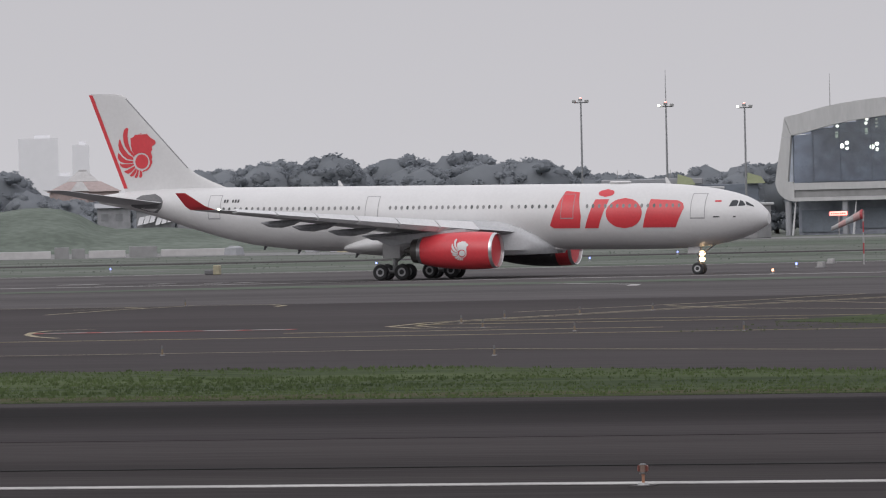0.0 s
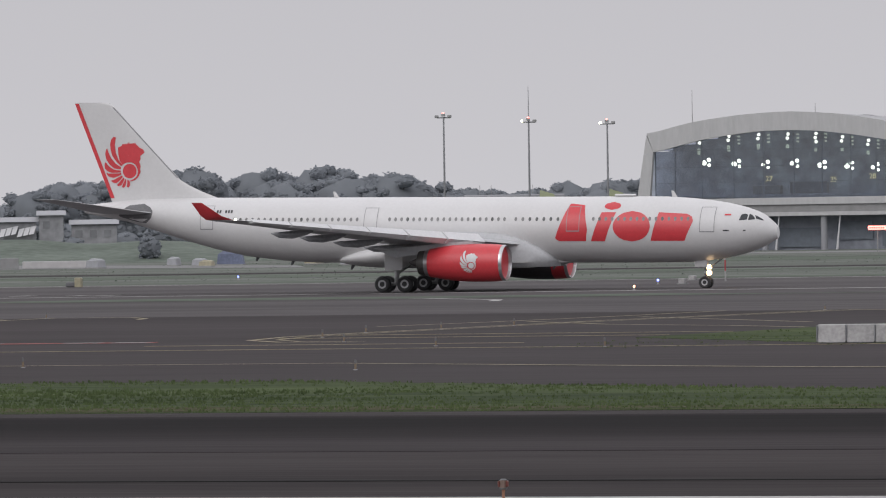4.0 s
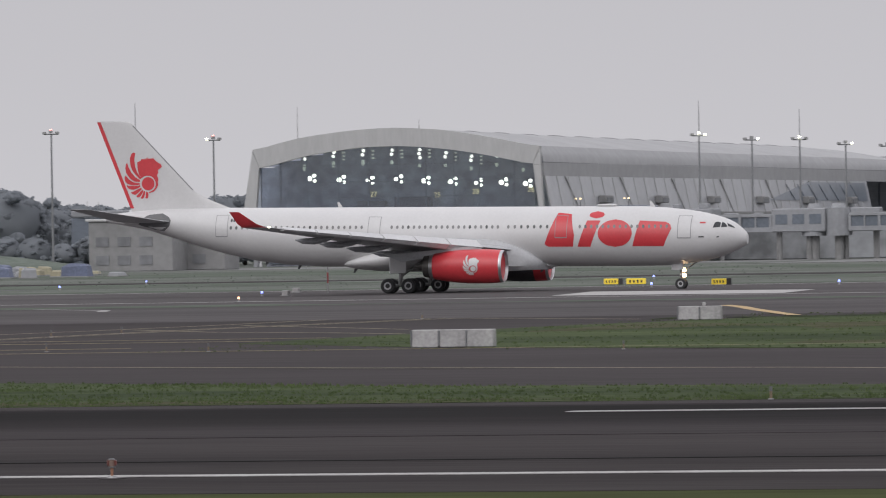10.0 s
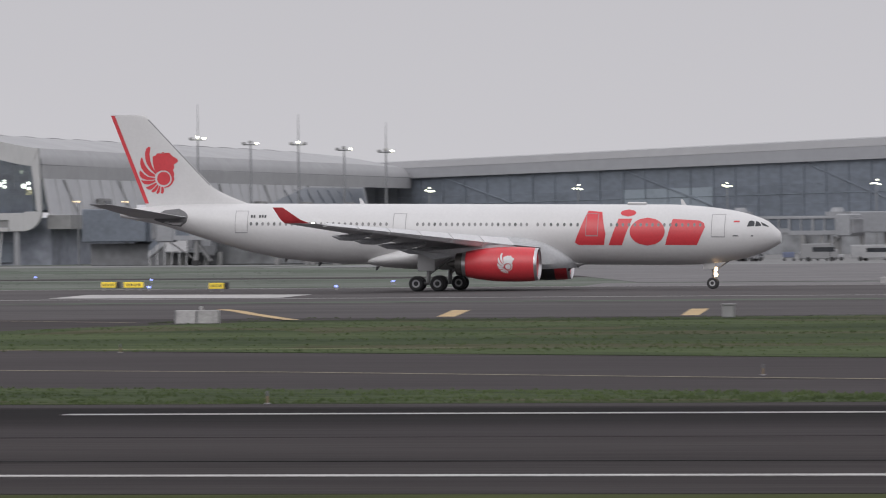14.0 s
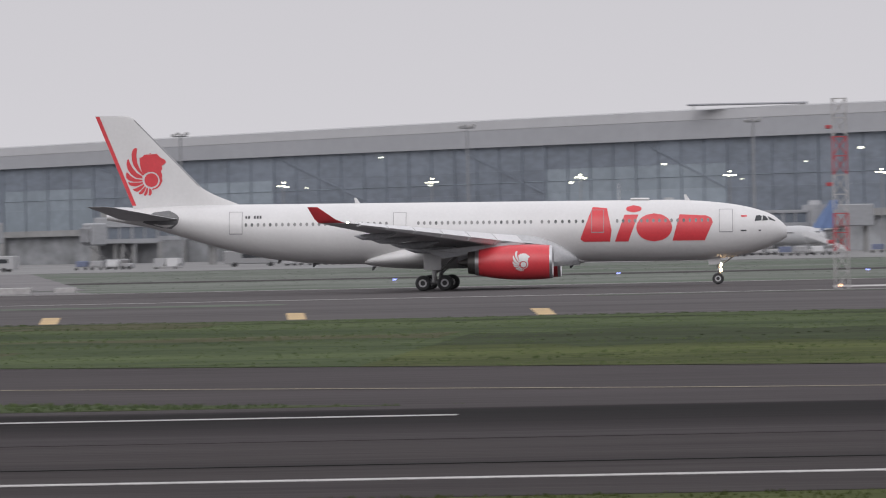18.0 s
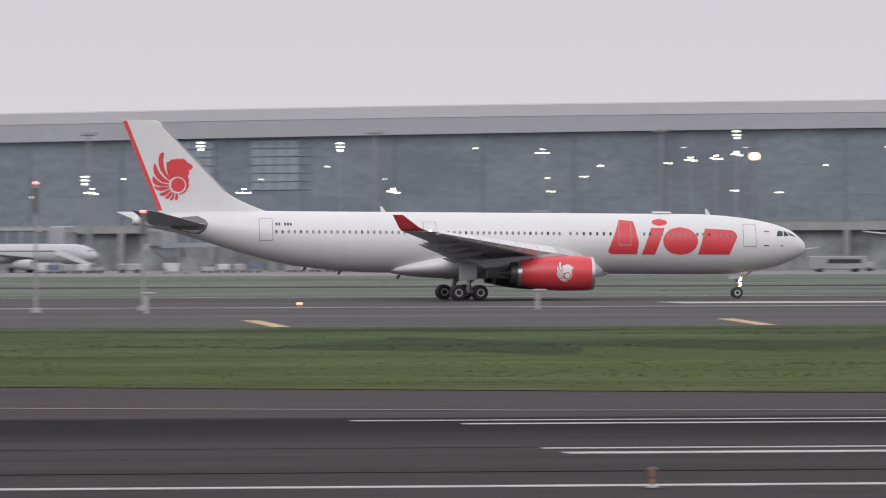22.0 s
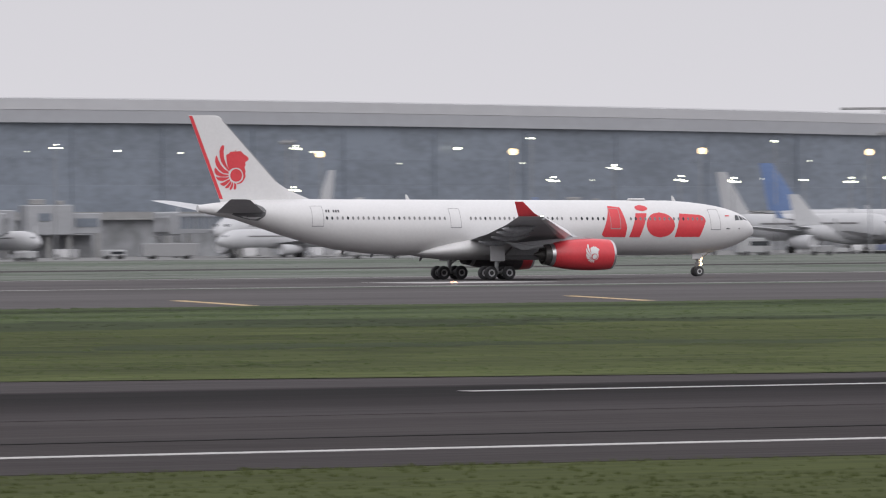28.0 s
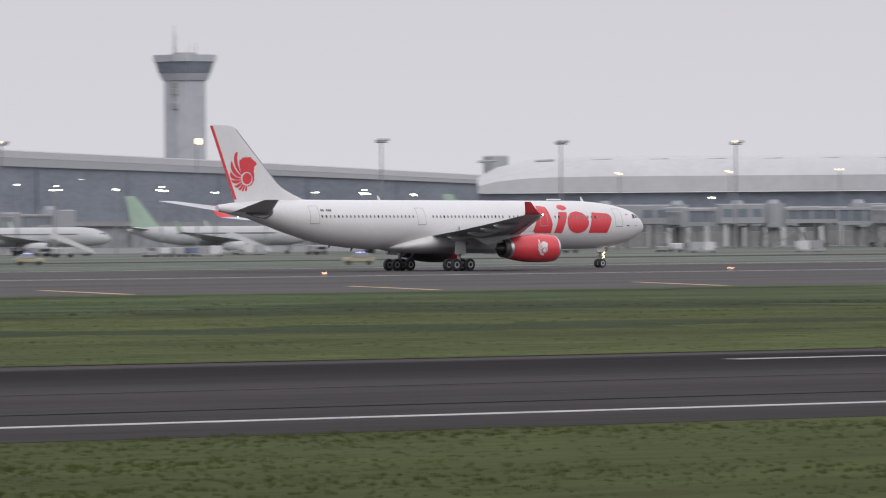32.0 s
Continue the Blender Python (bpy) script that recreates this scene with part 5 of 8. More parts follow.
# ---- second hall far along, with a low domed roof ----
def low_hall():
    th = tagged(new("domed_terminal"), "long pale domed-roof terminal hall above dark glazing", "building")
    r = 1690
    a0, a1 = 39.55, 46.5
    pts = [Vector((*at(a, r), 0)) for a in np.linspace(a0, a1, 45)]
    prof = [(0, 13.4), (0, 17.3), (3, 19.6), (9, 21.4), (20, 22.3), (40, 21.0)]
    bm = bmesh.new()
    prev = None
    for i, p in enumerate(pts):
        d = p.normalized()
        k = float(np.interp(a0 + (a1 - a0) * i / 44, [39.55, 39.62, 39.81, 40.04, 40.5], [0.45, 0.66, 0.81, 0.95, 1.0]))
        cur = [bm.verts.new((*(p + d * o).xy, 13.4 + (h - 13.4) * k)) for o, h in prof]
        if prev:
            for j in range(len(prof) - 1):
                bm.faces.new((prev[j], cur[j], cur[j + 1], prev[j + 1]))
        prev = cur
    bmesh.ops.recalc_face_normals(bm, faces=bm.faces)
    part("roof", bm, M_ROOFPALE, th, "pale domed roof", True)
    for i, (p, q) in enumerate(zip(pts, pts[1:])):
        d = p.normalized() * 2
        for nm, z0, z1, m in (("glass_panel", 9.5, 13.3, M_FACADE), ("parapet", 7.6, 9.4, M_PANEL), ("shaded_bay", 3.6, 7.5, M_DARKWALL), ("base_wall", 0, 3.5, M_WALL)):
            bm = bmesh.new()
            vs = [bm.verts.new(v) for v in ((p.x + d.x, p.y + d.y, z0), (q.x + d.x, q.y + d.y, z0), (q.x + d.x, q.y + d.y, z1), (p.x + d.x, p.y + d.y, z1))]
            ws = [bm.verts.new(v.co + d * 0.4) for v in vs]
            bm.faces.new(vs), bm.faces.new(list(reversed(ws)))
            for j in range(4):
                bm.faces.new((vs[(j + 1) % 4], vs[j], ws[j], ws[(j + 1) % 4]))
            part(nm, bm, m, th)
        part("column", rod((p.x, p.y, 0), (p.x, p.y, 9.5), 0.5, None, 8), M_PANEL, th)
        if i % 3 == 0:
            part("roof_vent", rod((*(p + p.normalized() * 10).xy, 21.2), (*(q + q.normalized() * 10).xy, 21.4), 0.4, None, 6), M_FASCIA, th)
    p = Vector((*at(39.70, r + 30), 0))
    part("plant_room", cbox(p.x, p.y, 18.2, 5.0, 4.4, 9.4, 0.3), M_FASCIA, th, "dark grey rooftop plant room")
    return th


low_hall()


# ---- control tower ----
def control_tower():
    ct = tagged(new("control_tower"), "grey concrete control tower with a flared glazed cab", "tower")
    cx, cy = at(37.125, 2260)
    sq = lambda w, z, c=0.18: [(cx + x * w, cy + y * w, z) for x, y in ((-1, -1 + c * 2), (-1 + c * 2, -1), (1 - c * 2, -1), (1, -1 + c * 2), (1, 1 - c * 2), (1 - c * 2, 1), (-1 + c * 2, 1), (-1, 1 - c * 2))]
    for nm, rr, m, lb in (("shaft", [sq(5.75, 0), sq(5.7, 53.6)], M_TOWER, "pale concrete shaft"), ("flare", [sq(6.2, 53.65), sq(7.1, 56)], M_TOWERDARK, "darker flared collar"),
                          ("cab", [sq(7.2, 56.05), sq(8.1, 59.7)], M_FACADE, "dark glazed cab"), ("cab_roof", [sq(8.5, 59.75), sq(8.7, 62.0)], M_TOWER, "pale flat cab roof"), ("deck", [sq(4, 62.05), sq(3, 62.8)], M_WALL, "")):
        bm = bmesh.new()
        loft(bm, rr)
        bmesh.ops.recalc_face_normals(bm, faces=bm.faces)
        part(nm, bm, m, ct, lb)
    for x, h in ((-4.3, 72), (1.5, 65.5), (-3.6, 69), (4.6, 66)):
        part("aerial", rod((cx + x, cy, 61.3), (cx + x, cy, h), 0.3 if h > 70 else 0.16, 0.08, 6), M_STEEL, ct, "thin aerial")
    for z in (52.2, 50.0, 45.2):
        part("wall_aerial", cbox(cx - 6.5, cy - 3, z, 1.8, 1.8, 2.4, 0.3), M_WALL, ct, "boxy aerial on the shaft")
    return ct


# Collar and concrete are lightened: haze painted into both.
M_TOWERDARK = mat("tower_collar", (0.33, 0.337, 0.362), 0.6, var=0.1, scale=0.1, fine=0.6)
M_TOWER = mat("tower_concrete", (0.36, 0.368, 0.395), 0.7, var=0.1, scale=0.05, fine=0.4)
control_tower()


# ---- flood masts and lamps ----
def flood_mast(x, y, z, head=3, rod_h=0.0, lit=(0,), mat_lamp=None, red=False, label="tall grey floodlight mast with a cluster of lamps", r=0.28):
    m = tagged(new("flood_mast"), label, "light mast", "floodlight masts")
    m.matrix_basis = pose(x, y, 0)
    part("pole", rod((0, 0, 0), (0, 0, z), r, r * 0.6, 8), M_POLE, m)
    part("head_frame", rod((-1.5, 0, z), (1.5, 0, z), 0.16, None, 6), M_POLE, m)
    for k in range(head):
        u = -1.4 + 2.8 * k / max(1, head - 1)
        on = k in lit
        part("floodlight", cbox(u, -0.35, z + 0.25 + 0.3 * (k % 2), 0.46 if on else 0.8, 0.5, 0.4 if on else 0.6, 0.1), (mat_lamp or M_LAMPW) if on else M_STEEL, m, "lit floodlight" if on else "grey floodlight")
    if rod_h:
        part("lightning_rod", rod((0, 0, z), (0, 0, z + rod_h), 0.12, 0.05, 6), M_POLE, m)
    if red:
        part("beacon", cbox(0, -0.3, z + 0.9, 0.4, 0.4, 0.4, 0.1), M_LAMPR, m, "red warning light")
    return m


M_POLE = mat("mast_steel", (0.22, 0.225, 0.235), 0.6, 0.2, var=0.15, scale=0.5, fine=4)
for x, y, z, rd, red, lit in ((-449.7, 1378.5, 28.6, 0, 1, ()), (-432.9, 1383.9, 27.4, 7.5, 1, (0,)), (-417.3, 1388.7, 26.8, 0, 1, (0,)), (-318.7, 1414.5, 26.0, 7.4, 0, (1, 2)), (-307.9, 1416.9, 24.9, 0, 0, (2,)),
                              (-298.1, 1419.0, 24.8, 6.5, 0, (1,)), (-288.7, 1421.0, 23.6, 0, 0, (2,)), (-280.1, 1422.7, 23.1, 6.3, 0, (2,))):
    flood_mast(x, y, z, rod_h=rd, red=red, lit=lit)


def apron_lamp(az, r, el, n=1, material=None, size=0.9, label="apron lamp post with glowing floodlights"):
    """A lamp post before the pier; el in degrees above the eye."""
    x, y = at(az, r)
    z = 5.43 + r * math.tan(radians(el))
    m = tagged(new("apron_lamp"), label, "lamp post", "apron lamp posts")
    m.matrix_basis = pose(x, y, 0)
    part("pole", rod((0, 0, 0), (0, 0, z - 0.3), 0.2, 0.13, 6), M_POLE, m)
    for k in range(n):
        j = (int(az * 37) + 5 * k) % 7 / 7 - 0.4
        dx, dz = ((0, 0), (-1.15, 0.1), (1.1, -0.1), (0.1, 0.95))[k]
        big = (0.46, 0.36, 0.40, 0.34)[k] * size
        part("floodlight", cbox((dx + 0.3 * j) * size, -0.3, z + (dz + 0.3 * j) * size, big * 1.1, 0.4, big, big * 0.28), material or M_LAMPW, m, "glowing floodlight")
    return m


# white clusters along the pier, then sodium heads further on
for i in range(9):
    a = -10.78 + 1.235 * i
    apron_lamp(a, float(np.interp(a, PIER[:, 0], PIER[:, 1])) - 70, float(np.interp(a, [-10.8, -2.1, 6.6], [0.372, 0.446, 0.42])), 4, size=0.85)
for a, e in ((0.36, 0.44), (1.58, 0.44), (2.825, 0.435), (4.1, 0.434), (5.36, 0.434), (6.6, 0.437), (13.22, 0.449), (14.96, 0.428), (18.4, 0.41), (20.1, 0.424), (21.74, 0.334), (24.95, 0.332), (27.1, 0.397), (27.61, 0.496), (28.16, 0.392), (28.6, 0.379), (29.57, 0.37), (30.55, 0.37),
             (31.49, 0.372), (32.43, 0.367), (33.35, 0.362), (34.27, 0.361), (35.16, 0.354), (36.04, 0.322), (36.92, 0.311), (37.79, 0.29), (38.6, 0.276)):
    apron_lamp(a, 1395, e, 4, size=0.8)
for a, e in ((7.92, 0.434), (8.2, 0.562), (8.89, 0.666), (9.44, 0.438), (9.81, 0.422), (11.2, 0.429), (11.6, 0.422), (12.63, 0.44), (13.39, 0.441), (14.46, 0.701), (15.22, 0.421), (16.68, 0.567), (16.98, 0.42), (17.81, 0.697), (18.09, 0.698), (18.7, 0.417), (20.41, 0.416), (21.02, 0.683), (21.56, 0.43),
             (22.05, 0.411), (22.19, 0.682), (24.42, 0.683), (26.93, 0.75), (28.95, 0.709), (29.19, 0.388), (30.06, 0.384), (30.26, 0.382), (31.21, 0.378), (32.14, 0.379), (33.07, 0.365), (33.97, 0.366), (34.86, 0.364), (35.73, 0.366), (36.55, 0.32), (37.37, 0.291), (38.2, 0.283), (39.02, 0.26), (41.49, 0.22)):
    apron_lamp(a, 1400, e, 2, size=0.6, label="apron lamp post with small glowing lamps")
for a, e in ((7.84, 0.758), (9.07, 0.693), (9.28, 0.706), (9.45, 0.738), (10.81, 0.689), (11.04, 0.711), (11.22, 0.719), (12.26, 0.681), (12.5, 0.694), (12.73, 0.707), (12.98, 0.714), (14.2, 0.69), (15.85, 0.686), (16.16, 0.697), (16.75, 0.677), (17.47, 0.682), (19.08, 0.676), (20.67, 0.672), (21.78, 0.709), (22.98, 0.697), (24.97, 0.678)):
    apron_lamp(a, 1402, e, 4, size=0.72)
for a, e in ((4.045, 0.541), (5.005, 0.822), (6.16, 0.814), (9.45, 0.903), (11.22, 0.916), (12.98, 0.92)):
    stack = apron_lamp(a, 1404, e - 0.03, 1, size=0.9, label="tall lamp post with three lamps one above another")
    for k in (1, 2):
        part("floodlight", cbox(0, -0.3, 5.43 + 1404 * math.tan(radians(e - 0.03)) + 0.72 * k, 1.2, 0.4, 0.32, 0.08), M_LAMPDIM, stack, "glowing floodlight")
for a, e in ((9.59, 0.718), (11.46, 0.699), (18.5, 0.663), (20.24, 0.666), (21.92, 0.661), (25.18, 0.644), (26.77, 0.639), (28.33, 0.625), (29.73, 0.622), (31.21, 0.603), (32.54, 0.605), (33.94, 0.588), (35.5, 0.58), (37.22, 0.707)):
    apron_lamp(a, 1370, e, 1, M_LAMPO, 3.3 if a < 12 else 2.6, "apron lamp post with warm sodium floodlights")
for a, e in ((-13.69, 0.305), (-13.29, 0.30)):
    apron_lamp(a, 1384, e, 2, M_LAMPO, 0.7, "terrace lamp post with warm sodium lamps")
for a, e in ((40.725, 0.423), (41.64, 0.433), (42.55, 0.44), (43.5, 0.44)):
    apron_lamp(a, 1600, e, 2, M_LAMPO, 1.0, "apron lamp post with warm sodium floodlights")
for a, e in ((38.75, 0.70), (40.24, 0.675), (41.69, 0.662), (35.6, 0.70), (-3.07, 0.88), (24.9, 0.72)):
    x, y = at(a, 1480 if a > 0 else 1440)
    flood_mast(x, y, 5.43 + (1480 if a > 0 else 1440) * math.tan(radians(e)), 4, 0, (1,) if a in (41.69, 35.6) else (), M_LAMPO)

for a, z in ((-5.45, 27.0), (-0.70, 27.6), (1.69, 28.0), (4.08, 28.4), (6.45, 28.6), (8.83, 28.8), (29.85, 24.4), (31.9, 23.9), (33.93, 22.6)):
    flood_mast(*at(a, 1440), z, 4, 0, (), r=0.34)

# ---- apron: passenger bridges, parked jets, service vehicles ----
M_BRIDGE = mat("bridge_panels", (0.272, 0.279, 0.294), 0.5, var=0.12, scale=0.2, fine=1.5)
M_VEH = mat("service_vehicle_paint", (0.29, 0.292, 0.30), 0.4, var=0.2, scale=0.3, fine=2, piece=0.6)
M_YELLOW = mat("yellow_sign_face", (0.75, 0.55, 0.05), 0.5, var=0.1, scale=1, fine=8, emit=(1.0, 0.75, 0.08), strength=0.25)
# Yellow and blue are dulled here: distance haze painted in.
M_TYPEY = mat("yellow_machine_paint", (0.30, 0.275, 0.19), 0.6, var=0.2, scale=0.5, fine=3)
M_BLUE = mat("blue_tarpaulin", (0.12, 0.14, 0.215), 0.6, var=0.25, scale=0.4, fine=3)
# Jet white, dark glazing and tail green also carry painted haze.
M_JETPAINT = mat("parked_jet_paint", (0.40, 0.403, 0.415), 0.45, var=0.08, scale=0.3, fine=3)
M_DARKBLUE = mat("dark_blue_glazing", (0.135, 0.155, 0.185), 0.35, var=0.2, scale=0.2, fine=1.5)
M_GREEN = mat("green_tail_paint", (0.30, 0.40, 0.32), 0.4, var=0.12, scale=0.5, fine=4)
M_NAVY = mat("navy_tail_paint", (0.12, 0.18, 0.33), 0.4, var=0.12, scale=0.5, fine=4)


def bridge():
    b = tagged(new("passenger_bridge"), "grey glazed passenger boarding bridge on steel legs", "jet bridge", "passenger bridges")
    part("rotunda", rod((0, 0, 4.6), (0, 0, 10.0), 2.6, None, 14), M_BRIDGE, b, "round grey rotunda")
    part("rotunda_roof", rod((0, 0, 10.0), (0, 0, 10.9), 1.5, 1.1, 12), M_BRIDGE, b)
    part("rotunda_leg", rod((0, 0, 0), (0, 0, 4.6), 0.9, None, 10), M_WALL, b)
    for nm, x0, x1, w, z0, z1 in (("inner_tunnel", 2.4, 14.5, 1.5, 5.5, 8.9), ("outer_tunnel", 14.3, 27, 1.8, 5.0, 8.9)):
        bm = bmesh.new()
        box(bm, x0, x1, -w + 0.15, w - 0.15, z0 + 0.1, z1 - 0.1)
        tun = part(nm, bm, M_DARKBLUE, b, "dark glazed tunnel")
        for sd in (-1, 1):
            part("top_beam", cbox((x0 + x1) / 2, sd * w, z1 - 0.25, x1 - x0, 0.3, 0.5, 0.04), M_BRIDGE, tun, "pale top beam")
            part("floor_beam", cbox((x0 + x1) / 2, sd * w, z0 + 0.45, x1 - x0, 0.3, 0.9, 0.04), M_BRIDGE, tun, "pale floor beam")
            n = 4
            for k in range(n + 1):
                part("post", cbox(x0 + 0.15 + (x1 - x0 - 0.3) * k / n, sd * w, (z0 + z1) / 2, 0.3 if k % 2 else 0.5, 0.26, z1 - z0 - 0.2), M_BRIDGE, tun, "pale post")
        part("roof_sheet", cbox((x0 + x1) / 2, 0, z1 + 0.05, x1 - x0, 2 * w, 0.14), M_BRIDGE, tun)
    bm = bmesh.new()
    box(bm, 27, 30.6, -2.2, 2.2, 4.6, 9.4, bevel=0.3)
    part("cab", bm, M_BRIDGE, b, "boxy cab")
    part("cab_canopy", cbox(31.0, 0, 6.8, 0.9, 3.6, 3.4, 0.3), M_DARKWALL, b, "dark bellows canopy")
    for dy in (-1.3, 1.3):
        part("drive_leg", rod((23, dy, 0.6), (22.6, dy, 5.2), 0.28, None, 6), M_STEEL, b)
        part("drive_brace", rod((20.0, dy, 0.9), (22.8, dy, 4.8), 0.14, None, 5), M_STEEL, b)
        part("drive_wheel", rod((23, dy - 0.3, 0.55), (23, dy + 0.3, 0.55), 0.55, None, 12), M_TYRE, b)
    stair = part("service_stair", rod((28.5, -3.1, 4.6), (22.5, -3.1, 0.3), 0.14, None, 5), M_STEEL, b, "steel service stair")
    for k in range(9):
        part("step", cbox(28.3 - k * 0.66, -2.8, 4.4 - k * 0.47, 0.5, 1.0, 0.1), M_STEEL, stair)
    bm = bmesh.new()
    box(bm, -13, -2.2, -2.0, 2.0, 5.4, 10.0, bevel=0.2)
    part("fixed_link", bm, M_BRIDGE, b, "fixed corridor")
    for k in range(3):
        part("link_window", cbox(-11 + k * 3.4, -2.02, 7.9, 2.4, 0.1, 1.9), M_DARKBLUE, b, "dark corridor window")
    for x in (-12, -6):
        part("link_leg", rod((x, 0, 0), (x, 0, 5.4), 0.6, None, 8), M_WALL, b)
    return b


def gate_house():
    g = tagged(new("gate_house"), "pale boxy gate house raised on concrete legs", "building", "gate houses")
    part("upper_box", cbox(0, 0, 8.0, 10, 8, 6.4, 0.2), M_BRIDGE, g, "pale upper storey")
    part("side_wing", cbox(8.2, 0.6, 7.2, 6.2, 6, 4.4, 0.15), M_BRIDGE, g)
    part("window", cbox(8.2, -2.45, 7.4, 4.8, 0.2, 1.8), M_DARKBLUE, g, "dark window strip")
    part("window", cbox(-1.0, -4.05, 8.6, 2.6, 0.2, 1.6), M_DARKBLUE, g, "dark window")
    part("roof_unit", cbox(-2.0, 0, 11.8, 3.0, 3, 1.2, 0.15), M_WALL, g)
    part("roof_unit", cbox(3.0, 0, 11.6, 1.4, 2, 0.9, 0.15), M_WALL, g)
    for x in (-4.4, 0.0, 4.4, 10.6):
        part("leg", rod((x, -2.4, 0), (x, -2.4, 5.2), 0.55, None, 8), M_WALL, g)
    # dark box stands in for the shade between the legs
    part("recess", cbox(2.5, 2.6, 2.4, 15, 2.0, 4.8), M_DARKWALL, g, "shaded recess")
    return g


first_house = gate_house()
for i, (a, turn) in enumerate(((-6.0, 5), (0.7, 10), (7.9, 8), (13.05, 6), (22.9, -12), (27.35, -25))):
    m = pose(*at(a, float(np.interp(a, PIER[:, 0], PIER[:, 1])) - 46), 0, 0, 0, turn)
    if i == 0:
        first_house.matrix_basis = m
    else:
        copy_thing(first_house, m)


def boarding_stair():
    b = tagged(new("boarding_stair"), "pale mobile boarding stair parked beside a jet", "stair", "boarding stairs")
    bm = bmesh.new()
    loft(bm, [[(-5, y, 0.5), (-4.6, y, 1.5), (2.6, y, 4.6), (3.6, y, 4.6), (3.6, y, 3.6), (2.8, y, 3.5)] for y in (-0.9, 0.9)])
    bmesh.ops.recalc_face_normals(bm, faces=bm.faces)
    part("flight", bm, M_PANELW, b, "pale sloping flight")
    part("chassis", cbox(-0.6, 0, 0.7, 7.5, 2.0, 0.6, 0.1), M_STEEL, b)
    part("support", rod((2.8, 0, 0.8), (2.9, 0, 3.6), 0.18, None, 6), M_STEEL, b)
    for x in (-3.2, 2.0):
        part("wheel", rod((x, -1.1, 0.45), (x, -0.8, 0.45), 0.45, None, 10), M_TYRE, b)
    return b


first_stair = boarding_stair()
for i, (a, turn) in enumerate(((34.32, 180), (36.15, 180), (37.62, 180), (39.15, 180), (33.05, 0), (32.9, 180), (14.75, 180), (25.5, 0), (3.95, 180), (-0.15, 180))):
    m = pose(*at(a, 1372), 0, 0, 0, turn - a)
    if i == 0:
        first_stair.matrix_basis = m
    else:
        copy_thing(first_stair, m)
first_bridge = bridge()
BR = [(-11.75, 1338, 183), (-11.55, 1336, -4), (-10.2, 1470, 205), (-9.5, 1475, 330), (-8.2, 1468, 330), (-7.4, 1500, 215), (-5.2, 1480, 215), (-2.6, 1440, 330), (-0.2, 1425, 210), (2.8, 1405, 330), (5.6, 1390, 215), (8.4, 1370, 330), (12.2, 1365, 215),
      (15.6, 1365, 330), (18.2, 1372, 215), (21.3, 1385, 330), (22.3, 1400, 215), (24.5, 1420, 215), (26.6, 1445, 330), (30.0, 1500, 215), (33.2, 1560, 330), (36.0, 1640, 215), (38.2, 1600, 330), (40.6, 1570, 200), (42.0, 1570, 330), (43.3, 1570, 205), (39.6, 1600, 200), (41.2, 1590, 335), (42.7, 1600, 205), (41.7, 1600, 200)]
for i, (a, r, turn) in enumerate(BR):
    m = pose(*at(a, r), 0, 0, 0, turn)
    if i == 0:
        first_bridge.matrix_basis = m
    else:
        copy_thing(first_bridge, m)


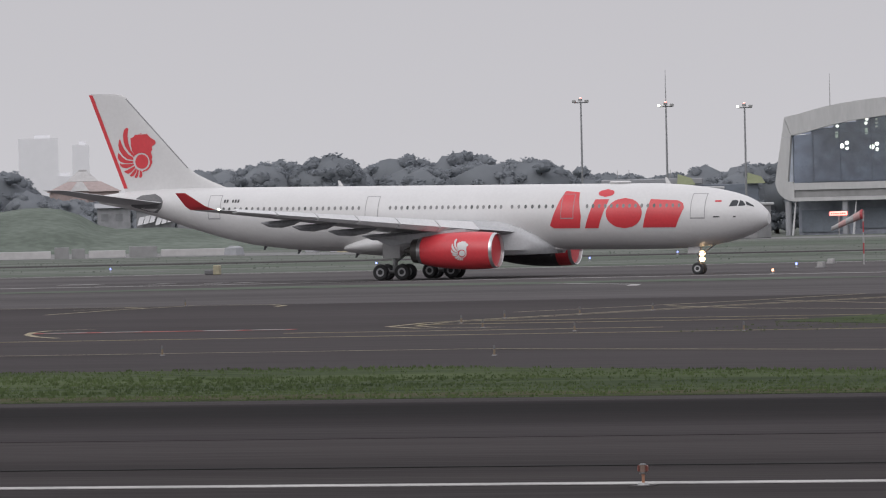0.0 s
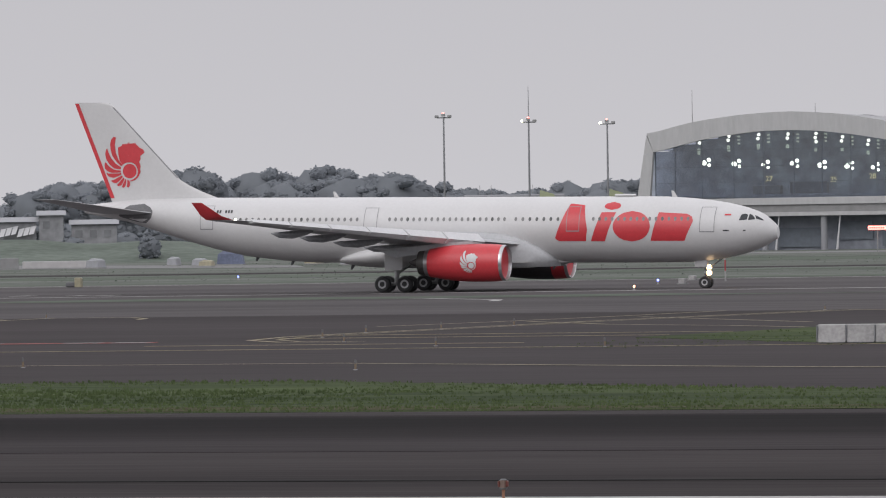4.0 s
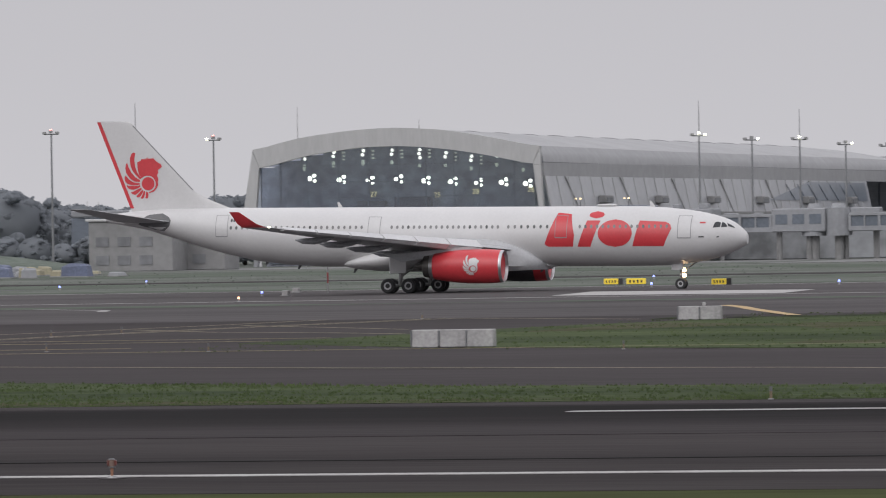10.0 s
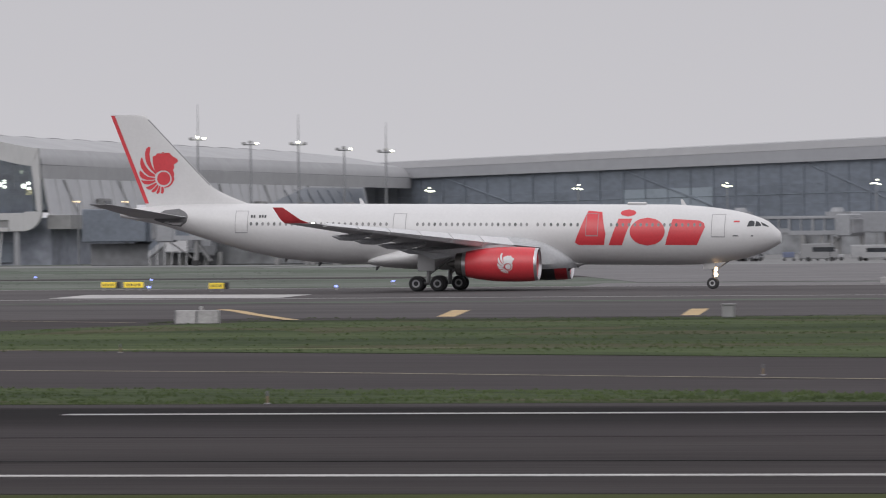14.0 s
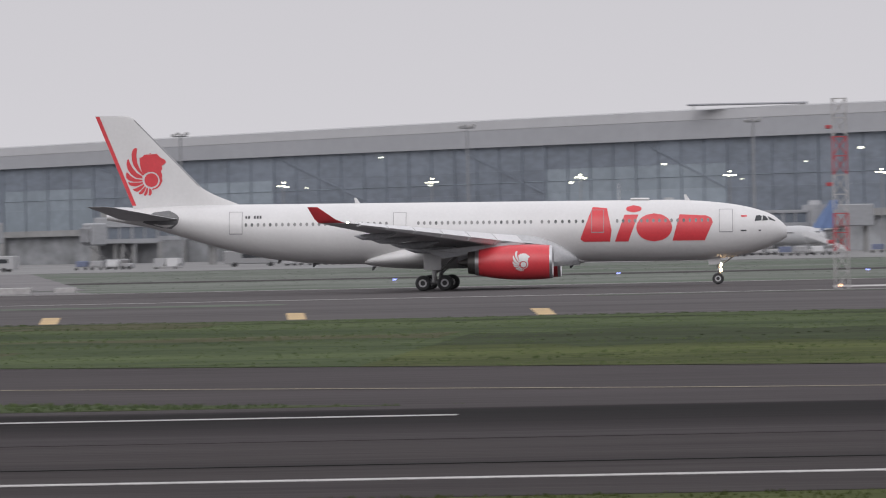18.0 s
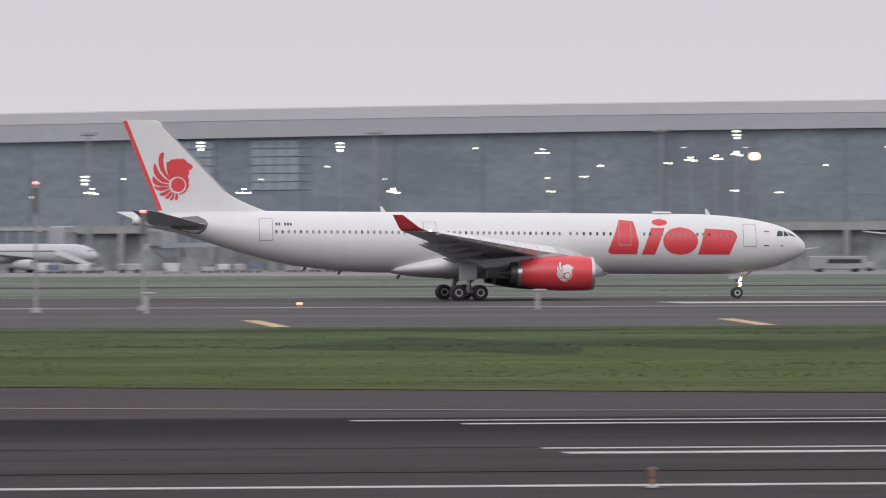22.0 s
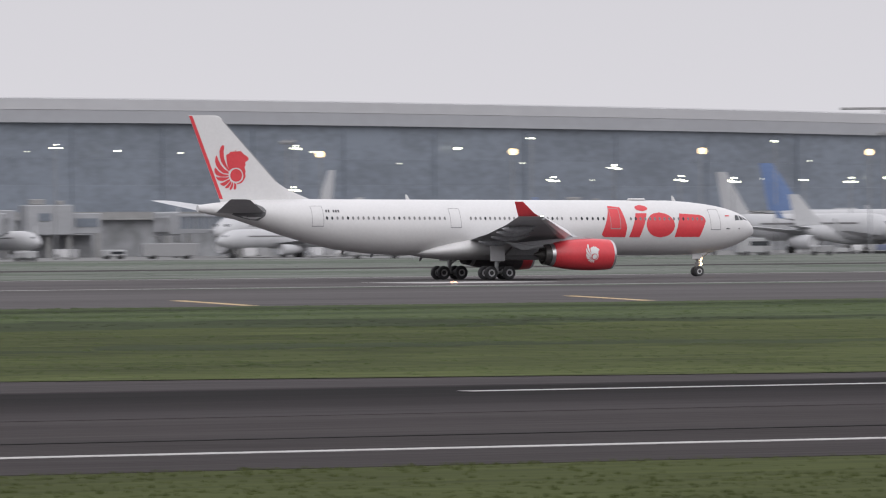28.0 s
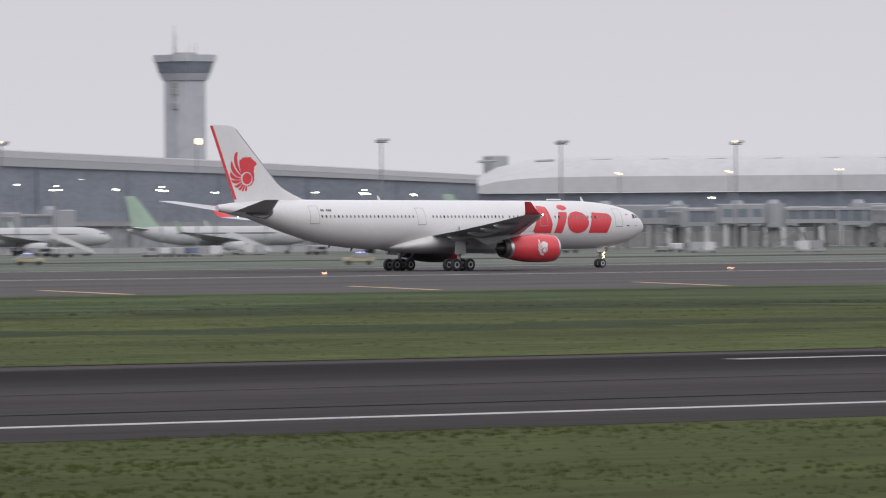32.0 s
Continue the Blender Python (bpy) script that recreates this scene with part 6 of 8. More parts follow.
def parked_jet(tail_material, label):
    j = tagged(new("parked_jet"), label, "airplane", "parked jets")
    prof = [(18, 3.3, 0.05), (17.6, 3.35, 0.6), (16.5, 3.5, 1.25), (14.5, 3.7, 1.8), (12, 3.8, 1.98), (-8, 3.8, 1.98), (-13, 4.2, 1.6), (-17, 4.7, 0.9), (-19.3, 5.1, 0.3)]
    bm = bmesh.new()
    loft(bm, [[(x, r * math.cos(2 * math.pi * k / 18), z + r * math.sin(2 * math.pi * k / 18)) for k in range(18)] for x, z, r in prof])
    bmesh.ops.recalc_face_normals(bm, faces=bm.faces)
    part("fuselage", bm, M_JETPAINT, j, "white fuselage", True)
    bm = bmesh.new()
    loft(bm, [[(-12.6, 0, 5.5), (-15, 0.2, 5.6), (-18.4, 0, 5.7), (-15, -0.2, 5.6)], [(-17.8, 0, 12.0), (-18.8, 0.08, 12.0), (-19.8, 0, 12.0), (-18.8, -0.08, 12.0)]])
    bmesh.ops.recalc_face_normals(bm, faces=bm.faces)
    part("tail_fin", bm, tail_material, j, "coloured tail fin")
    for sd in (-1, 1):
        bm = bmesh.new()
        loft(bm, [[(4.5, sd * 1.5, 2.9), (0, sd * 1.5, 3.3), (-3.5, sd * 1.5, 3.0), (0, sd * 1.5, 2.6)], [(-4.2, sd * 17, 4.6), (-5, sd * 17, 4.7), (-5.8, sd * 17, 4.6), (-5, sd * 17, 4.55)]])
        bmesh.ops.recalc_face_normals(bm, faces=bm.faces)
        part("wing", bm, M_GREYWING, j, "pale grey wing")
        bm = bmesh.new()
        loft(bm, [[(-4.9, sd * 17, 4.6), (-5.4, sd * 17.08, 4.6), (-5.9, sd * 17, 4.6), (-5.4, sd * 16.92, 4.6)], [(-6.2, sd * 17.6, 7.0), (-6.4, sd * 17.64, 7.0), (-6.6, sd * 17.6, 7.0), (-6.4, sd * 17.56, 7.0)]])
        bmesh.ops.recalc_face_normals(bm, faces=bm.faces)
        part("winglet", bm, tail_material, j, "coloured winglet")
        bm = bmesh.new()
        loft(bm, [[(-14.6, sd * 0.6, 5.2), (-16.4, sd * 0.6, 5.35), (-18.2, sd * 0.6, 5.2), (-16.4, sd * 0.6, 5.05)], [(-18.2, sd * 6.4, 5.7), (-18.7, sd * 6.4, 5.75), (-19.2, sd * 6.4, 5.7), (-18.7, sd * 6.4, 5.65)]])
        bmesh.ops.recalc_face_normals(bm, faces=bm.faces)
        part("tailplane", bm, M_GREYWING, j, "pale tailplane")
        bm = bmesh.new()
        loft(bm, [[(x, sd * 5.3 + r * math.cos(2 * math.pi * k / 14), 1.65 + r * math.sin(2 * math.pi * k / 14)) for k in range(14)] for x, r in ((5.6, 0.85), (5.9, 0.98), (4.6, 1.1), (2.6, 0.95), (1.2, 0.55))])
        bmesh.ops.recalc_face_normals(bm, faces=bm.faces)
        part("engine", bm, tail_material if tail_material is M_RED else M_JETPAINT, j, "round engine cowling", True)
        part("main_wheel", rod((-1.2, sd * 2.9 - 0.4, 0.55), (-1.2, sd * 2.9 + 0.4, 0.55), 0.55, None, 14), M_TYRE, j)
        part("main_strut", rod((-1.2, sd * 2.9, 0.5), (-1.0, sd * 2.7, 2.8), 0.15, None, 6), M_STEEL, j)
        part("cockpit_window", cbox(16.35, sd * 0.72, 4.35, 0.8, 0.5, 0.45, 0.1), M_GLASS, j, "dark cockpit window")
        part("window_band", cbox(1.5, sd * 1.93, 4.35, 20, 0.1, 0.26, 0.03), M_SHADE, j, "thin grey band of small windows")
    part("nose_wheel", rod((13.5, -0.3, 0.4), (13.5, 0.3, 0.4), 0.4, None, 12), M_TYRE, j)
    part("nose_strut", rod((13.5, 0, 0.4), (13.5, 0, 2.2), 0.12, None, 6), M_STEEL, j)
    return j


JETS = {}
for a, r, turn, kind in ((-4.2, 1385, -70, "navy"), (-0.75, 1392, -30, "white"), (3.55, 1385, -40, "navy"), (6.9, 1395, -60, "white"), (9.4, 1385, -105, "white"), (14.1, 1388, -86, "white"), (16.6, 1388, -95, "navy"), (20.5, 1392, -100, "white"), (22.4, 1395, -75, "white"),
                         (24.9, 1380, 194, "white"), (26.6, 1420, 215, "navy"), (32.45, 1400, -47, "green"), (33.95, 1400, -47, "green"), (35.78, 1402, -47, "green"), (37.42, 1402, -47, "green"), (38.7, 1404, -47, "green"), (40.05, 1406, -48, "green"), (29.85, 1392, -42, "white")):
    m = pose(*at(a, r), 0, 0, 0, turn)
    if kind not in JETS:
        JETS[kind] = parked_jet({"navy": M_NAVY, "white": M_JETPAINT, "green": M_GREEN, "red": M_RED}[kind], {"navy": "white parked jet with a navy blue tail on the apron", "white": "plain white parked jet on the apron",
                                "green": "white parked jet with a green tail on the apron", "red": "white parked jet with a red tail on the apron"}[kind])
        JETS[kind].matrix_basis = m
    else:
        copy_thing(JETS[kind], m)


def service_vehicle(L, W, H, name, label, cab=True):
    v = tagged(new(name), label, "vehicle", "apron vehicles")
    bm = bmesh.new()
    box(bm, -L / 2, L / 2 - (1.6 if cab else 0), -W / 2, W / 2, 0.55, H, bevel=0.12)
    part("body", bm, M_VEH, v)
    if cab:
        bm = bmesh.new()
        box(bm, L / 2 - 1.55, L / 2, -W / 2, W / 2, 0.55, min(H, 2.3), bevel=0.2)
        part("cab", bm, M_VEH, v)
    part("glazing", cbox(L * 0.1, -W / 2 - 0.02, H * 0.68, L * 0.6, 0.06, H * 0.25), M_GLASS, v, "dark side window")
    for x in (-L * 0.32, L * 0.32):
        for y in (-W / 2 + 0.1, W / 2 - 0.1):
            part("wheel", rod((x, y - 0.15, 0.45), (x, y + 0.15, 0.45), 0.45, None, 10), M_TYRE, v)
    return v


def wide_jet(az, el, r, turn, kind):
    """A parked widebody whose fin tip stands el degrees over the eye."""
    k = (5.43 + r * math.tan(radians(el))) / 12.0
    a = radians(turn)
    x, y = at(az, r)
    j = copy_thing(JETS[kind], pose(x + 18.8 * k * math.cos(a), y + 18.8 * k * math.sin(a), 0, 0, 0, turn))
    j.scale = (k, k, k)
    tagged(j, "large white parked jet with a tall " + ("navy blue" if kind == "navy" else "white") + " fin")


for q in ((28.87, 0.529, 1430, -62, "navy"), (28.5, 0.46, 1420, -75, "white"), (25.27, 0.50, 1425, -140, "white"), (20.23, 0.62, 1420, -75, "white"), (11.66, 0.60, 1425, -100, "white"), (-1.82, 0.40, 1400, -88, "white"), (-0.04, 0.22, 1420, -150, "navy")):
    wide_jet(*q)


def tug_and_carts():
    v = tagged(new("baggage_train"), "small tug with baggage carts on the apron", "vehicle", "apron vehicles")
    part("tug_body", cbox(4.6, 0, 0.8, 2.4, 1.5, 0.9, 0.12), M_VEH, v)
    part("tug_cab", cbox(4.2, 0, 1.55, 1.1, 1.4, 0.7, 0.1), M_SHADE, v, "grey glazed cab")
    for k in range(3):
        x0 = 1.6 - k * 3.2
        part("cart_bed", cbox(x0, 0, 0.6, 2.6, 1.5, 0.2, 0.03), M_STEEL, v)
        part("cart_load", cbox(x0, 0, 1.25, 2.2, 1.4, 1.1, 0.1), (M_PANELW, M_VEH, M_BLUE)[k], v, "cart load")
        for dx in (-0.9, 0.9):
            part("wheel", rod((x0 + dx, -0.8, 0.3), (x0 + dx, -0.55, 0.3), 0.3, None, 8), M_TYRE, v)
    for dx in (3.9, 5.3):
        part("wheel", rod((dx, -0.8, 0.4), (dx, -0.55, 0.4), 0.4, None, 8), M_TYRE, v)
    return v


def container_stack():
    v = tagged(new("cargo_container"), "pale cargo containers standing on a low dolly", "container", "cargo containers")
    part("dolly", cbox(0, 0, 0.35, 5.2, 2.2, 0.3, 0.05), M_STEEL, v)
    for k, x0 in enumerate((-1.3, 1.3)):
        bm = bmesh.new()
        loft(bm, [[(x0 - 1.2, y, 0.55), (x0 + 0.8, y, 0.55), (x0 + 1.2, y, 1.1), (x0 + 1.2, y, 2.1), (x0 - 1.2, y, 2.1)] for y in (-0.9, 0.9)])
        bmesh.ops.recalc_face_normals(bm, faces=bm.faces)
        part("container", bm, M_PANELW if k else M_VEH, v)
    for dx in (-2, 2):
        part("wheel", rod((dx, -1.1, 0.25), (dx, -0.8, 0.25), 0.25, None, 8), M_TYRE, v)
    return v


KINDS = [service_vehicle(11, 2.6, 3.1, "apron_bus", "pale apron bus with dark side windows", False), service_vehicle(7, 2.4, 3.4, "catering_truck", "white catering truck with a boxy body"), service_vehicle(4.4, 1.9, 1.9, "service_van", "light service van on the apron"), tug_and_carts(), container_stack()]
for i, k in enumerate(KINDS):
    k.matrix_basis = pose(*at(-9.1 + i * 0.5, 1330), 0, 0, 0, 5 * i)
for a, r in ((-10.25, 1342), (-9.85, 1348), (-9.2, 1352)):
    copy_thing(KINDS[0], pose(*at(a, r), 0, 0, 0, 4))
rv = random.Random(5)
for i in range(104):
    a = -9.4 + 53.5 * i / 104 + rv.uniform(-0.3, 0.3)
    copy_thing(KINDS[rv.choice((0, 1, 2, 2, 3, 3, 4, 4))], pose(*at(a, rv.uniform(1290, 1370)), 0, 0, 0, rv.uniform(-30, 30) + rv.choice((0, 180))))
def follow_car():
    v = tagged(new("airfield_car"), "yellow airfield car with blue roof beacons", "vehicle", "airfield cars")
    part("body", cbox(0, 0, 0.75, 4.4, 1.8, 0.7, 0.15), M_TYPEY, v, "dull yellow body")
    bm = bmesh.new()
    loft(bm, [[(-1.7, -0.85, 1.1), (1.1, -0.85, 1.1), (1.1, 0.85, 1.1), (-1.7, 0.85, 1.1)], [(-1.4, -0.7, 1.7), (0.5, -0.7, 1.7), (0.5, 0.7, 1.7), (-1.4, 0.7, 1.7)]])
    bmesh.ops.recalc_face_normals(bm, faces=bm.faces)
    part("cabin", bm, M_SHADE, v, "grey glazed cabin")
    for sx in (-0.5, 0.1):
        part("beacon", cbox(sx, 0, 1.79, 0.22, 0.3, 0.16, 0.04), M_LAMPB, v, "glowing blue beacon")
    for x_ in (-1.4, 1.4):
        for y_ in (-0.8, 0.8):
            part("wheel", rod((x_, y_ - 0.12, 0.34), (x_, y_ + 0.12, 0.34), 0.34, None, 10), M_TYRE, v)
    return v


first_car = follow_car()
for i, (x_, y_, turn) in enumerate(((508, 818, -35), (512, 842, -30), (605, 838, -30), (593, 744, 140))):
    m = pose(x_, y_, max(0.0, G * (765 - y_) / 60), 0, 0, turn)
    if i == 0:
        first_car.matrix_basis = m
    else:
        copy_thing(first_car, m)
# boarding tower block with two white panels
x, y = at(19.45, 1385)
tb = tagged(new("lift_tower"), "boxy white-panelled service tower beside the pier", "building")
tb.matrix_basis = pose(x, y, 0)
part("core", cbox(-5.07, 1, 10.85, 4.36, 7, 21.7, 0.2), M_PANEL, tb, "grey core")
part("front_panel", cbox(2.2, -0.6, 15.0, 10.1, 5, 13.4, 0.2), M_PANELW, tb, "white front panel")
part("recess", cbox(2.3, 0.4, 22.9, 9.2, 4, 2.5, 0.1), M_DARKWALL, tb, "dark glazed recess")
part("cap", cbox(2.15, 0.4, 24.85, 11.1, 7, 1.5, 0.2), M_PANEL, tb, "pale roof slab")
part("rooftop_box", cbox(5.2, 1, 26.2, 2.2, 2, 1.2, 0.2), M_FASCIA, tb)
part("base", cbox(2.2, 0, 4.1, 10, 6, 8.2, 0.2), M_BASEWALL, tb, "grey base")
for z_ in (11.8, 15.0, 18.2):
    part("panel_joint", cbox(2.2, -3.12, z_, 10.0, 0.05, 0.12), M_WALL, tb, "thin joint between panels")
# rooftop structures of the pier
for a, w, h, up, nm, lb in ((1.76, 14.5, 0.9, 0.8, "roof_platform", "dark flat platform on the pier roof"), (-0.74, 27, 0.45, 0.75, "roof_sign", "long low sign frame on the pier roof"), (30.5, 3, 0.8, 0.1, "roof_unit", "small unit on the pier roof"), (30.95, 4, 0.8, 0.1, "roof_unit", "small unit on the pier roof")):
    p, z = pier_at(a)
    d = p.normalized()
    q = p + d * 1
    t_ = tagged(new(nm), lb, "roof equipment")
    t_.matrix_basis = pose(q.x, q.y, z * 1.0, 0, 0, -a)
    part("deck", cbox(0, 0, up + h / 2, w, 4, h, 0.15), M_FASCIA, t_)
    for u in (-0.35, 0, 0.35) if nm != "roof_sign" else (-0.45, 0.45):
        part("support", rod((u * w, 0, -0.3), (u * w, 0, up + 0.1), 0.12, None, 6), M_STEEL, t_)
p, z = pier_at(29.85)
q = p + p.normalized() * 20
rad = tagged(new("radar_scanner"), "grey horizontal radar scanner on a short post", "radar")
rad.matrix_basis = pose(q.x, q.y, z, 0, 0, -29.85)
part("post", rod((0, 0, -1.0), (0, 0, 1.4), 0.4, 0.3, 8), M_STEEL, rad)
part("scanner", cbox(-3, 0, 1.7, 15, 1.0, 0.6, 0.15), M_WALL, rad, "long scanner bar")
lat = tagged(new("radio_lattice"), "tall lattice radio tower behind the pier", "radio tower")
x, y = at(33.25, 2050)
lat.matrix_basis = pose(x, y, 0)
for sx in (-1, 1):
    for sy in (-1, 1):
        part("leg", rod((sx * 3.3, sy * 3.3, 0), (sx * 2.4, sy * 2.4, 51), 0.35, 0.3, 5), M_STEEL, lat)
for k in range(15):
    z = 18 + k * 2.2
    part("ring", cbox(0, -2.7, z, 5.2 + (k % 3) * 0.7, 0.35, 0.4), M_STEEL, lat)
    for sg in (-1, 1):
        part("diagonal", rod((-2.6 * sg, -2.7, z), (2.6 * sg, -2.7, z + 2.2), 0.16, None, 4), M_STEEL, lat)
    if k > 7 and k % 2:
        part("dish", cbox(-3.2 if k % 4 == 1 else 3.0, -3.0, z, 1.6, 1.0, 1.4, 0.3), M_WALL, lat, "pale drum aerial")
part("top_plate", cbox(0, 0, 51, 6, 6, 0.6, 0.1), M_STEEL, lat)


# ---- gate block beside the hall ----
gb = tagged(new("gate_block"), "grey concrete gate building with a dark blue glazed end", "building")
gb.matrix_basis = pose(-309, 1338, 0)
part("dark_end", cbox(-9.5, 4, 8.0, 13, 10, 6.6, 0.2), M_DARKBLUE, gb, "dark blue glazed upper floor")
part("dark_end", cbox(-1.6, 5, 7.3, 4.4, 9, 5.4, 0.2), M_DARKBLUE, gb, "dark blue glazed upper floor")
part("block", cbox(5.3, 4, 6.4, 9.4, 8, 8.0, 0.2), M_BRIDGE, gb, "grey concrete block")
part("ledge", cbox(5.3, -0.2, 9.2, 9.6, 0.5, 0.4), M_WALL, gb)
part("plinth", cbox(24, 10, 4.2, 62, 8, 8.4, 0.2), M_BASEWALL, gb, "grey rear wall")
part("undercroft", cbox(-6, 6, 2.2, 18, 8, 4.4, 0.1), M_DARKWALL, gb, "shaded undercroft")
part("doorway", cbox(9.6, -0.3, 2.9, 2.6, 0.5, 1.9), M_DARKWALL, gb, "dark doorway")
for x in (1.2, 4.0, 8.6, 11.5):
    part("leg", rod((x, 1.5, 0), (x, 1.5, 2.6), 0.5, None, 8), M_WALL, gb)
for k in range(7):
    part("roof_unit", cbox(2 + k * 5.5, 4, 10.9 if k < 2 else 8.9, 1.6 + (k % 3) * 0.5, 2, 1.0, 0.15), M_BRIDGE, gb, "rooftop unit")
# covered stair beside it: sloping glazed flight and a flat landing
st = tagged(new("covered_stair"), "glazed covered stair sloping down from the gate building", "stair")
st.matrix_basis = pose(-309, 1331, 0)
for nm, q, mt in (("flight_glass", [(-1.0, 0, 2.6), (2.2, 0, 5.6), (2.2, 0, 7.0), (-1.0, 0, 4.0)], M_DARKBLUE), ("flight_panel", [(-1.2, -0.1, 1.4), (2.4, -0.1, 4.2), (2.4, -0.1, 5.5), (-1.2, -0.1, 2.5)], M_BRIDGE),
                  ("landing_glass", [(2.3, 0, 5.0), (6.6, 0, 5.0), (6.6, 0, 7.4), (2.3, 0, 7.1)], M_DARKBLUE), ("landing_panel", [(2.5, -0.1, 2.8), (6.6, -0.1, 2.8), (6.6, -0.1, 4.9), (2.5, -0.1, 4.9)], M_PANELW), ("end_glass", [(6.7, 0, 3.4), (7.6, 0, 3.4), (8.2, 0, 7.2), (6.9, 0, 7.4)], M_DARKWALL)):
    slab(nm, q, 2.4, mt, st)
for k in range(6):
    part("post", rod((-0.8 + k * 1.5, -0.15, 0), (-0.8 + k * 1.5, -0.15, 3.0 + min(4, k * 1.1)), 0.12, None, 5), M_PANELW, st)
# low buildings on the other side of the hall
for a, r, w, h, d in ((-17.35, 1345, 17, 9.8, 12), (-16.75, 1350, 8, 6.5, 10)):
    b_ = tagged(new("service_building"), "low grey concrete service building with dark openings", "building", "service buildings")
    b_.matrix_basis = pose(*at(a, r), 0)
    part("body", cbox(0, 0, h / 2, w, d, h, 0.15), M_WALL, b_)
    part("roof_slab", cbox(0, 0, h + 0.2, w + 1, d + 1, 0.5, 0.1), M_PANEL, b_, "pale roof slab")
    for k in range(int(w / 4.5)):
        for q in range(2 if h > 8 else 1):
            part("opening", cbox(-w / 2 + 2.8 + k * 4.4, -d / 2 - 0.02, 2.2 + q * 3.6, 2.6, 0.3, 1.8), M_DARKWALL, b_, "dark window opening")
for x, y in ((-361.9, 1264), (-326.3, 1259)):
    red_sign = tagged(new("message_sign"), "small glowing red message sign on a post", "sign", "red message signs")
    red_sign.matrix_basis = pose(x, y, 0)
    part("panel", cbox(0, 0, 4.5, 3.4, 0.3, 0.75, 0.05), M_LAMPR, red_sign, "glowing red panel")
    part("post", rod((0, 0.2, 0), (0, 0.2, 4.1), 0.12, None, 6), M_STEEL, red_sign)
    for k in range(7):
        part("mark", cbox(-1.3 + 0.43 * k, -0.17, 4.5, 0.22, 0.04, 0.3), M_LEGEND, red_sign, "dark mark")

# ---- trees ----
# Pale blue-grey leaf colour: the distance haze is painted in.
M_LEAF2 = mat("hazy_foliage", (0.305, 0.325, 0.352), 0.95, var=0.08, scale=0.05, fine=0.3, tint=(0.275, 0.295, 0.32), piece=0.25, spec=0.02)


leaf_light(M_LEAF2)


def tree(h, w, seed):
    rt = random.Random(seed)
    t = tagged(new("tree"), "broad hazy green tree with an uneven crown", "tree", "background trees")
    bm = bmesh.new()
    tube(bm, (0, 0, 0), (rt.uniform(-0.4, 0.4), 0, h * 0.5), 0.45, 0.3, 7)
    limbs = []
    for k in range(7):
        a = rt.uniform(0, 2 * math.pi)
        e = Vector((math.cos(a) * w * rt.uniform(0.2, 0.42), math.sin(a) * w * rt.uniform(0.2, 0.42), h * rt.uniform(0.55, 0.85)))
        tube(bm, (0, 0, h * rt.uniform(0.3, 0.5)), e, 0.2, 0.07, 5)
        limbs.append(e)
    part("trunk", bm, M_BARK, t, "dark trunk with limbs")
    co, fa = [], []
    ball = bmesh.new()
    bmesh.ops.create_icosphere(ball, subdivisions=2, radius=1.0)
    bv = [v.co.copy() for v in ball.verts]
    bf = [[v.index for v in f.verts] for f in ball.faces]
    ball.free()
    for v in bv:
        p = v * (0.9 + 0.3 * noise.noise(v * 1.7 + Vector((seed, 0, 0))))
        co.append(Vector((p.x * w * 0.47, p.y * w * 0.47, h * 0.50 + p.z * h * 0.41)))
    fa += [tuple(f) for f in bf]
    for k in range(64):
        if k < 7:
            c = limbs[k]
        elif k > 24:
            v = Vector((rt.gauss(0, 1), rt.gauss(0, 1), rt.gauss(0, 1))).normalized()
            c = Vector((v.x * w * 0.40, v.y * w * 0.40, h * 0.48 + v.z * h * 0.36))
        else:
            a, q = rt.uniform(0, 2 * math.pi), math.sqrt(rt.random())
            c = Vector((math.cos(a) * q * w * 0.46, math.sin(a) * q * w * 0.46, h * (0.10 + 0.82 * rt.random() * (1 - 0.5 * q))))
        cr = w * rt.uniform(0.07, 0.125)
        i0 = len(co)
        for v in bv:
            p = v * cr * (0.82 + 0.42 * noise.noise(v * 2.3 + c) + 0.2 * noise.noise(v * 6.0 + c))
            co.append(c + Vector((p.x, p.y, p.z * 0.75)))
        fa += [tuple(i0 + q for q in f) for f in bf]
        for _ in range(70):
            v = Vector((rt.gauss(0, 1), rt.gauss(0, 1), rt.gauss(0, 0.8))).normalized() * cr * rt.uniform(0.75, 1.08)
            v.z *= 0.75
            p = c + v
            sz = rt.uniform(0.2, 0.45)
            d1 = Vector((rt.uniform(-1, 1), rt.uniform(-1, 1), rt.uniform(-0.4, 0.4))).normalized() * sz
            d2 = d1.orthogonal().normalized() * sz
            i0 = len(co)
            co += [p - d1, p + d2 * 0.7, p + d1, p - d2 * 0.7]
            fa.append((i0, i0 + 1, i0 + 2, i0 + 3))
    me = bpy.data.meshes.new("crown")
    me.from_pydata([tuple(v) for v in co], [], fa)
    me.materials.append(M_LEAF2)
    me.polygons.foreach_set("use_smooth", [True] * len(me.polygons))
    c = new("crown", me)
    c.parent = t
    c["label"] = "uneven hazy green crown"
    return t


kinds = [tree(18, 17, 1), tree(16, 15, 2), tree(19, 15, 3), tree(15, 16, 4)]
HIGH = (18, 16, 19, 15)
used = set()
rt = random.Random(11)


def plant(a, r, k, sc):
    m = pose(*at(a, r), 0, 0, 0, rt.uniform(0, 360))
    if k not in used:
        used.add(k)
        kinds[k].matrix_basis = m
        kinds[k].scale = (sc, sc, sc)
    else:
        c = copy_thing(kinds[k], m)
        c.scale = (sc, sc, sc * rt.uniform(0.9, 1.1))


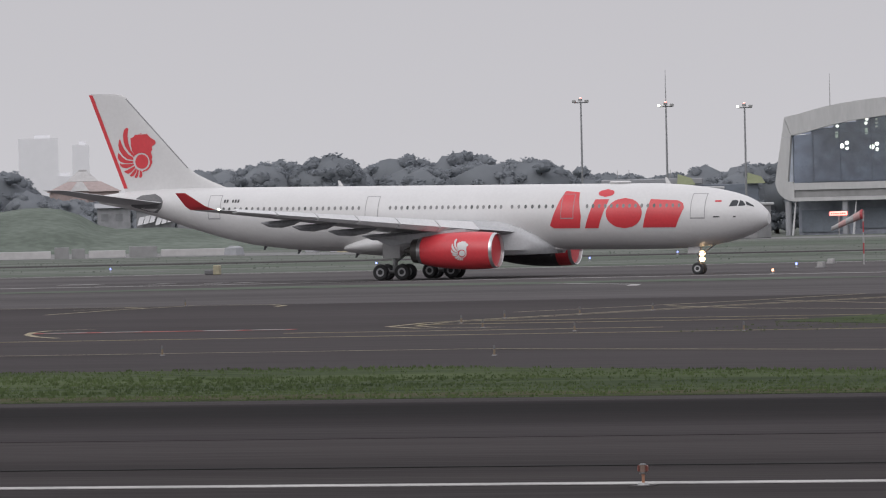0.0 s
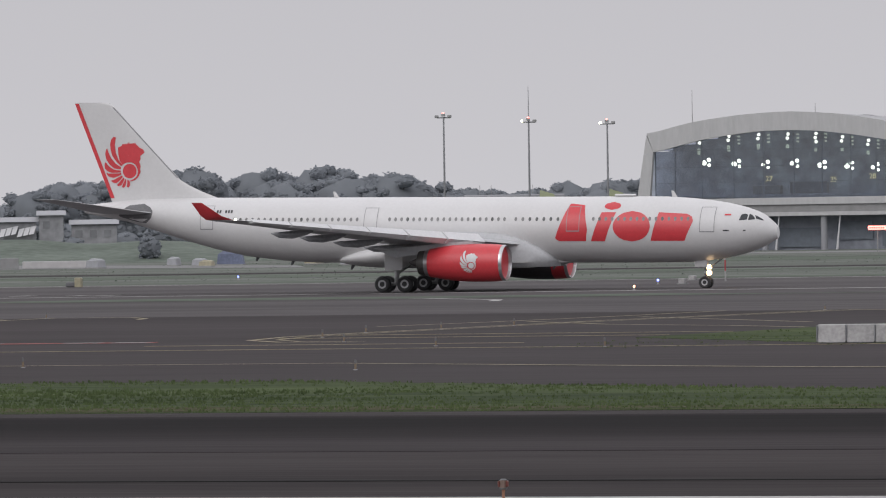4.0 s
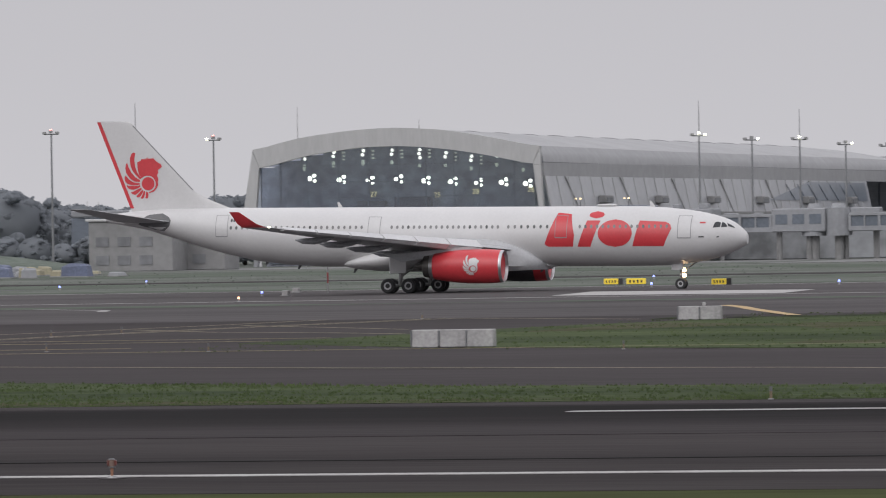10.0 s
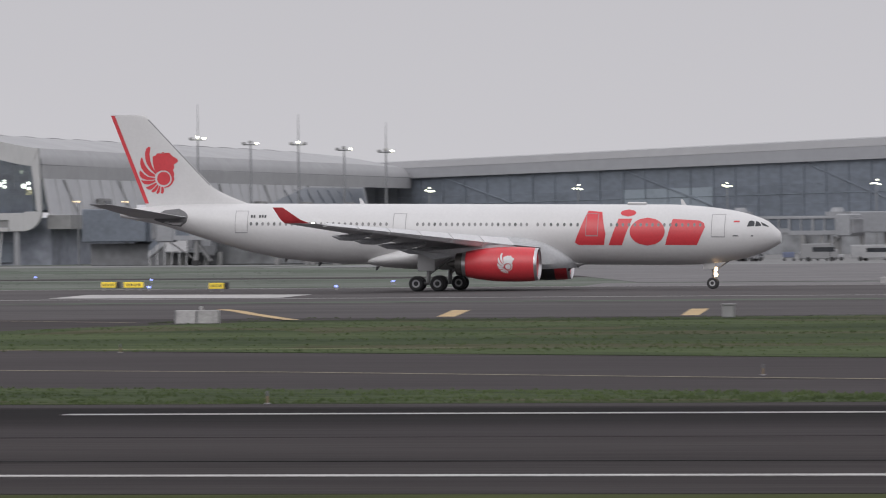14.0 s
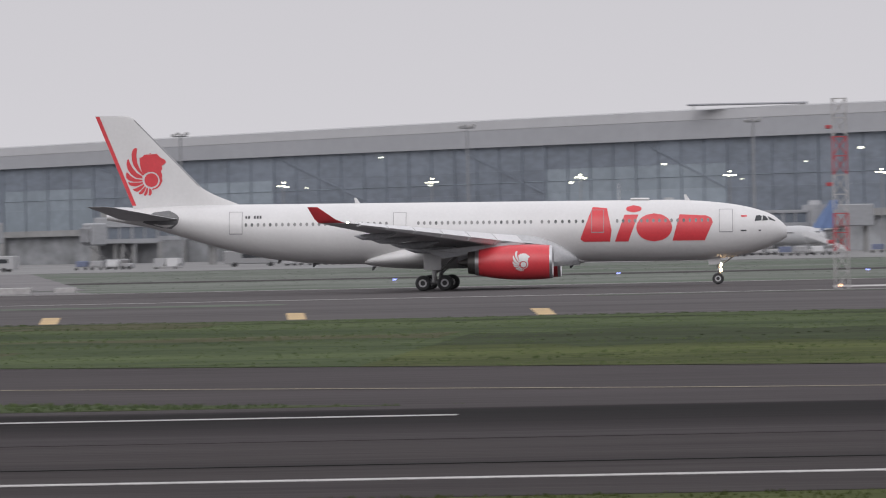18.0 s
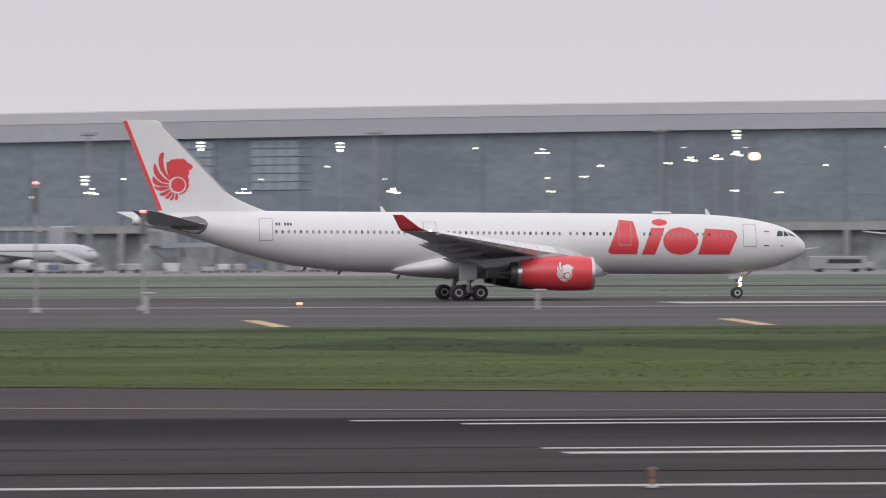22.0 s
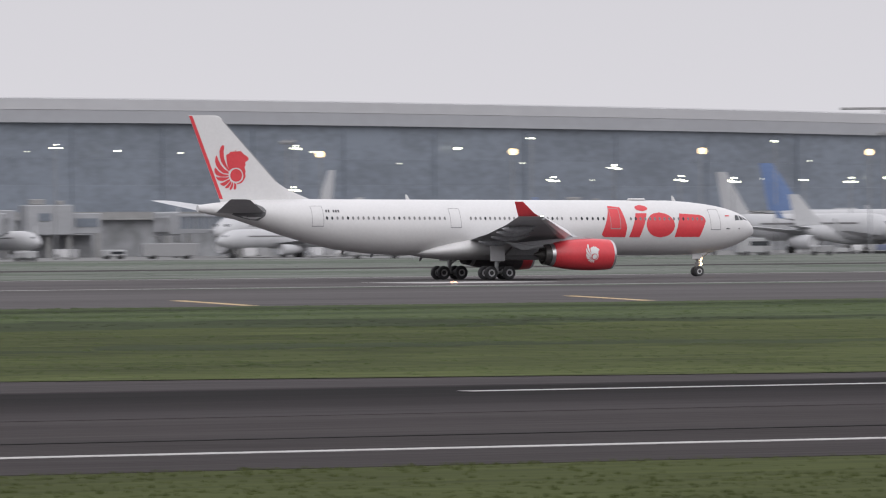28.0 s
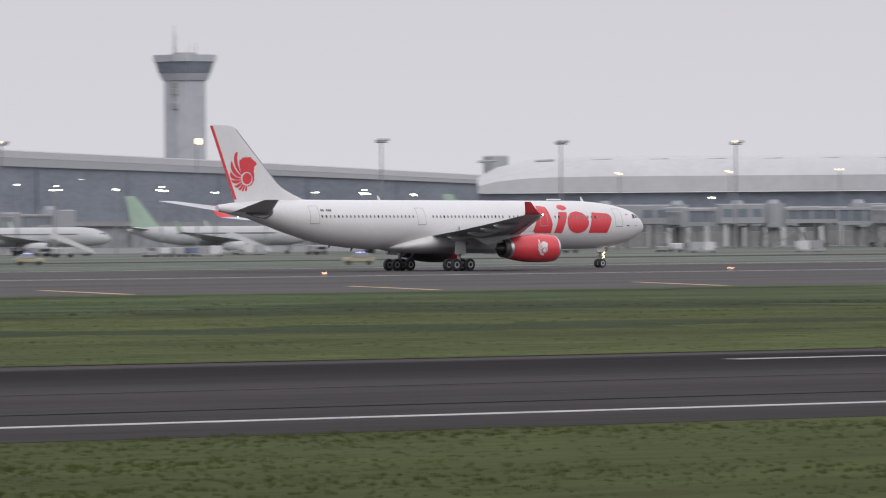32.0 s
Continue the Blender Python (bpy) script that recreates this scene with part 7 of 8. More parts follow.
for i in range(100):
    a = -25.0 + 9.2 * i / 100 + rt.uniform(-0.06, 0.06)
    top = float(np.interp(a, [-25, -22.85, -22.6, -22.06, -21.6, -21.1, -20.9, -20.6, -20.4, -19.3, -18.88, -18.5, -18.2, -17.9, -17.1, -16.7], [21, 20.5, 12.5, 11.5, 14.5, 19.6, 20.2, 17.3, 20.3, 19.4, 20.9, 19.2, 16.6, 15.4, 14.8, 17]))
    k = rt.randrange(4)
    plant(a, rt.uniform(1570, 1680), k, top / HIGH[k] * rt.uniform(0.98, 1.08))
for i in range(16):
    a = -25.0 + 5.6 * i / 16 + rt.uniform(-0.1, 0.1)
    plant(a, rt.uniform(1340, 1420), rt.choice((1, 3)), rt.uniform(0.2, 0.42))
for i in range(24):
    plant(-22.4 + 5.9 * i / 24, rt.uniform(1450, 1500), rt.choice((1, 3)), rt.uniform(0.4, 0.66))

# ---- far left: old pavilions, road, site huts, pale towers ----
# Distance haze is painted into the bank, tile, roof and tower colours.
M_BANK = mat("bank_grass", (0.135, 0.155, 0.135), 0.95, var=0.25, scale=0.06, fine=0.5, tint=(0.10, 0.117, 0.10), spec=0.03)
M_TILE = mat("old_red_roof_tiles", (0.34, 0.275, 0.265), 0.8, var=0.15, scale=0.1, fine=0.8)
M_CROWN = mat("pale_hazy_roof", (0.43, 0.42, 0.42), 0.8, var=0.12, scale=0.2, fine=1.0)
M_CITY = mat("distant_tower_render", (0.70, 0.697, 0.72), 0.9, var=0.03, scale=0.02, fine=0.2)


def tier(parent, cx, cy, w0, w1, z0, z1, material, label):
    bm = bmesh.new()
    loft(bm, [[(cx + sx * w, cy + sy * w, z) for sx, sy in ((-1, -1), (1, -1), (1, 1), (-1, 1))] for w, z in ((w0, z0), (w1, z1))])
    bmesh.ops.recalc_face_normals(bm, faces=bm.faces)
    return part("roof_tier", bm, material, parent, label)


pavilion = tagged(new("pavilion"), "old pavilion with a broad red-tiled roof and a pale tiered crown", "building")
pavilion.matrix_basis = pose(*at(-22.17, 1980), 0, 0, 0, 22)
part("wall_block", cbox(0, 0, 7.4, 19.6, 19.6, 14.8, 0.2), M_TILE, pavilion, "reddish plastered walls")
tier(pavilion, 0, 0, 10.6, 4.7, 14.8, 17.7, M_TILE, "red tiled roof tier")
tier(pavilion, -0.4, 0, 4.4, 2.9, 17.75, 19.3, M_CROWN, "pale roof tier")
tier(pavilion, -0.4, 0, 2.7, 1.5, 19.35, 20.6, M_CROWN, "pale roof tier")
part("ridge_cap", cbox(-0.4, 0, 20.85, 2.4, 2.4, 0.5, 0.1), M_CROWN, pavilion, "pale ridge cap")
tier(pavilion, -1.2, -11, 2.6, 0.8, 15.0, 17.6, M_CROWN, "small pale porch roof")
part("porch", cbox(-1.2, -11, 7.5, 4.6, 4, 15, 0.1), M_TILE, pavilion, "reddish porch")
bm = bmesh.new()
rows_ = []
for k in range(66):
    a = -27 + 9.75 * k / 65
    rise = float(np.interp(a, [-27, -22.25, -21.98, -21.7, -20.9, -18.6, -17.3], [9.3, 9.1, 5.4, 4.8, 4.2, 3.7, 0.05])) * (0.93 + 0.07 * math.sin(k * 0.9))
    rows_.append([bm.verts.new((*at(a, r), z)) for r, z in ((1335, 0.0), (1350, rise * 0.45), (1372, rise * 0.9), (1385, rise), (1410, rise * 0.95), (1450, 0.0))])
for p0, p1 in zip(rows_, rows_[1:]):
    for q in range(5):
        bm.faces.new((p0[q], p1[q], p1[q + 1], p0[q + 1]))
bmesh.ops.recalc_face_normals(bm, faces=bm.faces)
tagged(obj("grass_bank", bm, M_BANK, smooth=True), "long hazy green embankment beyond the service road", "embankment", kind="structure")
M_SHED = mat("weathered_shed_wall", (0.255, 0.258, 0.27), 0.85, var=0.3, scale=0.1, fine=0.6)
for a, w, h, pale in ((-21.92, 7.0, 8.9, 1), (-21.58, 8.0, 8.3, 2), (-21.3, 5.2, 9.6, 1), (-20.95, 9.5, 7.6, 1)):
    sh = tagged(new("site_shed"), "weathered grey shed with pale tarpaulins on a lean-to roof" if pale == 2 else "weathered grey-brown shed behind the embankment", "shed", "site sheds")
    sh.matrix_basis = pose(*at(a, 1462), 0, 0, 0, -a)
    part("wall", cbox(0, 3, h / 2, w, 6, h, 0.1), M_SHED, sh)
    bm = bmesh.new()
    loft(bm, [[(-w / 2 - 0.5, y, z) for y, z in ((-0.8, h), (3, h + 1.0), (6.8, h), (3, h + 0.75))], [(w / 2 + 0.5, y, z) for y, z in ((-0.8, h), (3, h + 1.0), (6.8, h), (3, h + 0.75))]])
    bmesh.ops.recalc_face_normals(bm, faces=bm.faces)
    part("roof", bm, M_FASCIA if pale else M_TILE, sh, "low pitched roof")
    for k in range(int(w / 3)):
        part("opening", cbox(-w / 2 + 1.6 + k * 3, -0.04, h - 2.0, 1.5, 0.1, 1.5), M_DARKWALL, sh, "dark opening")
    if pale == 2:
        for k in range(6):
            x0, z0 = -w / 2 + 0.2 + k * 1.25, h - 3.2 + 0.25 * (k % 3)
            bm = bmesh.new()
            loft(bm, [[(x0, -1.6, z0), (x0 + 1.0, -1.6, z0 + 0.2), (x0 + 1.0, -1.5, z0 + 0.3), (x0, -1.5, z0 + 0.1)], [(x0 + 0.5, -0.3, z0 + 1.6), (x0 + 1.6, -0.3, z0 + 1.8), (x0 + 1.6, -0.2, z0 + 1.9), (x0 + 0.5, -0.2, z0 + 1.7)]])
            bmesh.ops.recalc_face_normals(bm, faces=bm.faces)
            part("tarpaulin", bm, M_PANELW, sh, "pale tarpaulin")
sheet("perimeter_road", [(-640, 1190), (-449, 1067), (-404, 1054), (-352, 1010), (-376, 1074), (-593, 1330)], 0.03, M_CONC, "pale perimeter road between grass verges", category="road")
strip("service_road", -1500, -270, 1260, 1330, 0.03, M_CONC, "pale service road beyond the grass", category="road")
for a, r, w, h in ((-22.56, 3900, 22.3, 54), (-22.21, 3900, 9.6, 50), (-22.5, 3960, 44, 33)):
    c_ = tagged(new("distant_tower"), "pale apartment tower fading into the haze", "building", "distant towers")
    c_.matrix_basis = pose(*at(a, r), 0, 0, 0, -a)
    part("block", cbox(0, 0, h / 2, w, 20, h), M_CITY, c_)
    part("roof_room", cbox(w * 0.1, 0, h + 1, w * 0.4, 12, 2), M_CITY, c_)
low_wall = tagged(new("low_wall"), "low pale boundary wall in worn segments beside the grass", "wall")
low_wall.matrix_basis = pose(0, 0, 0)
for a0, a1, h in ((-23.3, -22.43, 1.3), (-22.4, -22.28, 1.9), (-22.26, -22.15, 1.6), (-22.12, -21.82, 1.25), (-21.79, -21.56, 1.8), (-21.53, -20.9, 1.2)):
    (x0, y0), (x1, y1) = at(a0, 1160), at(a1, 1160)
    seg = cbox(0, 0, h / 2, math.hypot(x1 - x0, y1 - y0), 0.5, h, 0.06)
    part("wall_segment", seg, M_CROWN if h < 1.4 else M_WALL, low_wall).matrix_basis = pose((x0 + x1) / 2, (y0 + y1) / 2, 0, 0, 0, -(a0 + a1) / 2)
# low dark building with two yellow-green roof caps beyond the masts
M_CAPS = mat("yellow_green_roof_sheet", (0.36, 0.39, 0.24), 0.6, var=0.1, scale=0.3, fine=2)
annex = tagged(new("annex"), "low dark grey building with two yellow-green roof caps", "building")
annex.matrix_basis = pose(*at(-17.25, 1515), 0, 0, 0, 17.25)
part("wall", cbox(-0.5, 0, 5.6, 34, 8, 11.2, 0.1), M_FACADE, annex, "dark glazed wall")
part("roof", cbox(-6.5, 0, 12.0, 22, 9, 1.4, 0.2), M_FASCIA, annex, "dark flat roof")
for x in (0.9, 16.0):
    bm = bmesh.new()
    loft(bm, [[(x - 2.0, y, 11.25), (x + 2.0, y, 11.25), (x + 1.1, y, 12.7), (x - 1.8, y, 13.6)] for y in (-5, 3)])
    bmesh.ops.recalc_face_normals(bm, faces=bm.faces)
    part("roof_cap", bm, M_CAPS, annex, "yellow-green roof cap")
for x in (-14, -11.5, -2.5):
    part("roof_rod", rod((x, 0, 12), (x, 0, 14.8), 0.08, 0.05, 5), M_STEEL, annex)
rh = random.Random(3)
for i in range(46):
    a = rh.gauss(-18.45, 0.35) if i < 34 else rh.uniform(-21.5, -17.0)
    tarp, yel = i % 9 == 3, i % 4 == 1
    hut = tagged(new("site_crate"), ("blue tarpaulin-covered heap on the grass" if tarp else "dull yellow crate on the grass" if yel else "weathered grey crate on the grass"), "crate", "site clutter")
    hut.matrix_basis = pose(*at(a, rh.uniform(1120, 1230)), 0, 0, 0, rh.uniform(-25, 25))
    w, h = (rh.uniform(3.5, 6), rh.uniform(1.8, 2.8)) if tarp else (rh.uniform(0.9, 2.8), rh.uniform(0.7, 1.8))
    bm = bmesh.new()
    loft(bm, [[(-w / 2, -1, 0), (w / 2, -1, 0), (w / 2, 1, 0), (-w / 2, 1, 0)], [(-w * 0.46, -0.9, h * 0.75), (w * 0.42, -0.9, h * 0.8), (w * 0.42, 0.9, h * 0.8), (-w * 0.46, 0.9, h * 0.75)], [(-w * rh.uniform(0.1, 0.4), -0.6, h), (w * rh.uniform(0.1, 0.4), -0.6, h * 0.95), (w * 0.3, 0.6, h * 0.95), (-w * 0.3, 0.6, h)]])
    part("body", bm, M_BLUE if tarp else M_TYPEY if yel else M_BRIDGE, hut)
    part("base", cbox(0, 0, 0.1, w * 1.05, 2.2, 0.2, 0.03), M_WALL, hut)
# small dish aerial lying at the runway side
ms = tagged(new("marker_light_box"), "yellow fixture beside the far runway", "fixture")
ms.matrix_basis = pose(-252, 655, G)
part("box", cbox(0, 0, 0.5, 0.7, 0.6, 1.0, 0.08), M_TYPEY, ms)
part("hood", cbox(-0.8, 0, 0.3, 1.0, 0.5, 0.5, 0.1), M_DARKGREY, ms)

# ---- airfield furniture ----
M_STRIPER = mat("red_marker_paint", (0.36, 0.05, 0.058), 0.6, var=0.15, scale=1, fine=6)
M_BARRIER = mat("white_barrier_concrete", (0.345, 0.338, 0.336), 0.7, var=0.25, scale=0.8, fine=6, piece=0.15)
for bx, by, n, w, h, lb in ((-88.75, 329, 3, 1.36, 0.88, "row of white concrete barrier blocks on the grass edge"), (-96.55, 422, 2, 1.34, 0.86, "pair of white barrier blocks on the grass")):
    t_ = tagged(new("barrier_row"), lb, "barrier", "white barriers")
    t_.matrix_basis = pose(bx, by, 0.044)
    for k in range(n):
        bm = bmesh.new()
        prof = [(-0.35, 0), (0.35, 0), (0.28, h), (-0.28, h)]
        x0 = k * (w + 0.03) + (0.02 if k else 0)
        loft(bm, [[(x0, y, z) for y, z in prof], [(x0 + w, y, z) for y, z in prof]])
        bmesh.ops.recalc_face_normals(bm, faces=bm.faces)
        bmesh.ops.bevel(bm, geom=list(bm.edges), offset=0.04, segments=1, affect="EDGES")
        part("block", bm, M_BARRIER, t_)
        part("joint_rib", cbox(x0 - 0.02, -0.33, h * 0.52, 0.05, 0.1, h * 0.86), M_DARKWALL, t_, "dark joint post")
        part("foot", cbox(x0 + w * 0.5, -0.3, 0.03, 0.22, 0.2, 0.08, 0.02), M_WALL, t_, "small foot")
    if n == 2:
        part("knob", cbox(w * 1.2, 0, h + 0.12, 0.2, 0.2, 0.24, 0.04), M_BARRIER, t_)
sb = tagged(new("striped_cabin"), "red and white striped equipment cabin beside the taxiway", "cabin")
sb.matrix_basis = pose(6.6, 517, G)
for k in range(5):
    part("stripe_panel", cbox(0.45 + k * 0.89, 0, 1.02, 0.885, 2.0, 2.0, 0.02), M_STRIPER if k % 2 == 0 else M_BARRIER, sb, "red panel" if k % 2 == 0 else "white panel")
part("roof", cbox(2.23, 0, 2.08, 4.7, 2.2, 0.14, 0.03), M_FASCIA, sb, "thin grey roof")


def lattice(x, y, h, w, label, striped=True):
    t_ = tagged(new("antenna_mast"), label, "mast")
    t_.matrix_basis = pose(x, y, G)
    n = max(3, int(h / 1.5))
    for k in range(n):
        z0, z1 = h * k / n, h * (k + 1) / n
        m_ = (M_STRIPER if (k // 2) % 2 else M_BARRIER) if striped else M_STEEL
        bm = bmesh.new()
        c = [bm.verts.new((a_ * w / 2, b_ * w / 2, z_)) for z_ in (z1 - 0.08, z1) for a_, b_ in ((-1.06, -1.06), (1.06, -1.06), (1.06, 1.06), (-1.06, 1.06), (-0.92, -0.92), (0.92, -0.92), (0.92, 0.92), (-0.92, 0.92))]
        for q in range(4):
            r = (q + 1) % 4
            for ring in ((q, r, 8 + r, 8 + q), (4 + r, 4 + q, 12 + q, 12 + r), (8 + q, 8 + r, 12 + r, 12 + q), (r, q, 4 + q, 4 + r)):
                bm.faces.new([c[e] for e in ring])
        sec = part("section", bm, m_, t_, "red lattice section" if m_ is M_STRIPER else "pale lattice section")
        for sx in (-1, 1):
            for sy in (-1, 1):
                part("leg", rod((sx * w / 2, sy * w / 2, z0), (sx * w / 2, sy * w / 2, z1), 0.07, None, 5), m_, sec)
        for sx, sy in ((-1, -1), (1, -1), (-1, 1)):
            part("brace", rod((sx * w / 2, sy * w / 2, z0), (-sx * w / 2, sy * w / 2, z1), 0.045, None, 4), m_, sec)
    for z in (0.25 * h, 0.55 * h, 0.85 * h):
        part("aerial", cbox(-w * 0.8, -0.2, z, 0.5, 0.5, 0.3, 0.05), M_STRIPER if striped else M_STEEL, t_, "side aerial")
    return t_


lattice(0.15, 556, 15.4, 1.1, "tall red and white lattice antenna mast")
for x, y, h, lb in ((33.0, 519, 9.7, "slim dark mast with a red obstruction light"), (42.2, 533, 7.6, "slim mast with a red obstruction light")):
    t_ = tagged(new("signal_mast"), lb, "mast", "signal masts")
    t_.matrix_basis = pose(x, y, G)
    part("pole", rod((0, 0, 0), (0, 0, h), 0.13, 0.08, 7), M_STEEL, t_)
    part("sleeve", rod((0, 0, h * 0.78), (0, 0, h * 0.97), 0.26, None, 8), M_DARKGREY, t_, "dark sleeve")
    part("beacon", cbox(0, 0, h + 0.1, 0.28, 0.25, 0.2, 0.05), M_LAMPR, t_, "red obstruction light")
    part("foot", cbox(0, 0, 0.2, 0.7, 0.7, 0.4, 0.05), M_BARRIER, t_, "pale foot")
    part("side_box", cbox(0.3, 0, h * 0.65, 0.35, 0.3, 0.5, 0.04), M_BARRIER, t_)
for x, y in ((19.6, 508), (40.7, 511), (73, 533)):
    t_ = tagged(new("sensor_post"), "short pale post with a flat white cap", "post", "sensor posts")
    t_.matrix_basis = pose(x, y, G)
    part("post", rod((0, 0, 0), (0, 0, 1.45), 0.15, None, 8), M_BARRIER, t_)
    part("cap", cbox(0.15, 0, 1.53, 0.95, 0.4, 0.16, 0.04), M_BARRIER, t_, "flat white cap")
t_ = tagged(new("equipment_box"), "small grey equipment box on the grass", "box")
t_.matrix_basis = pose(-63.8, 437, 0.044)
part("cabinet", cbox(0, 0, 0.42, 0.75, 0.6, 0.8, 0.05), M_WALL, t_)
part("lid", cbox(0, 0, 0.86, 0.85, 0.7, 0.1, 0.02), M_WALL, t_)
for x, y, w, h in ((-82.5, 668, 3.9, 0.75), (-77.6, 680, 2.0, 0.6), (-176, 607, 0.55, 0.55), (-186, 645, 0.6, 0.5)):
    t_ = tagged(new("white_block"), "low white concrete block beside the runway", "block", "white blocks")
    t_.matrix_basis = pose(x, y, G)
    part("body", cbox(w / 2, 0, h / 2, w, 0.8, h, 0.06), M_BARRIER, t_)
    part("base", cbox(w / 2, 0, 0.06, w + 0.2, 1.0, 0.12), M_WALL, t_)
for x0, x1, y, dk in ((-156.1, -154.7, 650, 1), (-153.4, -151.5, 648, 0), (-140.3, -138.9, 627, 1)):
    t_ = tagged(new("taxiway_sign"), "low yellow taxiway sign with dark unreadable marks", "sign", "taxiway signs")
    t_.matrix_basis = pose(x0, y, G)
    w = x1 - x0
    part("face", cbox(w / 2, 0, 0.6, w, 0.25, 0.55, 0.04), M_YELLOW, t_, "yellow face")
    if dk:
        part("dark_end", cbox(w + 0.25, 0, 0.6, 0.45, 0.25, 0.62, 0.04), M_LEGEND, t_, "dark end panel")
    for k in range(4):
        part("mark", cbox(w * (0.2 + 0.2 * k), -0.14, 0.6, w * 0.09, 0.02, 0.26), M_LEGEND, t_, "dark mark")
    for u in (0.15, 0.85):
        part("leg", rod((w * u, 0, 0), (w * u, 0, 0.32), 0.05, None, 6), M_STEEL, t_)
# windsock
M_SOCK = mat("faded_red_cloth", (0.42, 0.27, 0.26), 0.9, var=0.2)
ws = tagged(new("windsock"), "faded red and white windsock on a striped pole", "windsock")
ws.matrix_basis = pose(-178.8, 632, G)
for k in range(5):
    part("pole_section", rod((0, 0, k), (0, 0, k + 1.0), 0.075, 0.07, 8), M_STRIPER if k % 2 else M_BARRIER, ws)
for k in range(4):
    f0, f1 = k / 4, (k + 1) / 4
    bm = bmesh.new()
    c = lambda f: [(-0.15 - 2.9 * f, 0.42 * (1 - 0.5 * f) * math.cos(q), 4.65 - 1.3 * f + 0.42 * (1 - 0.5 * f) * math.sin(q)) for q in [2 * math.pi * i / 12 for i in range(12)]]
    loft(bm, [c(f0), c(f1)], cap=False)
    part("sleeve", bm, M_BARRIER if k % 2 else M_SOCK, ws, "faded cloth ring", True)
part("hoop", rod((0, 0, 4.65), (-0.2, 0, 4.65), 0.45, None, 12), M_STRIPER, ws)


def guide_light(name, label, cat, group, glowmat, h=0.35, r=0.07, stripes=()):
    t_ = tagged(new(name), label, cat, group)
    part("base", rod((0, 0, 0), (0, 0, 0.04), r * 2.2, None, 10), M_STEEL, t_)
    if stripes:
        for k in range(3):
            part("band", rod((0, 0, 0.04 + h * k / 3), (0, 0, 0.04 + h * (k + 1) / 3), r, None, 8), stripes[k], t_)
    else:
        part("stem", rod((0, 0, 0.04), (0, 0, h), r * 0.7, None, 8), M_BARRIER, t_)
    part("lens", rod((0, 0, h), (0, 0, h + 2.2 * r), r * 1.1, r * 0.8, 8), glowmat, t_, "small lens")
    return t_


M_STRIPEO = mat("orange_band_paint", (0.35, 0.17, 0.10), 0.6, var=0.15)
M_HEAD = mat("rusty_glass_head", (0.19, 0.13, 0.105), 0.3, var=0.2)
M_LENSR = mat("rust_red_lens", (0.16, 0.05, 0.04), 0.3, var=0.2)
M_POST = mat("faded_yellow_post", (0.19, 0.14, 0.09), 0.6, var=0.2)
# runway edge lights: a boxy lamp head on a short stem
el_ = tagged(new("edge_light"), "short runway edge light with a pale and rust-red head", "runway light", "near runway lights")
part("base", rod((0, 0, 0), (0, 0, 0.05), 0.13, 0.10, 10), M_STEEL, el_)
part("stem", rod((0, 0, 0.05), (0, 0, 0.24), 0.03, 0.035, 8), M_STRIPEO, el_, "orange stem")
part("collar", rod((0, 0, 0.23), (0, 0, 0.27), 0.07, 0.09, 10), M_STEEL, el_)
part("head", rod((0, 0, 0.27), (0, 0, 0.42), 0.075, 0.07, 10), M_HEAD, el_, "pale rusty glass head")
for sx in (-1, 1):
    part("side_lens", cbox(sx * 0.085, 0, 0.345, 0.05, 0.11, 0.14, 0.02), M_LENSR, el_, "dark rust-red side lens")
part("cap", rod((0, 0, 0.42), (0, 0, 0.45), 0.085, 0.05, 10), M_DARKGREY, el_, "dark cap")
for i, (x, y) in enumerate(((-48, 151.2), (23.2, 150.8), (92.9, 150.2), (-119, 151.5))):
    m = pose(x, y, 0.056)
    if i == 0:
        el_.matrix_basis = m
    else:
        copy_thing(el_, m)
    tagged(strip("light_pad", x - 0.22, x + 0.22, y - 0.35, y + 0.35, 0.055, M_FARASPH, "small pale pad under a runway light", category="marking"))
tl_ = guide_light("taxi_marker", "thin yellow taxiway edge marker with a dark top", "taxiway light", "taxiway markers", M_DARKGREY, 0.33, 0.045, (M_POST, M_POST, M_DARKGREY))
for i, (x, y) in enumerate(((-123.7, 358.4), (-117.4, 343.5), (-126, 372.3), (-108, 329.7), (-124.8, 381.9), (-123.7, 392), (-97.8, 324), (-119.4, 445), (-112.9, 288.2), (-94.5, 278.1), (-174, 447), (-192, 446), (-203, 445), (-75, 316), (-46.8, 217.6), (-36.5, 258.9))):
    m = pose(x, y, 0.055)
    if i == 0:
        tl_.matrix_basis = m
    else:
        copy_thing(tl_, m)
am_ = guide_light("runway_light", "glowing amber light on the far runway edge", "runway light", "far runway lights", M_LAMPA, 0.22, 0.09)
for i, x in enumerate([-236, -166, 0, 57, 111, 165, 220, 276, 329, 385, 441, 497]):
    m = pose(x, 559, G + 0.016)
    if i == 0:
        am_.matrix_basis = m
    else:
        copy_thing(am_, m)
bl_ = guide_light("taxi_light", "glowing blue taxiway edge light", "taxiway light", "blue taxiway lights", M_LAMPB, 0.3, 0.09)
for i, (x, y) in enumerate(((-301, 748), (-256, 787), (-271, 870), (-178.6, 609), (-278, 774), (-222, 887), (-190, 817), (-131.5, 643), (-150, 644), (-145, 740), (-51, 790), (-26.4, 822), (3.2, 797), (439, 676), (452, 682), (456, 669))):
    z = G if y < 705 else max(0.0, G * (765 - y) / 60)
    m = pose(x, y, z)
    if i == 0:
        bl_.matrix_basis = m
    else:
        copy_thing(bl_, m)
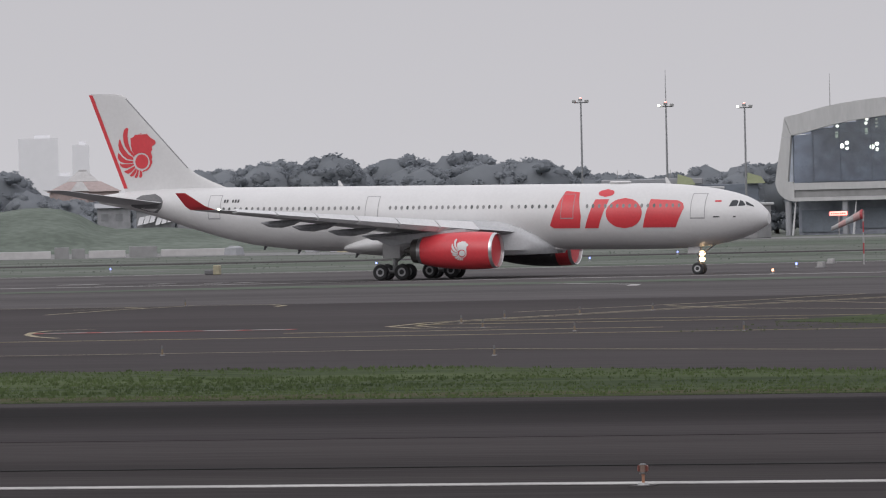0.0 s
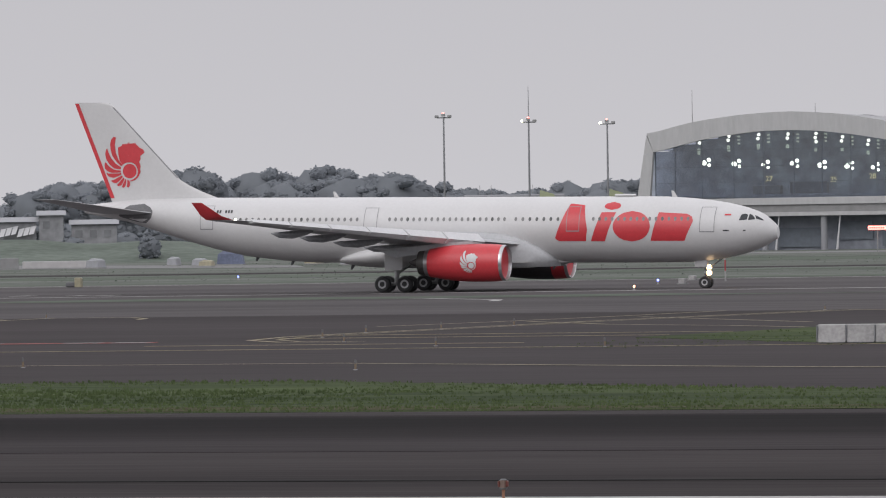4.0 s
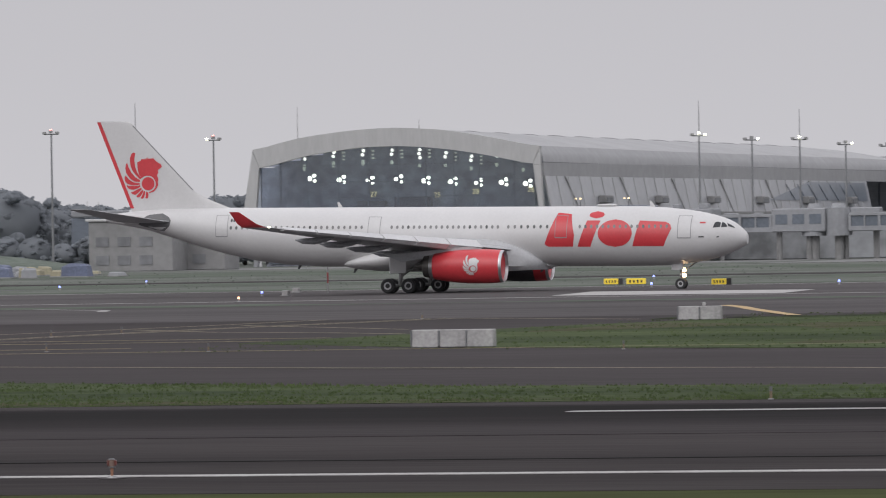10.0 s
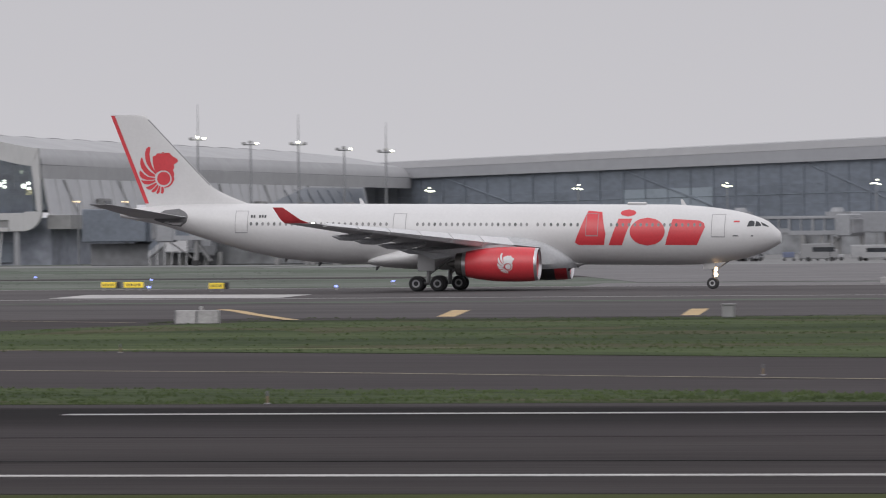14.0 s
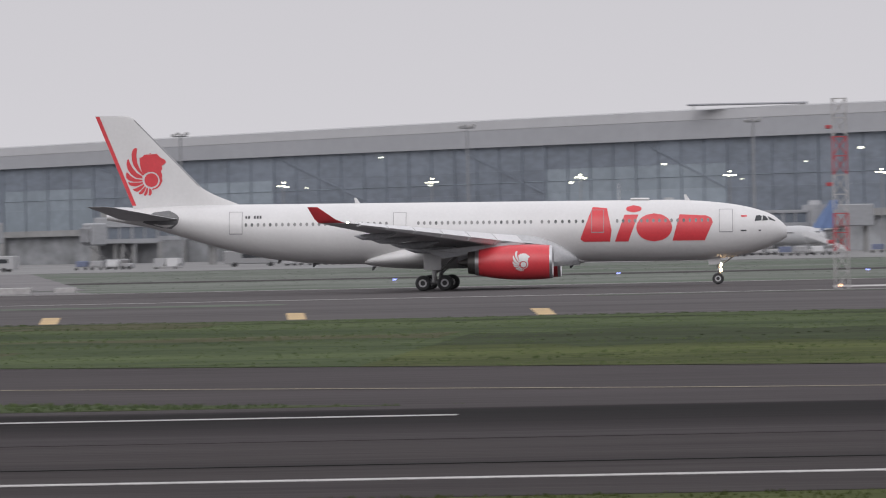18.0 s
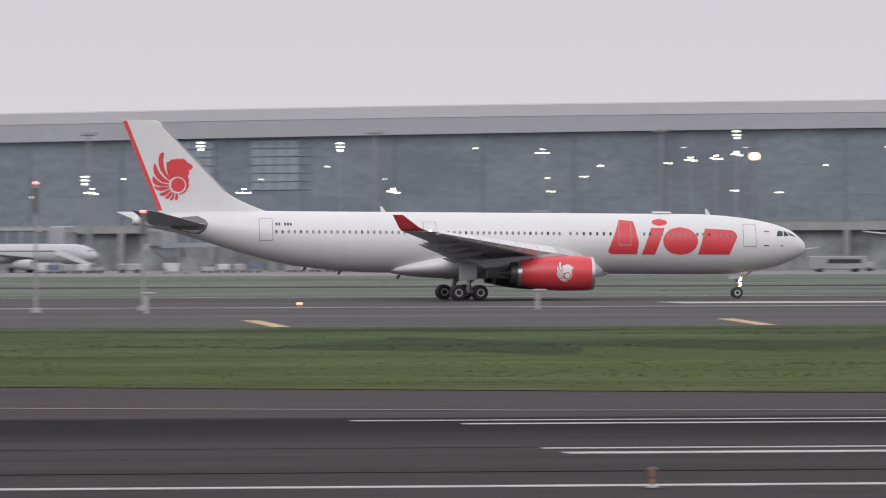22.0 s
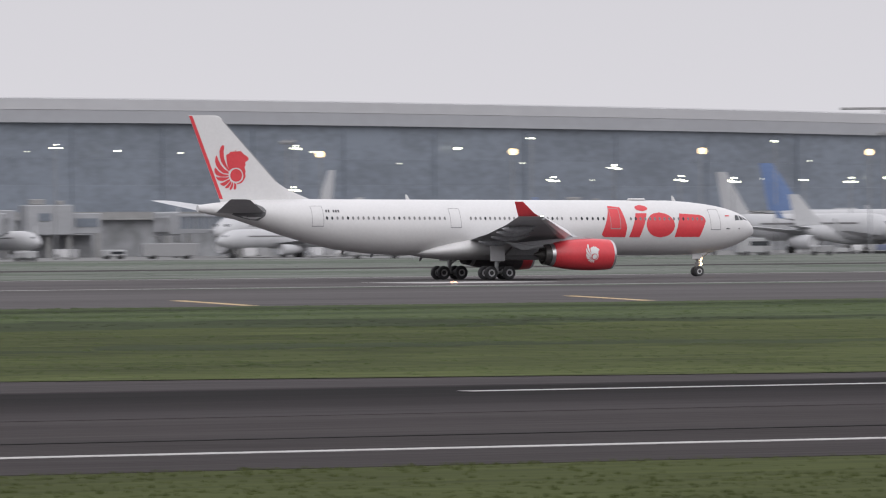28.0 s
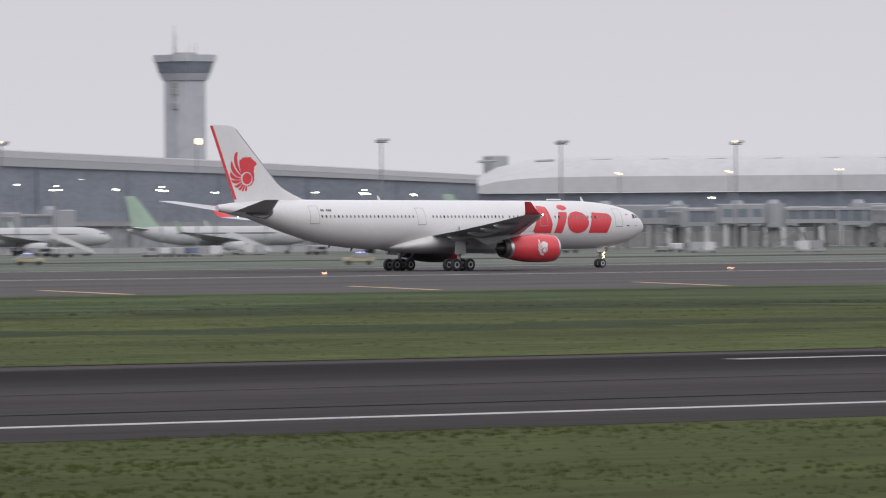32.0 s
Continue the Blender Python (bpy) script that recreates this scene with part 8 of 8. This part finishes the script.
# worn white and yellow dashes on taxiways beyond the runway
rd = random.Random(9)
for i in range(46):
    x, y = rd.uniform(-300, 560), rd.uniform(700, 940)
    sheet("taxi_dash", [(x, y), (x + 3.2, y - 5), (x + 4.2, y - 5), (x + 1.0, y)], 0.03 if y > 765 else G * (765 - y) / 60 + 0.06, M_CONC, "pale painted dash beyond the runway", category="marking")
M_PALEASPH = mat("pale_worn_asphalt", (0.165, 0.16, 0.163), 0.9, var=0.2, scale=0.05, fine=0.6, spec=0.03)
sheet("cross_taxiway", [(-122, 766), (-84, 766), (-140, 1190), (-215, 1190)], 0.035, M_PALEASPH, "grey taxiway crossing the far grass", category="taxiway")
sheet("cross_taxiway", [(-112, 668), (-72, 668), (-80, 705), (-116, 705)], G + 0.03, M_PALEASPH, "grey taxiway crossing the far grass", category="taxiway")
strip("far_taxiway", -900, 1600, 870, 896, 0.03, M_ASPH2, "grey taxiway beyond the far runway", category="taxiway")

# ---- rough grass ----
M_DITCH = mat("dark_wet_grass", (0.036, 0.046, 0.024), 0.95, var=0.4, scale=0.1, fine=1.0, tint=(0.025, 0.032, 0.017), stretch=(0.3, 1, 1), spec=0.03)
M_DRY = mat("dry_brown_grass", (0.068, 0.069, 0.044), 0.95, var=0.35, scale=0.1, fine=1.0, tint=(0.045, 0.044, 0.022), stretch=(0.3, 1, 1), spec=0.03)
# Shade at the foot of the grass edge, painted as a darker strip.
M_ROUGHEDGE = mat("edge_shade_grass", (0.054, 0.062, 0.029), 0.95, var=0.4, scale=0.1, fine=1.0, stretch=(0.3, 1, 1), spec=0.03)
rg = np.random.RandomState(4)


def ragged(name, x0, x1, yc, hw, z, material, label, step=2.0):
    """A long patch of grass with wandering edges."""
    xs = np.arange(x0, x1, step)
    soft = lambda n: np.convolve(rg.uniform(-1, 1, len(xs) + n), np.ones(n) / n, "same")[:len(xs)] * math.sqrt(n)
    mid_ = np.array([yc(x) if callable(yc) else yc for x in xs]) + hw * (0.5 * soft(15) + 0.25 * soft(4))
    half_ = np.clip(hw * (0.75 + 0.75 * soft(11) + 0.45 * soft(3)), 0.03 * hw, 2.2 * hw)
    lo, hi = mid_ - half_, mid_ + half_
    bm = bmesh.new()
    a = [bm.verts.new((x, y, z)) for x, y in zip(xs, lo)]
    b = [bm.verts.new((x, y, z)) for x, y in zip(xs, hi)]
    for i in range(len(xs) - 1):
        bm.faces.new((a[i], a[i + 1], b[i + 1], b[i]))
    tagged(obj(name, bm, material), label, "grass", kind="structure")


M_BRIGHT = mat("fresh_yellow_green_grass", (0.061, 0.073, 0.027), 0.95, var=0.5, scale=0.05, fine=0.7, tint=(0.031, 0.038, 0.016), stretch=(0.22, 1, 1), spec=0.03)
ditch_y = lambda x: float(np.interp(x, (0, 65, 230, 460), (352, 369, 356, 340)))
E_ = np.array(EDGE)
bm = bmesh.new()
prev = None
for k in range(121):
    x = -20 + 4.0 * k
    cur = [bm.verts.new((x, float(np.interp(x, E_[:, 0], E_[:, 1])) + 0.3, 0.049)), bm.verts.new((x, ditch_y(x) - 10 + 5 * math.sin(x * 0.11) + 3 * math.sin(x * 0.37), 0.049))]
    if prev:
        bm.faces.new((prev[0], cur[0], cur[1], prev[1]))
    prev = cur
tagged(obj("fresh_grass", bm, M_BRIGHT), "fresh yellow-green grass between furrow and runway", "grass", kind="structure")
ragged("ditch_grass", -20, 460, ditch_y, 17, 0.054, M_DITCH, "dark damp furrow through the grass infield")
ragged("ditch_grass", 40, 460, lambda x: ditch_y(x) - 2, 13, 0.058, M_DITCH, "dark damp furrow through the grass infield", 3.0)
ragged("ditch_grass", 110, 420, lambda x: 292 - 0.03 * x, 7, 0.054, M_DITCH, "dark damp furrow through the grass infield")
ragged("ditch_grass", -100, 400, 432, 5, 0.056, M_DITCH, "dark damp furrow through the grass infield")
ragged("dry_grass", -130, -30, 222, 1.5, 0.05, M_DRY, "browned dry streak in the grass strip")


def tufts(name, x0, x1, y0, y1, n, h0, h1, z, keep, material, label):
    """Many grass blades in one mesh: three leaning triangles a tuft."""
    xs, ys = rg.uniform(x0, x1, n), rg.uniform(y0, y1, n)
    patch = np.array([noise.noise(Vector((x * 0.05, y * 0.12, 3.0))) for x, y in zip(xs, ys)])
    ok = np.array([keep(x, y) for x, y in zip(xs, ys)]) & (rg.uniform(-0.7, 0.5, n) < patch)
    xs, ys, patch = xs[ok], ys[ok], patch[ok]
    k = len(xs)
    h = rg.uniform(h0, h1, k) * (1 + 0.9 * np.clip(patch, 0, 1))
    v = np.zeros((k, 3, 3, 3))
    for b in range(3):
        a = rg.uniform(0, 2 * np.pi, k)
        w = h * 0.45
        ox, oy = rg.uniform(-0.12, 0.12, k), rg.uniform(-0.12, 0.12, k)
        v[:, b, 0] = np.stack([xs + ox - w * np.cos(a), ys + oy - w * np.sin(a), np.full(k, z)], 1)
        v[:, b, 1] = np.stack([xs + ox + w * np.cos(a), ys + oy + w * np.sin(a), np.full(k, z)], 1)
        v[:, b, 2] = np.stack([xs + ox + rg.uniform(-0.4, 0.4, k) * h, ys + oy, z + h], 1)
    me = bpy.data.meshes.new(name)
    me.vertices.add(k * 9)
    me.vertices.foreach_set("co", v.reshape(-1))
    me.loops.add(k * 9)
    me.loops.foreach_set("vertex_index", np.arange(k * 9))
    me.polygons.add(k * 3)
    me.polygons.foreach_set("loop_start", np.arange(0, k * 9, 3))
    me.update(calc_edges=True)
    me.materials.append(material)
    return tagged(new(name, me), label, "grass", kind="stuff")


tufts("near_grass", -15, 150, 100, 142.4, 26000, 0.035, 0.08, 0.02, lambda x, y: True, M_VBLADE, "rough green grass blades before the near runway")
tufts("strip_grass", -115, -12, 218.3, 263, 22000, 0.04, 0.10, 0.044, lambda x, y: y < np.interp(x, [-110, -90, -67, -51, -38, -14], [261, 260, 244, 239, 236, 218.5]) + 0.3, M_BLADE, "rough green grass blades between runway and taxiway")
tufts("infield_grass", -104, 330, 219, 449, 80000, 0.035, 0.085, 0.048, lambda x, y: y > np.interp(x, E_[:, 0], E_[:, 1]) + 0.4 and x > -103 + abs(y - 350) * 0.06 and x < y * 1.05 and x > -0.36 * y and not (x > -15 and abs(y - ditch_y(x)) < 13 + 4 * math.sin(x * 0.13)), M_BLADE, "rough green grass blades over the infield")
tufts("furrow_grass", -15, 330, 335, 385, 5000, 0.04, 0.10, 0.05, lambda x, y: abs(y - ditch_y(x)) < 9, M_DITCH, "dark damp tufts along the furrow")

# Tussocks and rough far grass carry the same haze in their colour.
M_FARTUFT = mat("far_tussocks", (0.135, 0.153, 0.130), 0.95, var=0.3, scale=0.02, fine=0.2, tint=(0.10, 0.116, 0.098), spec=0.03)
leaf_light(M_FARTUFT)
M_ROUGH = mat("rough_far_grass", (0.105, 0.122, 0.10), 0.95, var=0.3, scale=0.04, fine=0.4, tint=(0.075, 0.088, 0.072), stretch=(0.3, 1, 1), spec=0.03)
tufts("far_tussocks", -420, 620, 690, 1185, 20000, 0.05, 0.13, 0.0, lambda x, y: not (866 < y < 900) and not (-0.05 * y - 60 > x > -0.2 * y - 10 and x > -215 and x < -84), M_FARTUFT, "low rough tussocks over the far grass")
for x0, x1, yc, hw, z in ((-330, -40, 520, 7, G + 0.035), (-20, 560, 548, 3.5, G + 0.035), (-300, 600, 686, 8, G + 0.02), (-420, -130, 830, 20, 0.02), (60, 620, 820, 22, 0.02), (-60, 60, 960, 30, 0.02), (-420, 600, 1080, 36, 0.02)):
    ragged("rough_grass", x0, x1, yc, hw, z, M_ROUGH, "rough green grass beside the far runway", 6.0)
for x0, x1, yc, hw in ((-96, -62, 398, 16), (-84, -36, 428, 9), (-66, -20, 372, 12), (-70, -38, 330, 6)):
    ragged("dry_grass", x0, x1, yc, hw, 0.049, M_DRY, "greyish brown dry grass patch", 3.0)
ragged("grass_edge", -20, 330, lambda x: float(np.interp(x, E_[:, 0], E_[:, 1])) + 0.9, 0.5, 0.05, M_ROUGHEDGE, "ragged grass edge along the asphalt with its shade painted dark", 1.5)
ragged("grass_edge", -115, -15, lambda x: 219.4, 0.5, 0.05, M_ROUGHEDGE, "ragged grass edge along the asphalt with its shade painted dark", 1.5)


def motions():
    """The airliner rolls along its runway."""
    walk(airliner, [(t, pose(x, y, G + 0.028, 0, dip, yaw)) for t, x, y, dip, yaw in (
        (0.0, -200.41, 569.36, 0.12, -3.60),
        (0.5, -199.04, 569.31, 0.12, -2.75),
        (1.0, -197.57, 569.26, 0.12, -1.90),
        (1.5, -196.09, 569.20, 0.12, -1.55),
        (2.0, -194.63, 569.15, 0.12, -1.20),
        (2.5, -193.07, 569.10, 0.11, -0.95),
        (3.0, -191.42, 569.05, 0.11, -0.70),
        (3.5, -189.80, 569.00, 0.11, -0.65),
        (5.5, -182.06, 568.79, 0.11, -0.45),
        (6.0, -179.79, 568.74, 0.11, -0.40),
        (6.5, -177.20, 568.69, 0.11, -0.33),
        (7.0, -174.50, 568.64, 0.11, -0.27),
        (7.5, -171.55, 568.59, 0.10, -0.20),
        (8.0, -168.41, 568.54, 0.10, -0.13),
        (8.5, -173.48, 597.64, 0.15, -0.07),
        (9.0, -175.98, 622.01, 0.15, 0.00),
        (9.5, -171.97, 622.17, 0.15, 0.00),
        (10.0, -167.59, 622.39, 0.15, 0.00),
        (10.5, -162.94, 622.66, 0.13, 0.00),
        (11.0, -157.77, 622.96, 0.12, 0.00),
        (11.5, -152.29, 623.28, 0.05, 0.00),
        (12.0, -146.44, 623.62, 0.03, 0.00),
        (12.5, -140.08, 623.97, 0.02, 0.00),
        (13.0, -133.24, 624.32, 0.00, 0.00),
        (13.5, -125.89, 624.66, -0.01, 0.00),
        (14.0, -118.14, 625.00, -0.01, 0.00),
        (14.5, -109.87, 625.31, -0.02, 0.00),
        (15.0, -101.04, 625.60, -0.02, 0.00),
        (15.5, -91.79, 625.87, -0.03, 0.00),
        (17.5, -48.62, 626.64, -0.05, 0.00),
        (18.0, -36.55, 626.74, -0.06, 0.00),
        (18.5, -24.04, 626.80, -0.06, 0.00),
        (19.0, -10.81, 626.82, -0.07, 0.00),
        (19.5, 2.90, 626.80, -0.07, 0.00),
        (20.0, 16.94, 626.73, -0.08, 0.00),
        (20.5, 31.65, 626.62, -0.09, 0.00),
        (21.0, 46.76, 626.46, -0.09, 0.00),
        (21.5, 62.48, 626.26, -0.10, 0.00),
        (22.0, 78.70, 626.01, -0.10, 0.00),
        (22.5, 95.21, 625.70, -0.11, 0.00),
        (23.0, 112.29, 625.35, -0.11, 0.00),
        (23.5, 129.81, 624.95, -0.12, 0.00),
        (24.0, 147.79, 624.49, -0.12, 0.00),
        (24.5, 166.28, 623.97, -0.13, 0.00),
        (25.0, 185.29, 623.39, -0.14, 0.00),
        (25.5, 204.72, 622.75, -0.14, 0.00),
        (26.0, 224.53, 622.04, -0.15, 0.00),
        (26.5, 244.82, 621.26, -0.15, 0.00),
        (28.5, 329.30, 617.33, -0.17, 0.00),
        (29.0, 351.74, 616.11, -0.18, 0.00),
        (29.5, 374.57, 614.78, -0.19, 0.00),
        (30.0, 397.74, 613.33, -0.20, 0.00),
        (30.5, 421.06, 611.76, -0.21, 0.00),
        (31.0, 445.11, 610.04, -0.23, 0.00),
        (31.5, 469.22, 608.17, -0.24, 0.00),
        (32.0, 493.27, 606.13, -0.25, 0.00),
    )])


motions()
